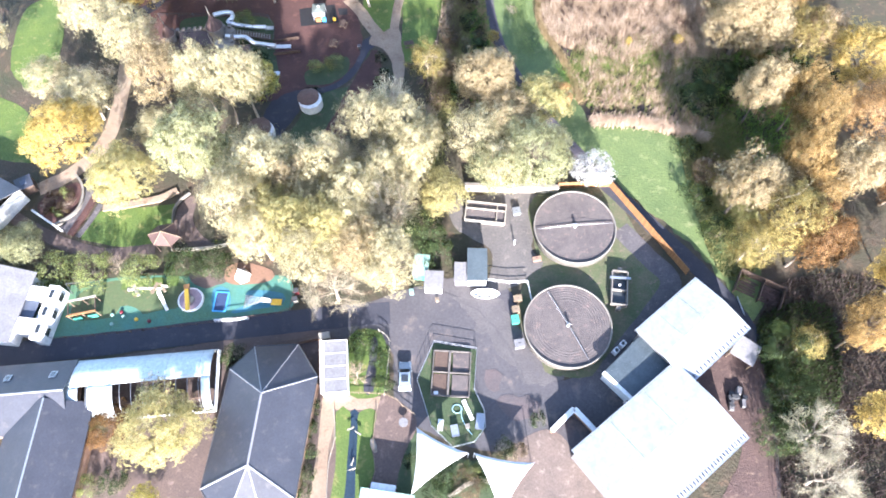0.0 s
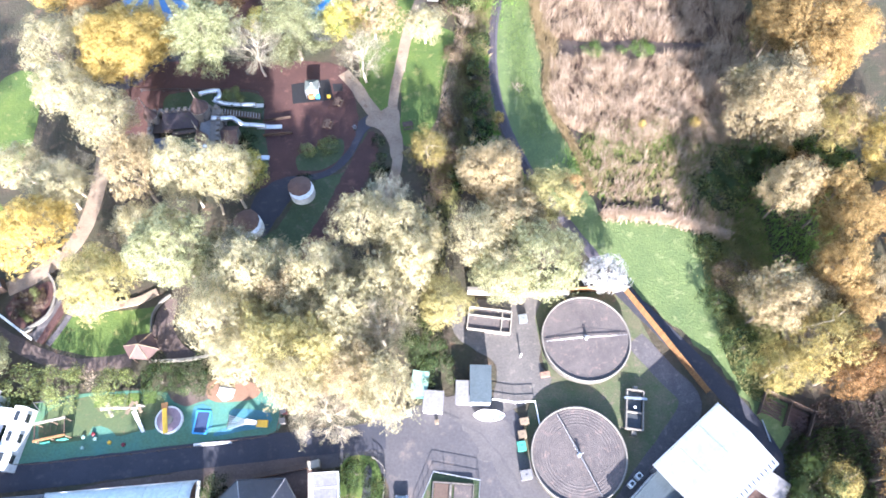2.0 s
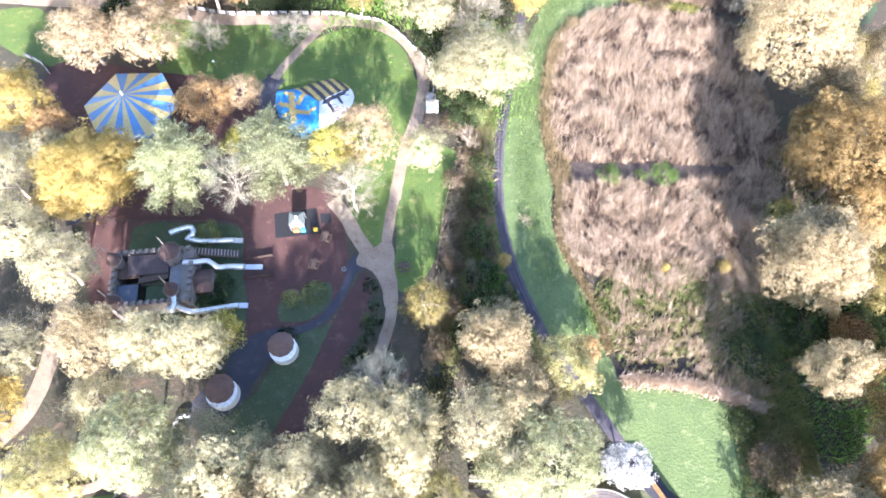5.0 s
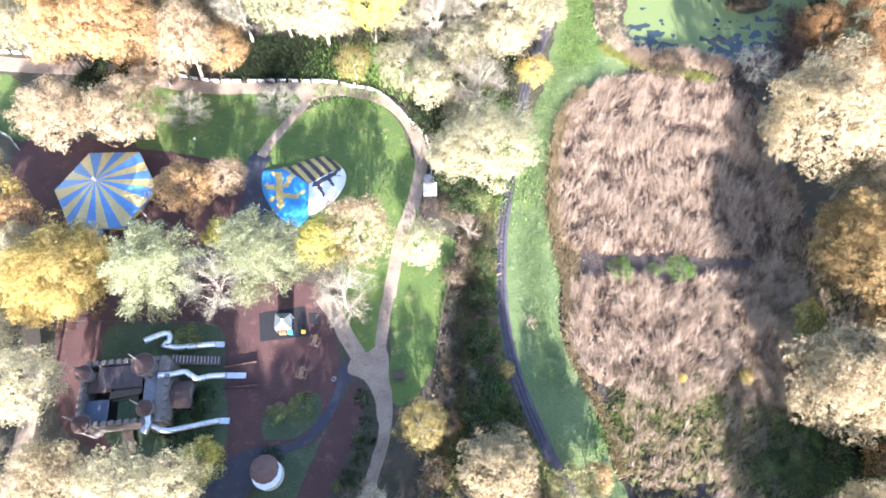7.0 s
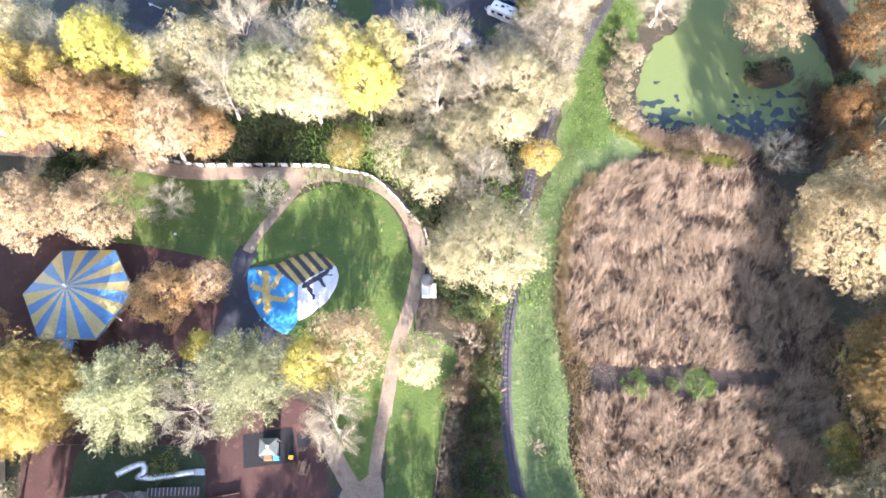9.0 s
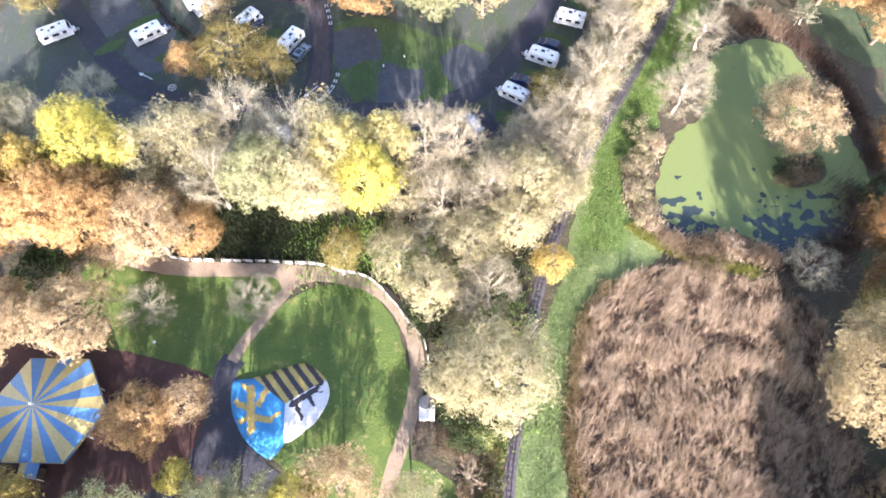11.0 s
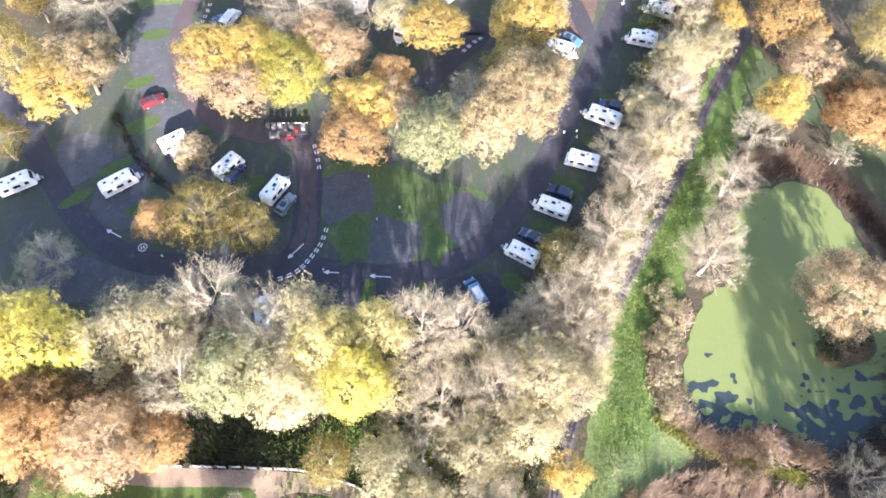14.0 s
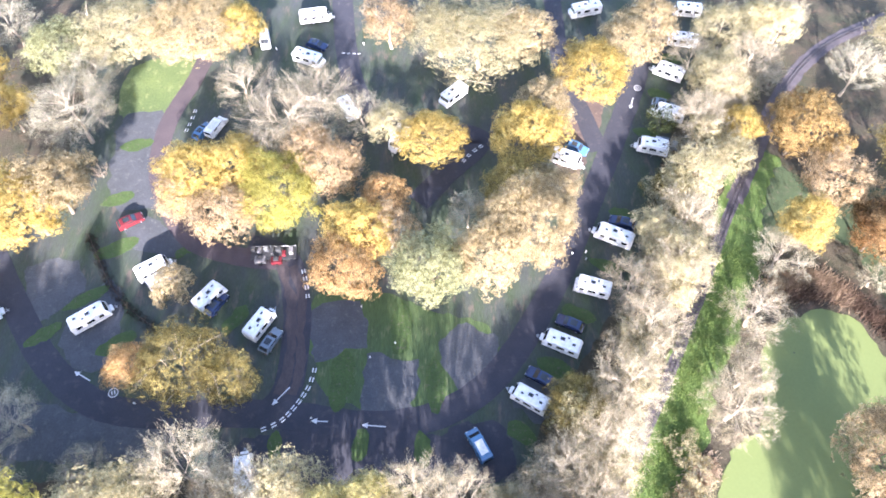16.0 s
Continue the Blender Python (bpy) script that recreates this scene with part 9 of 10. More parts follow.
for p, q, paint, lab, van in (
    ((-48.0, 194.4), (-45.2, 196.8), WHITE_GLOSS, "white van beside a caravan", True),
    ((-37.9, 189.4), (-36.1, 192.8), NAVY, "navy blue car beside a caravan", False),
    ((-28.3, 183.2), (-26.5, 186.8), GREY_CAR, "grey-blue estate car beside a caravan", False),
    ((15.5, 178.7), (11.7, 180.9), NAVY, "navy blue car beside a caravan", False),
    ((20.7, 187.7), (16.7, 189.5), NAVY, "black estate car beside a caravan", False),
    ((31.0, 206.9), (27.2, 208.3), NAVY, "dark car behind a motorhome", False),
    ((5.6, 167.4), (3.2, 171.7), BLUE_CAR, "blue camper van parked on tarmac", True),
    ((-56.5, 205.5), (-53.1, 207.8), RED, "red hatchback parked on the gravel", False),
    ((21.2, 224.8), (24.4, 223.0), BLUE_CAR, "blue car beside a caravan", False),
    ((-29.8, 251.0), (-26.0, 249.6), NAVY, "dark car beside a caravan", False),
    ((-39.3, 253.8), (-38.2, 249.4), WHITE_GLOSS, "white van below golden trees", True),
    ((-44.9, 226.3), (-43.5, 229.5), WHITE_GLOSS, "white van on the west pitches", True),
    ((-47.4, 225.2), (-45.8, 228.6), BLUE_CAR, "blue car on the west pitches", False),
    ((37.7, 225.5), (40.7, 224.8), GREY_CAR, "grey car behind a caravan", False),
    ((38.6, 235.3), (41.9, 234.2), GREY_CAR, "grey car behind a caravan", False),
):
    x, y, turn, L = between(p, q)
    car(x, y, turn, paint, lab, L=5.0 if van else 4.4, W=1.9 if van else 1.76, H=1.95 if van else 1.5, van=van)
for a, lab in (((40.3, 231.4), "grey awning beside a caravan"), ((37.8, 223.6), "white awning beside a caravan")):
    ob = thing("awning", lab, "awning", *a, 0.05, 75)
    part("roof", slab([(-1.6, -1.2, 2.0), (1.6, -1.2, 2.0), (1.6, 1.2, 2.4), (-1.6, 1.2, 2.4)], 0.05), SAIL, ob)
    for px in (-1.5, 1.5):
        for py in (-1.1, 1.1):
            part("pole", tube([(px, py, 0), (px, py, 2.0)], 0.03, 5), STEEL, ob)
# flatbed with plant machinery
x, y, turn, L = between((-32.9, 200.3), (-25.5, 200.6))
ob = thing("works_trailer", "flatbed trailer loaded with red and grey plant machinery", "trailer", x, y, 0.05, turn)
part("bed", box(L, 2.3, 0.2, 0, 0, 0.8), DARK_STEEL, ob)
for px in (-0.35, -0.2, 0.3):
    for s in (-1, 1):
        w = part("wheel", lathe([(0.4, -0.14), (0.4, 0.14)], n=14), RUBBER, ob)
        w.matrix_basis = pose(px * L, s * 0.95, 0.4, 90)
for px, py, sx, sy, sz, m in ((-0.45, 0.5, 0.7, 0.8, 0.9, DARK_STEEL), (-0.3, 0.3, 0.6, 1.0, 0.8, GREY_ROOF), (-0.16, 0.5, 0.7, 0.6, 1.0, STEEL), (-0.02, 0.2, 0.5, 1.3, 0.7, DARK_STEEL), (0.12, 0.4, 0.8, 0.7, 0.9, DARK_STEEL), (0.24, -0.3, 0.6, 0.9, 0.6, RED), (0.4, 0.2, 0.7, 1.2, 0.8, GREY_ROOF)):
    part("machine", box(sx, sy, sz, px * L, py, 1.003, rng.uniform(-12, 12), 0.05), m, ob)
part("side_rail", tube([(-L / 2, 1.1, 1.4), (L / 2, 1.1, 1.4)], 0.05, 6), STEEL, ob)
for p, m, lab in (((-31.3, 199.3), GREY_ROOF, "grey wheeled compressor with dark hoses"), ((-28.6, 199.2), RED, "red wheeled pump unit")):
    ob = thing("site_machine", lab, "machine", *p, 0.05, 4)
    part("body", box(1.8, 1.2, 0.8, 0, 0, 0.3, bevel=0.08), m, ob)
    part("engine", box(0.8, 0.7, 0.3, 0, 0, 1.102, bevel=0.05), DARK_STEEL, ob)
    part("hose", tube([(0.5, 0.3, 1.1), (0, 0.5, 1.5), (-0.6, 0.1, 1.1)], 0.05, 6), RUBBER, ob)
    for s in (-1, 1):
        w = part("wheel", lathe([(0.3, -0.1), (0.3, 0.1)], n=12), RUBBER, ob)
        w.matrix_basis = pose(0, s * 0.65, 0.3, 90)


def arrow(a, b, w=0.16):
    """A painted road arrow from a to its head at b."""
    x, y, turn, L = between(a, b)
    h = L / 2
    vs = [(-h, -w / 2, 0), (h - 0.9, -w / 2, 0), (h - 0.9, -0.42, 0), (h, 0, 0), (h - 0.9, 0.42, 0), (h - 0.9, w / 2, 0), (-h, w / 2, 0)]
    ob = tagged(part("road_marking", slab([(p[0], p[1], 0.0) for p in vs], 0.03), LINE_PAINT), "white painted direction arrow on tarmac", "road marking", kind="structure")
    ob.matrix_basis = pose(x, y, 0.098, 0, 0, turn)


arrow((-53.7, 178.4), (-56.5, 179.8))
arrow((-23.6, 177.9), (-25.9, 175.1))
arrow((-9.0, 172.2), (-12.5, 172.4))
arrow((35.0, 237.1), (34.0, 234.2))
arrow((-17.4, 172.8), (-19.9, 172.9))


def dashes(pts, length, gap, width, off):
    line = smooth_line(pts, False, length + gap)
    for a, b in zip(line, line[1:]):
        d = (b - a).normalized()
        s = Vector((-d.y, d.x, 0)) * off
        m = (a + b) / 2 + s
        ob = tagged(part("road_marking", box(length, width, 0.03, 0, 0, -0.02), LINE_PAINT), "white painted give way dash", "road marking", "give way dashes", "structure")
        ob.matrix_basis = pose(m.x, m.y, 0.092, 0, 0, math.degrees(math.atan2(d.y, d.x)))


for off in (-0.22, 0.22):
    dashes([(-20.2, 181.2), (-20.7, 178.3), (-22.3, 175.2), (-24.4, 172.6), (-27.2, 171.3)], 0.75, 0.35, 0.2, off)
    dashes([(-24.3, 198.2), (-23.4, 195.5), (-22.7, 192.4)], 0.75, 0.35, 0.2, off)
    dashes([(-49.3, 233.2), (-49.6, 229.9), (-50.1, 227.1)], 0.8, 0.45, 0.18, off)
    dashes([(1.8, 220.6), (3.6, 223.0), (5.8, 224.9)], 0.8, 0.45, 0.18, off)
dashes([(-22.8, 248.7), (-20.8, 248.6), (-18.7, 248.5)], 0.6, 0.5, 0.2, 0)
for p in ((-49.7, 176.6), (36.2, 239.7)):
    o = part("road_marking", lathe([(0.62, -0.02), (0.75, -0.02), (0.75, 0.01), (0.62, 0.01), (0.62, -0.02)], n=24, caps=False), LINE_PAINT)
    o.matrix_basis = pose(*p, 0.092, 0, 0, 20)
    tagged(o, "white painted ring with two bars on tarmac", "road marking", kind="structure")
    for s in (-0.2, 0.2):
        part("bar", box(0.16, 0.6, 0.03, s, 0, -0.02), LINE_PAINT, o)
for p in ((-19.8, 173.2), (-46.0, 175.0), (22.4, 200.6), (20.2, 201.5), (-8.3, 185.1), (-14.0, 191.2), (-12.0, 182.7), (22.5, 201.9), (16.7, 225.5), (-18.4, 251.1), (-36.2, 249.5)):
    ob = thing("marker_post", "short white pitch marker post on the grass", "post", *p, 0.02, 0, "pitch markers")
    part("stake", lathe([(0.08, 0), (0.08, 0.7), (0.04, 0.78)], n=8), WHITE, ob)
    part("number_plate", box(0.28, 0.03, 0.2, 0, -0.09, 0.45), WHITE, ob)
low_fence("camp_hedge_rail", [(-61.2, 203.7), (-54.7, 194.1), (-49.2, 189.1), (-46.1, 187.2)], 0.7, "low dark rail along the pitch bank", DARK_WOOD, 2.5)

# ---------------------------------------------------------------- narrow railway
def railway():
    pts = [(14.4, 78.9), (12.1, 84.9), (10.5, 90.8), (9.6, 96.9), (9.5, 105.4), (10.2, 113.5), (11.8, 122.1), (13.3, 131.3), (14.8, 138.6), (17.1, 146.4), (21.8, 158.8), (26.2, 168.2), (33.1, 180.8), (41.1, 196.2), (46.2, 206.7), (50.4, 214.6), (54.9, 222.6), (58.9, 230.4), (64.2, 239.0), (71.2, 247.6), (79.4, 254.4), (92.0, 261.2)]
    line = smooth_line(pts, False, 0.75)
    o = line[0]
    ob = thing("railway_track", "narrow gauge railway track on dark ballast", "railway", o.x, o.y, 0.09)
    for s in (-0.3, 0.3):
        rail = []
        for i, p in enumerate(line):
            d = (line[min(i + 1, len(line) - 1)] - line[max(i - 1, 0)]).normalized()
            rail.append(p + Vector((-d.y, d.x, 0)) * s - o + Vector((0, 0, 0.12)))
        part("rail", tube(rail, 0.05, 4), DARK_STEEL, ob, "dark rusty rail")
    sleeper = None
    for i, p in enumerate(line[:290]):
        d = (line[min(i + 1, len(line) - 1)] - line[max(i - 1, 0)]).normalized()
        if sleeper is None:
            sleeper = part("sleeper", box(0.2, 0.95, 0.06), BALLAST, ob, "dark tarred timber sleeper")
        q = sleeper if i == 0 else new("sleeper", sleeper.data)
        q.parent = ob
        q.matrix_basis = pose(*(p - o), 0, 0, math.degrees(math.atan2(d.y, d.x)))


railway()

# ---------------------------------------------------------------- pond and stream water
def water_mat(name, weed, cover):
    m = bpy.data.materials.new(name)
    m.use_nodes = True
    nodes, link = m.node_tree.nodes, m.node_tree.links.new
    p = nodes["Principled BSDF"]
    co, n1, n2 = nodes.new("ShaderNodeTexCoord"), nodes.new("ShaderNodeTexNoise"), nodes.new("ShaderNodeTexNoise")
    n1.inputs["Scale"].default_value, n1.inputs["Detail"].default_value = 0.6, 0.6
    n2.inputs["Scale"].default_value, n2.inputs["Detail"].default_value = 2.5, 5
    sep = nodes.new("ShaderNodeSeparateXYZ")
    link(co.outputs["Object"], sep.inputs[0])
    for n in (n1, n2):
        link(co.outputs["Object"], n.inputs["Vector"])
    # open water at the reed end, closed weed beyond
    far = nodes.new("ShaderNodeMapRange")
    far.inputs[1].default_value, far.inputs[2].default_value, far.inputs[3].default_value, far.inputs[4].default_value = *cover, -0.17, 0.36
    link(sep.outputs[1], far.inputs[0])
    add, edge = nodes.new("ShaderNodeMath"), nodes.new("ShaderNodeMapRange")
    wide, span, drift = nodes.new("ShaderNodeMath"), nodes.new("ShaderNodeMapRange"), nodes.new("ShaderNodeMath")
    off = nodes.new("ShaderNodeMath")
    off.operation = "SUBTRACT"
    off.inputs[1].default_value = 46.8
    link(sep.outputs[0], off.inputs[0])
    wide.operation = "ABSOLUTE"
    link(off.outputs[0], wide.inputs[0])
    span.inputs[1].default_value, span.inputs[2].default_value, span.inputs[3].default_value, span.inputs[4].default_value = 1.0, 5.5, 0.22, -0.06
    link(wide.outputs[0], span.inputs[0])
    link(n1.outputs[0], drift.inputs[0])
    link(span.outputs[0], drift.inputs[1])
    link(drift.outputs[0], add.inputs[0])
    link(far.outputs[0], add.inputs[1])
    edge.inputs[1].default_value, edge.inputs[2].default_value = 0.47, 0.5
    link(add.outputs[0], edge.inputs[0])
    c1, c2 = nodes.new("ShaderNodeMix"), nodes.new("ShaderNodeMix")
    for c in (c1, c2):
        c.data_type = "RGBA"
    c1.inputs[6].default_value, c1.inputs[7].default_value = (*weed, 1), (*(q * 0.8 for q in weed), 1)
    link(n2.outputs[0], c1.inputs[0])
    c2.inputs[6].default_value = (0.02, 0.03, 0.032, 1)
    p.inputs["Specular IOR Level"].default_value = 0.28
    link(c1.outputs[2], c2.inputs[7])
    link(edge.outputs[0], c2.inputs[0])
    link(c2.outputs[2], p.inputs["Base Color"])
    r = nodes.new("ShaderNodeMapRange")
    r.inputs[3].default_value, r.inputs[4].default_value = 0.04, 0.75
    link(edge.outputs[0], r.inputs[0])
    link(r.outputs[0], p.inputs["Roughness"])
    return m


pond_pts = [(50.6, 189.3), (54.6, 190.7), (59.2, 192.1), (64.0, 189.7), (66.3, 183.6), (68.2, 176.0), (71.1, 167.3), (71.1, 159.1), (65.2, 150.4), (56.6, 146.5), (52.4, 146.9), (47.1, 150.3), (39.8, 147.7), (35.7, 149.1), (35.1, 156.2), (36.7, 163.2), (40.4, 169.7), (45.3, 174.2), (47.5, 183.6)]
low_y = min(p[1] for p in pond_pts)
patch("pond_water", pond_pts, 0.05, water_mat("duckweed_pond", (0.104, 0.132, 0.045), (low_y + 1, low_y + 17)), "pond covered in bright green duckweed with dark open patches", "pond", rough=0.6)
patch("island_ground", [(56.3, 163.2), (60.0, 165.4), (63.9, 164.5), (64.5, 161.4), (59.4, 159.0), (56.3, 160.2)], 0.12, MUD, "dark muddy island in the pond", "island", rough=0.4)
ribbon("stream_water", [(6.6, 114.5), (5.0, 107.4), (3.8, 100.7), (2.8, 96.1), (1.5, 86.6), (0.2, 77.8), (0.7, 82.3), (-1.1, 70.8)], 1.1, 0.075, mat("stream_water", (0.02, 0.035, 0.05), (0.015, 0.025, 0.035), 2, rough=0.06, bump=0.05, spec=0.6), "narrow dark stream", "stream", rough=0.35)
patch("puddle_water", [(42.1, 56.5), (46.5, 57.2), (46.8, 54.2), (43.0, 53.5)], 0.06, mat("stream_water", (0, 0, 0)), "small dark pool in the scrub", "pool", rough=0.3)


# ---------------------------------------------------------------- reeds, tall grass and undergrowth
def blades(n, inside, height, width, lean, material, name, label, category, seed=0, tuft=1, spread=0.3, combed=None):
    """A field of single blades: inside(n) gives places; lean: how far the tips bend over; combed: a direction field."""
    p = inside(n)
    if combed:
        thick = np.array([noise.noise((x * 0.35, y * 0.35, 6.5)) + 0.6 * noise.noise((x * 1.1, y * 1.1, 2.5)) for x, y in p])
        p = p[thick > rng.uniform(-0.55, 0.25, len(p))]
        p = p + rng.normal(size=p.shape) * 0.45
    p = np.repeat(p, tuft, axis=0)
    m = len(p)
    if tuft > 1:
        p = p + rng.normal(size=(m, 2)) * spread
    h = rng.uniform(*height, m)
    ang = rng.uniform(0, 2 * math.pi, m)
    bend = np.stack([np.cos(ang), np.sin(ang)], 1) * rng.uniform(0.2, 1.0, m)[:, None] * lean
    if combed:
        bend = bend * 0.9 + combed(p) * lean * 0.6
    base = np.concatenate([p, np.full((m, 1), 0.03)], 1)
    way = np.concatenate([bend * h[:, None], h[:, None]], 1)
    tri = slivers(base, way, np.ones(m), rng.uniform(*width, m))
    tri[:, 3] = np.cross(tri[:, 1] - tri[:, 0], tri[:, 2] - tri[:, 0])
    ob = new(name, triangles(name, tri, material))
    return tagged(ob, label, category, kind="stuff")


def in_polygon(points, fade=0.0):
    poly = np.array([(q.x, q.y) for q in smooth_line(points, True, 1.0)])
    lo, hi = poly.min(0), poly.max(0)

    def inside(n):
        out = np.zeros((0, 2))
        while len(out) < n:
            p = rng.uniform(lo, hi, (n, 2))
            hit = np.zeros(n, bool)
            for a, b in zip(poly, np.roll(poly, -1, 0)):
                c = (a[1] > p[:, 1]) != (b[1] > p[:, 1])
                hit ^= c & (p[:, 0] < (b[0] - a[0]) * (p[:, 1] - a[1]) / (b[1] - a[1] + 1e-12) + a[0])
            out = np.concatenate([out, p[hit]])
        return out[:n]
    return inside


def along(points, width):
    line = np.array([(q.x, q.y) for q in smooth_line(points, False, 0.5)])

    def inside(n):
        return line[rng.integers(0, len(line), n)] + rng.normal(size=(n, 2)) * width / 2
    return inside


def swirl(p):
    """The way in which wind has combed the reeds."""
    a = np.array([1.4 + 1.2 * noise.noise((x * 0.09, y * 0.09, 0.3)) + 1.1 * noise.noise((x * 0.45, y * 0.45, 4)) for x, y in p])
    return np.stack([np.cos(a), np.sin(a)], 1)


REED = leaf_mat("dry_reeds", (0.15, 0.105, 0.07), (0.56, 0.435, 0.305), (0.19, 0.135, 0.09), 0.0)
REED_PALE = leaf_mat("pale_reed_plumes", (0.38, 0.295, 0.22), (0.6, 0.485, 0.375), (0.32, 0.245, 0.18), 0.0)
STALK = leaf_mat("brown_stalks", (0.11, 0.075, 0.06), (0.19, 0.135, 0.1), (0.08, 0.052, 0.045), 0.0)
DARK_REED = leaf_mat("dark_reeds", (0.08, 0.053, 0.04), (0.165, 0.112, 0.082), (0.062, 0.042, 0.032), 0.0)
GREEN_BLADE = leaf_mat("green_blades", (0.11, 0.20, 0.04), (0.20, 0.30, 0.07), (0.08, 0.14, 0.03), 0.0)
BUFF_BLADE = leaf_mat("buff_blades", (0.27, 0.205, 0.11), (0.4, 0.31, 0.18), (0.2, 0.155, 0.08), 0.0)
VERGE_BLADE = leaf_mat("verge_blades", (0.115, 0.165, 0.05), (0.175, 0.225, 0.075), (0.09, 0.13, 0.04), 0.0)
OLIVE_BLADE = leaf_mat("olive_blades", (0.20, 0.20, 0.08), (0.30, 0.28, 0.12), (0.12, 0.13, 0.05), 0.0)

reed_up = [(22.0, 134.4), (26.2, 139.8), (31.2, 142.8), (38.0, 143.2), (46.0, 141.6), (51.0, 141.0), (55.2, 138.6), (57.6, 135.4), (57.6, 127.0), (58.8, 117.0), (57.2, 107.3), (42.3, 107.3), (25.3, 107.8), (20.0, 109.4), (19.1, 114.5), (20.5, 126.6)]
reed_low = [(20.3, 102.5), (24.8, 103.4), (31.0, 103.6), (36.2, 102.7), (41.6, 103.6), (55.4, 105.5), (54.6, 93.2), (53.4, 86.4), (45.3, 83.2), (38.5, 85.6), (32.4, 83.2), (26.2, 85.7), (20.8, 89.0), (19.7, 96.0)]
reed_end = [(23.7, 81.6), (28.5, 84.8), (42.5, 85.6), (52.6, 83.1), (54.9, 86.6), (47.7, 71.0), (45.4, 66.8), (36.5, 69.4), (27.2, 70.8)]
def tufts(n, per, inside, height, width, material, name, label, lo=-9.0, hi=9.0, seed=3.0):
    """Reeds in tufts that lean together, taller and thicker in some places; lo, hi: the band of an uneven field that these fill."""
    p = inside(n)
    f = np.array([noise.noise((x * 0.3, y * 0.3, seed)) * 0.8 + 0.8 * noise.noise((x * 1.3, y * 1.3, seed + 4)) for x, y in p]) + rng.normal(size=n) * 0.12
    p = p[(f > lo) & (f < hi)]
    m = len(p)
    grow = np.array([0.85 + 0.45 * noise.noise((x * 0.28, y * 0.28, 12.0)) for x, y in p]) * rng.uniform(0.75, 1.15, m)
    lean = swirl(p) * rng.uniform(0.3, 0.85, m)[:, None] + rng.normal(size=(m, 2)) * 0.25
    base = np.repeat(p, per, 0) + rng.normal(size=(m * per, 2)) * 0.11
    h = np.repeat(grow, per) * rng.uniform(*height, m * per)
    bend = np.repeat(lean, per, 0) + rng.normal(size=(m * per, 2)) * 0.2
    way = np.concatenate([bend * h[:, None], h[:, None]], 1)
    tri = slivers(np.concatenate([base, np.full((m * per, 1), 0.03)], 1), way, np.ones(m * per), rng.uniform(*width, m * per))
    tri[:, 3] = np.cross(tri[:, 1] - tri[:, 0], tri[:, 2] - tri[:, 0])
    return tagged(new(name, triangles(name, tri, material)), label, "reeds", kind="stuff")


for bed, n in ((reed_up, 11500), (reed_low, 8000)):
    tufts(n, 9, in_polygon(bed), (0.8, 1.9), (0.035, 0.075), REED, "reed_bed", "tall dry pinkish-beige reeds combed by wind", -0.18)
    # Dark stems put shade into the gaps between the taller tufts.
    tufts(int(n * 0.75), 8, in_polygon(bed), (0.6, 1.5), (0.04, 0.085), DARK_REED, "reed_bed", "dark brown reed stems, coloured for shade between tufts", -9, 0.1)
    tufts(int(n * 0.5), 7, in_polygon(bed), (1.4, 2.3), (0.03, 0.07), REED_PALE, "reed_plumes", "pale feathery reed plumes", 0.0)
tufts(2300, 14, in_polygon(reed_end), (0.7, 1.5), (0.06, 0.13), REED, "reed_bed", "patchy dry reeds and tall grass", 0.0)
tufts(1700, 14, in_polygon(reed_end), (0.5, 1.1), (0.06, 0.14), OLIVE_BLADE, "reed_bed", "olive green rushes among dry reeds", -0.35, 0.25)
tufts(900, 12, in_polygon(reed_end), (0.9, 1.6), (0.06, 0.12), REED_PALE, "reed_plumes", "pale grass heads among the rushes", 0.2)
blades(5000, along([(26.6, 70.0), (33.5, 69.5), (39.2, 68.1), (45.2, 65.9)], 1.0), (0.9, 1.8), (0.08, 0.2), 0.5, REED_PALE, "tall_grass", "pale tall grass edging the meadow", "tall grass")
blades(5000, along([(23.8, 79.3), (27.5, 83.2), (34.4, 85.6), (44.2, 85.6)], 3.5), (0.4, 1.0), (0.08, 0.2), 0.6, GREEN_BLADE, "nettle_patch", "green and yellow weeds in the reeds", "weeds")
blades(9000, along([(24.6, 74.6), (22.7, 83.2), (19.1, 93.3), (19.4, 102.5), (18.4, 112.4), (20.0, 126.6), (23.8, 136.2)], 0.8), (0.5, 1.2), (0.06, 0.14), 0.6, BUFF_BLADE, "tall_grass", "buff tall grass along the reed bed's edge", "tall grass")
blades(9000, along([(26.0, 140.4), (21.9, 134.8), (20.0, 128.0), (18.9, 121.5), (18.6, 114.4), (20.6, 107.6), (19.6, 98.1)], 1.3), (0.5, 1.3), (0.05, 0.11), 0.6, BUFF_BLADE, "tall_grass", "buff dry grass fringing the reeds", "tall grass")
blades(12000, in_polygon([(24.7, 87.8), (31.0, 89.0), (50.6, 89.3), (48.9, 75.6), (26.0, 75.6)]), (0.4, 1.3), (0.05, 0.13), 0.6, OLIVE_BLADE, "tall_grass", "olive weeds overgrowing the dry reeds", "tall grass")
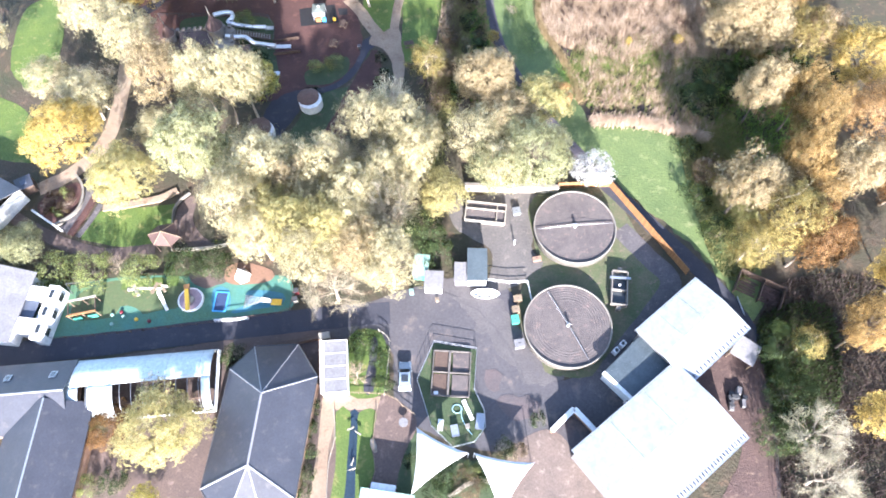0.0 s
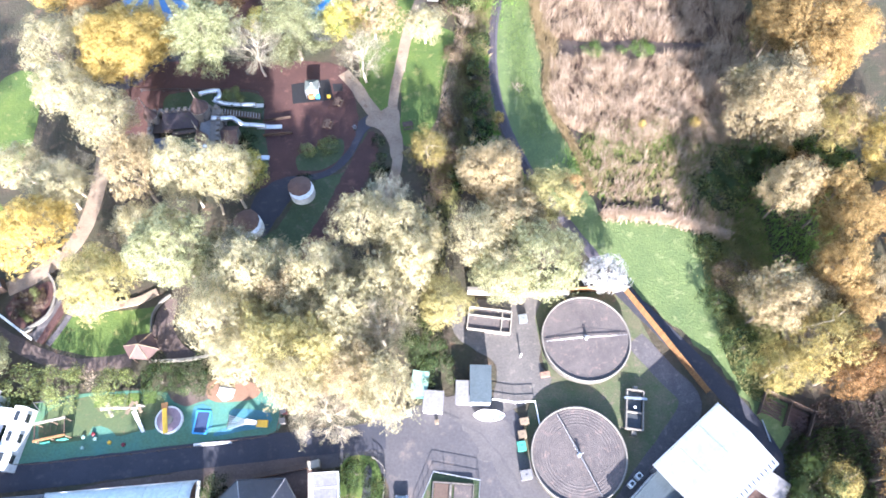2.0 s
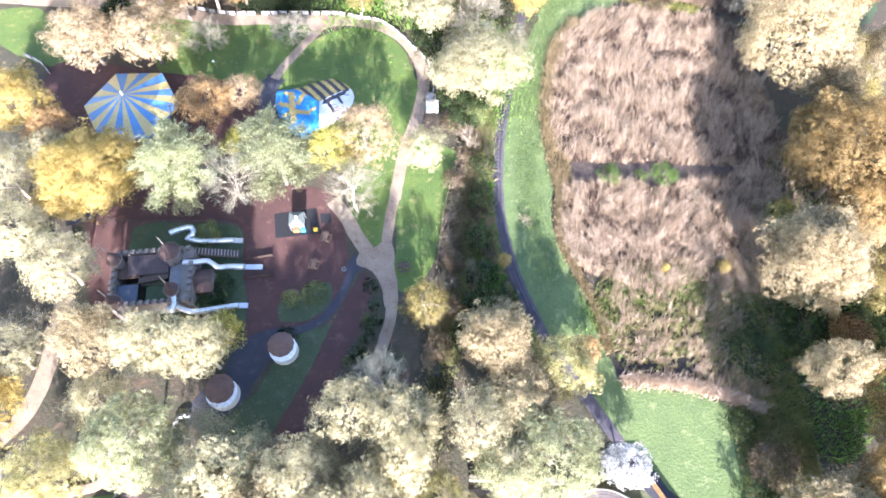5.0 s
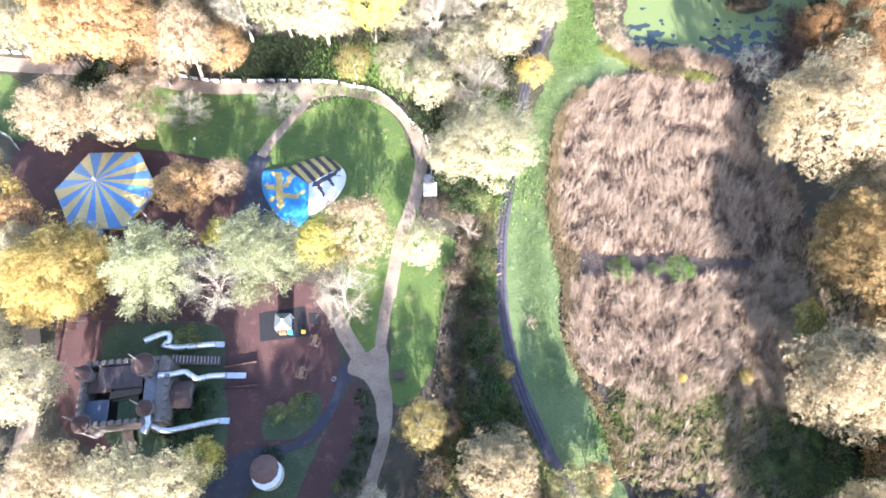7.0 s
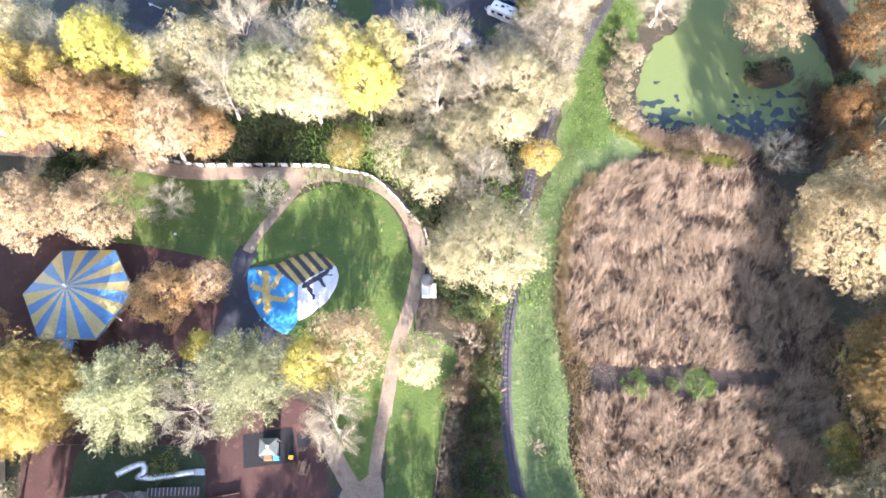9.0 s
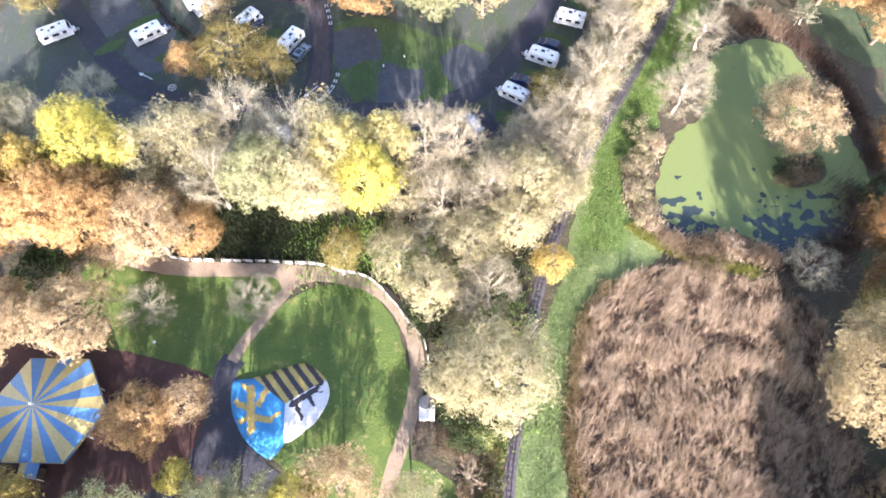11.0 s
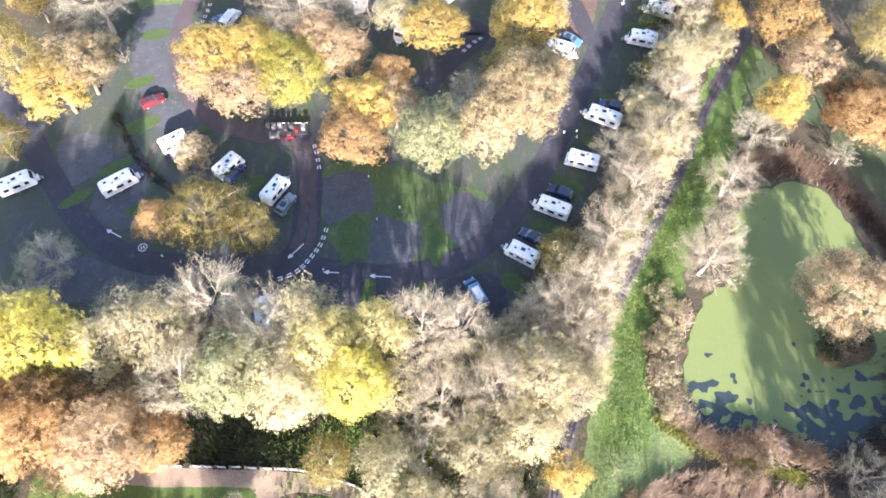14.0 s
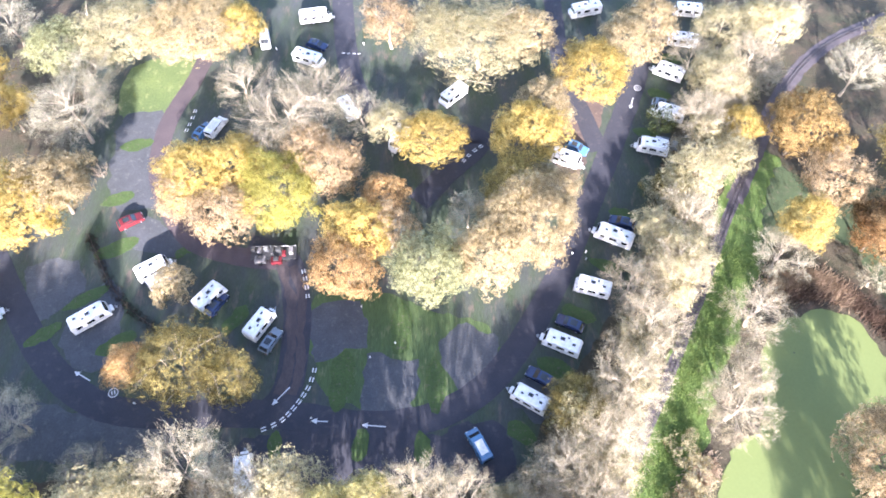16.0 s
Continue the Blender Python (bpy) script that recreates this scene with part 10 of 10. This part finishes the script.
# pond margins
blades(9000, along([(35.6, 148.7), (39.7, 147.0), (45.0, 148.2), (48.0, 146.9), (52.0, 145.6)], 1.7), (0.8, 2.0), (0.06, 0.16), 0.5, REED, "reed_bed", "brown reeds on the pond's bank", "reeds")
blades(7000, along([(51.2, 194.5), (56.4, 194.6), (62.6, 194.8), (66.7, 190.4), (71.0, 183.1), (73.4, 173.9), (73.5, 164.2)], 1.9), (0.8, 1.8), (0.06, 0.16), 0.6, DARK_REED, "reed_bed", "dark brown reeds on the pond's far bank", "reeds")
blades(4000, along([(52.6, 196.5), (59.9, 196.7), (62.5, 194.2)], 2.4), (0.8, 1.8), (0.06, 0.16), 0.6, REED, "reed_bed", "pale brown reeds at the pond's head", "reeds")
blades(8000, along([(34.2, 150.5), (32.0, 154.2), (31.7, 159.0), (33.0, 163.1), (36.3, 167.4)], 1.7), (0.5, 1.5), (0.08, 0.18), 0.6, REED_PALE, "reed_bed", "pale dead stems between ride and pond", "reeds")
blades(5000, along([(67.5, 159.0), (67.2, 151.3), (60.8, 146.6), (55.1, 143.9)], 3.5), (0.5, 1.5), (0.06, 0.16), 0.5, STALK, "reed_bed", "brown stems on the pond's bank", "reeds")
# rough grass on meadow and ride
blades(16000, along([(25.2, 146.5), (26.0, 152.0), (26.8, 157.5), (28.6, 164.5), (33.0, 172.0), (36.8, 181.6), (42.5, 191.5), (47.5, 202.0)], 4.2), (0.12, 0.38), (0.07, 0.17), 0.7, leaf_mat("ride_blades", (0.115, 0.175, 0.042), (0.185, 0.245, 0.075), (0.09, 0.13, 0.035), 0.0), "ride_grass", "tussocky green grass on the ride", "grass")
blades(16000, along([(23.2, 147.9), (18.6, 135.0), (16.2, 119.9), (14.6, 107.4), (15.0, 96.9), (16.6, 86.5)], 3.2), (0.08, 0.26), (0.06, 0.14), 0.7, VERGE_BLADE, "verge_grass", "tussocky green grass beside the railway", "grass")
blades(4200, along([(30.6, 150.6), (33.6, 148.4), (36.8, 146.6), (42.6, 144.9), (49.0, 142.9)], 1.2), (0.5, 1.0), (0.06, 0.14), 0.6, leaf_mat("yellow_green_blades", (0.2, 0.21, 0.05), (0.32, 0.32, 0.09), (0.14, 0.15, 0.04), 0.0), "bank_grass", "yellow-green grass path between reeds and pond", "grass")
# stream banks and scrub
EAST_EDGE = [(53.5, 103.0), (58.5, 112.0), (64.0, 112.0), (64.0, 86.0), (56.0, 84.0), (54.0, 92.0)]
tufts(1200, 8, in_polygon(EAST_EDGE), (0.5, 1.3), (0.07, 0.15), REED, "scrub_plants", "dry brown stems below the amber trees", -0.1)
tufts(1000, 8, in_polygon(EAST_EDGE), (0.4, 1.0), (0.08, 0.17), OLIVE_BLADE, "scrub_plants", "olive undergrowth below the amber trees", -9, 0.05)
RAILSIDE = [(9.4, 119.5), (8.0, 111.5), (7.6, 104.0), (7.8, 97.0), (8.9, 90.0)]
ribbon("meadow_railside", RAILSIDE, 1.9, 0.046, GRASS, "narrow green verge between railway and stream", "grass", rough=0.5)
blades(3500, along(RAILSIDE, 0.9), (0.1, 0.3), (0.06, 0.14), 0.7, VERGE_BLADE, "verge_grass", "green grass beside the railway", "grass")
STREAM_LINE = [(6.6, 114.5), (5.0, 107.4), (3.3, 98.0), (2.0, 88.6), (1.2, 82.0), (-0.8, 71.7)]
tufts(900, 8, along([(x - 1.6, y) for x, y in STREAM_LINE], 1.0), (0.5, 1.2), (0.06, 0.13), REED_PALE, "bank_plants", "pale grey-green dead stems beside the stream", -0.1)
tufts(1100, 8, along([(x + 1.7, y) for x, y in STREAM_LINE], 1.3), (0.5, 1.1), (0.07, 0.15), OLIVE_BLADE, "bank_plants", "olive weeds on the stream bank", -0.2)
STREAMSIDE = [(9.0, 118.0), (8.7, 106.0), (8.5, 98.0), (9.6, 89.0), (12.4, 80.0), (15.0, 74.0), (8.0, 70.0), (4.5, 78.0), (5.6, 92.0), (6.4, 104.0)]
tufts(2200, 8, in_polygon(STREAMSIDE), (0.4, 0.9), (0.07, 0.15), GREEN_BLADE, "bank_plants", "fresh green weeds beside the railway", -0.1)
tufts(1700, 8, in_polygon(STREAMSIDE), (0.4, 1.1), (0.06, 0.13), BUFF_BLADE, "bank_plants", "buff and brown dead weeds beside the railway", -9, 0.05)
tufts(900, 9, in_polygon([(47.0, 100.0), (57.0, 101.0), (58.0, 86.0), (52.0, 72.0), (45.0, 68.0), (44.5, 84.0)]), (0.5, 1.2), (0.07, 0.16), OLIVE_BLADE, "scrub_plants", "olive rushes and brambles under the trees", -0.1)
tufts(800, 9, in_polygon([(47.0, 100.0), (57.0, 101.0), (58.0, 86.0), (52.0, 72.0), (45.0, 68.0), (44.5, 84.0)]), (0.5, 1.3), (0.06, 0.14), REED, "scrub_plants", "dry brown stems under the trees", -9, 0.1)
tufts(800, 9, in_polygon(reed_end), (0.5, 1.0), (0.07, 0.15), GREEN_BLADE, "reed_bed", "green rushes in patches among dry reeds", 0.22)
blades(16000, along([(9.5, 132.0), (6.6, 114.5), (5.0, 107.4), (3.1, 97.0), (1.7, 86.6), (0.4, 77.8), (0.9, 82.3), (-0.8, 70.7), (-2.3, 60.1)], 2.5), (0.4, 1.3), (0.06, 0.16), 0.6, OLIVE_BLADE, "bank_plants", "olive and brown plants crowding the stream", "weeds")
blades(9000, along([(6.6, 114.5), (5.0, 107.4), (3.1, 97.0), (1.7, 86.6), (0.4, 77.8), (0.9, 82.3)], 2.6), (0.5, 1.4), (0.05, 0.13), 0.6, STALK, "bank_plants", "brown dead stems beside the stream", "weeds")
blades(16000, in_polygon([(41.7, 65.1), (50.7, 71.0), (51.4, 55.8), (48.4, 42.3), (45.3, 44.4), (42.7, 54.9)]), (0.3, 1.2), (0.08, 0.2), 0.6, OLIVE_BLADE, "scrub_plants", "olive scrub beside the meadow", "scrub")
blades(9000, in_polygon([(51.0, 83.5), (65.2, 84.4), (70.4, 77.1), (56.4, 58.5), (48.0, 65.7)]), (0.3, 1.2), (0.08, 0.22), 0.6, GREEN_BLADE, "scrub_plants", "green brambles under the trees", "scrub")
blades(14000, in_polygon([(48.9, 36.5), (63.0, 40.1), (71.0, 32.5), (62.2, 5.5), (45.7, 5.7), (46.2, 20.9)]), (0.3, 1.1), (0.08, 0.22), 0.6, leaf_mat("brambles", (0.05, 0.036, 0.034), (0.092, 0.066, 0.06), (0.04, 0.034, 0.026), 0.0), "scrub_plants", "dark brown brambles and stems on the ground", "scrub")
blades(9000, in_polygon([(47.2, 32.9), (57.9, 34.5), (55.9, 20.7), (47.5, 13.0), (46.2, 20.9)]), (0.3, 1.1), (0.08, 0.22), 0.6, leaf_mat("dark_bramble_leaves", (0.045, 0.075, 0.026), (0.085, 0.115, 0.04), (0.04, 0.055, 0.022), 0.0), "scrub_plants", "dark green brambles beside the workshop fence", "scrub")
blades(9000, in_polygon([(41.8, 69.5), (47.5, 67.6), (51.4, 58.6), (48.7, 41.2), (42.6, 41.2), (40.6, 58.7)]), (0.3, 1.0), (0.08, 0.2), 0.6, OLIVE_BLADE, "scrub_plants", "olive rough growth beside the meadow", "scrub")
# Near-black leaf colour stands in for shade in the hollow below the canopy.
blades(9000, in_polygon([(-40.2, 152.5), (-20.2, 152.5), (-20.6, 143.4), (-38.6, 143.4)]), (0.3, 1.0), (0.1, 0.24), 0.6, leaf_mat("shade_dark_scrub", (0.02, 0.032, 0.012), (0.035, 0.05, 0.018), (0.015, 0.022, 0.01), 0.0), "ivy_scrub", "green scrub behind the parapet, coloured dark for shade", "scrub")
blades(12000, along([(-19.0, 145.4), (-7.2, 145.7), (1.4, 142.5), (8.0, 132.7), (6.7, 119.9)], 8.0), (0.4, 1.2), (0.08, 0.22), 0.6, GREEN_BLADE, "ivy_scrub", "green undergrowth among the trees", "scrub")
blades(1500, along([(-61.2, 203.7), (-54.7, 194.1), (-49.2, 189.1), (-45.5, 186.8)], 0.9), (0.3, 0.7), (0.06, 0.14), 0.5, mat("dark_stems", (0.05, 0.038, 0.028), (0.035, 0.03, 0.02), 1.0, fine=0.2), "bank_hedge", "low dark brown hedge along the pitch bank", "hedge")
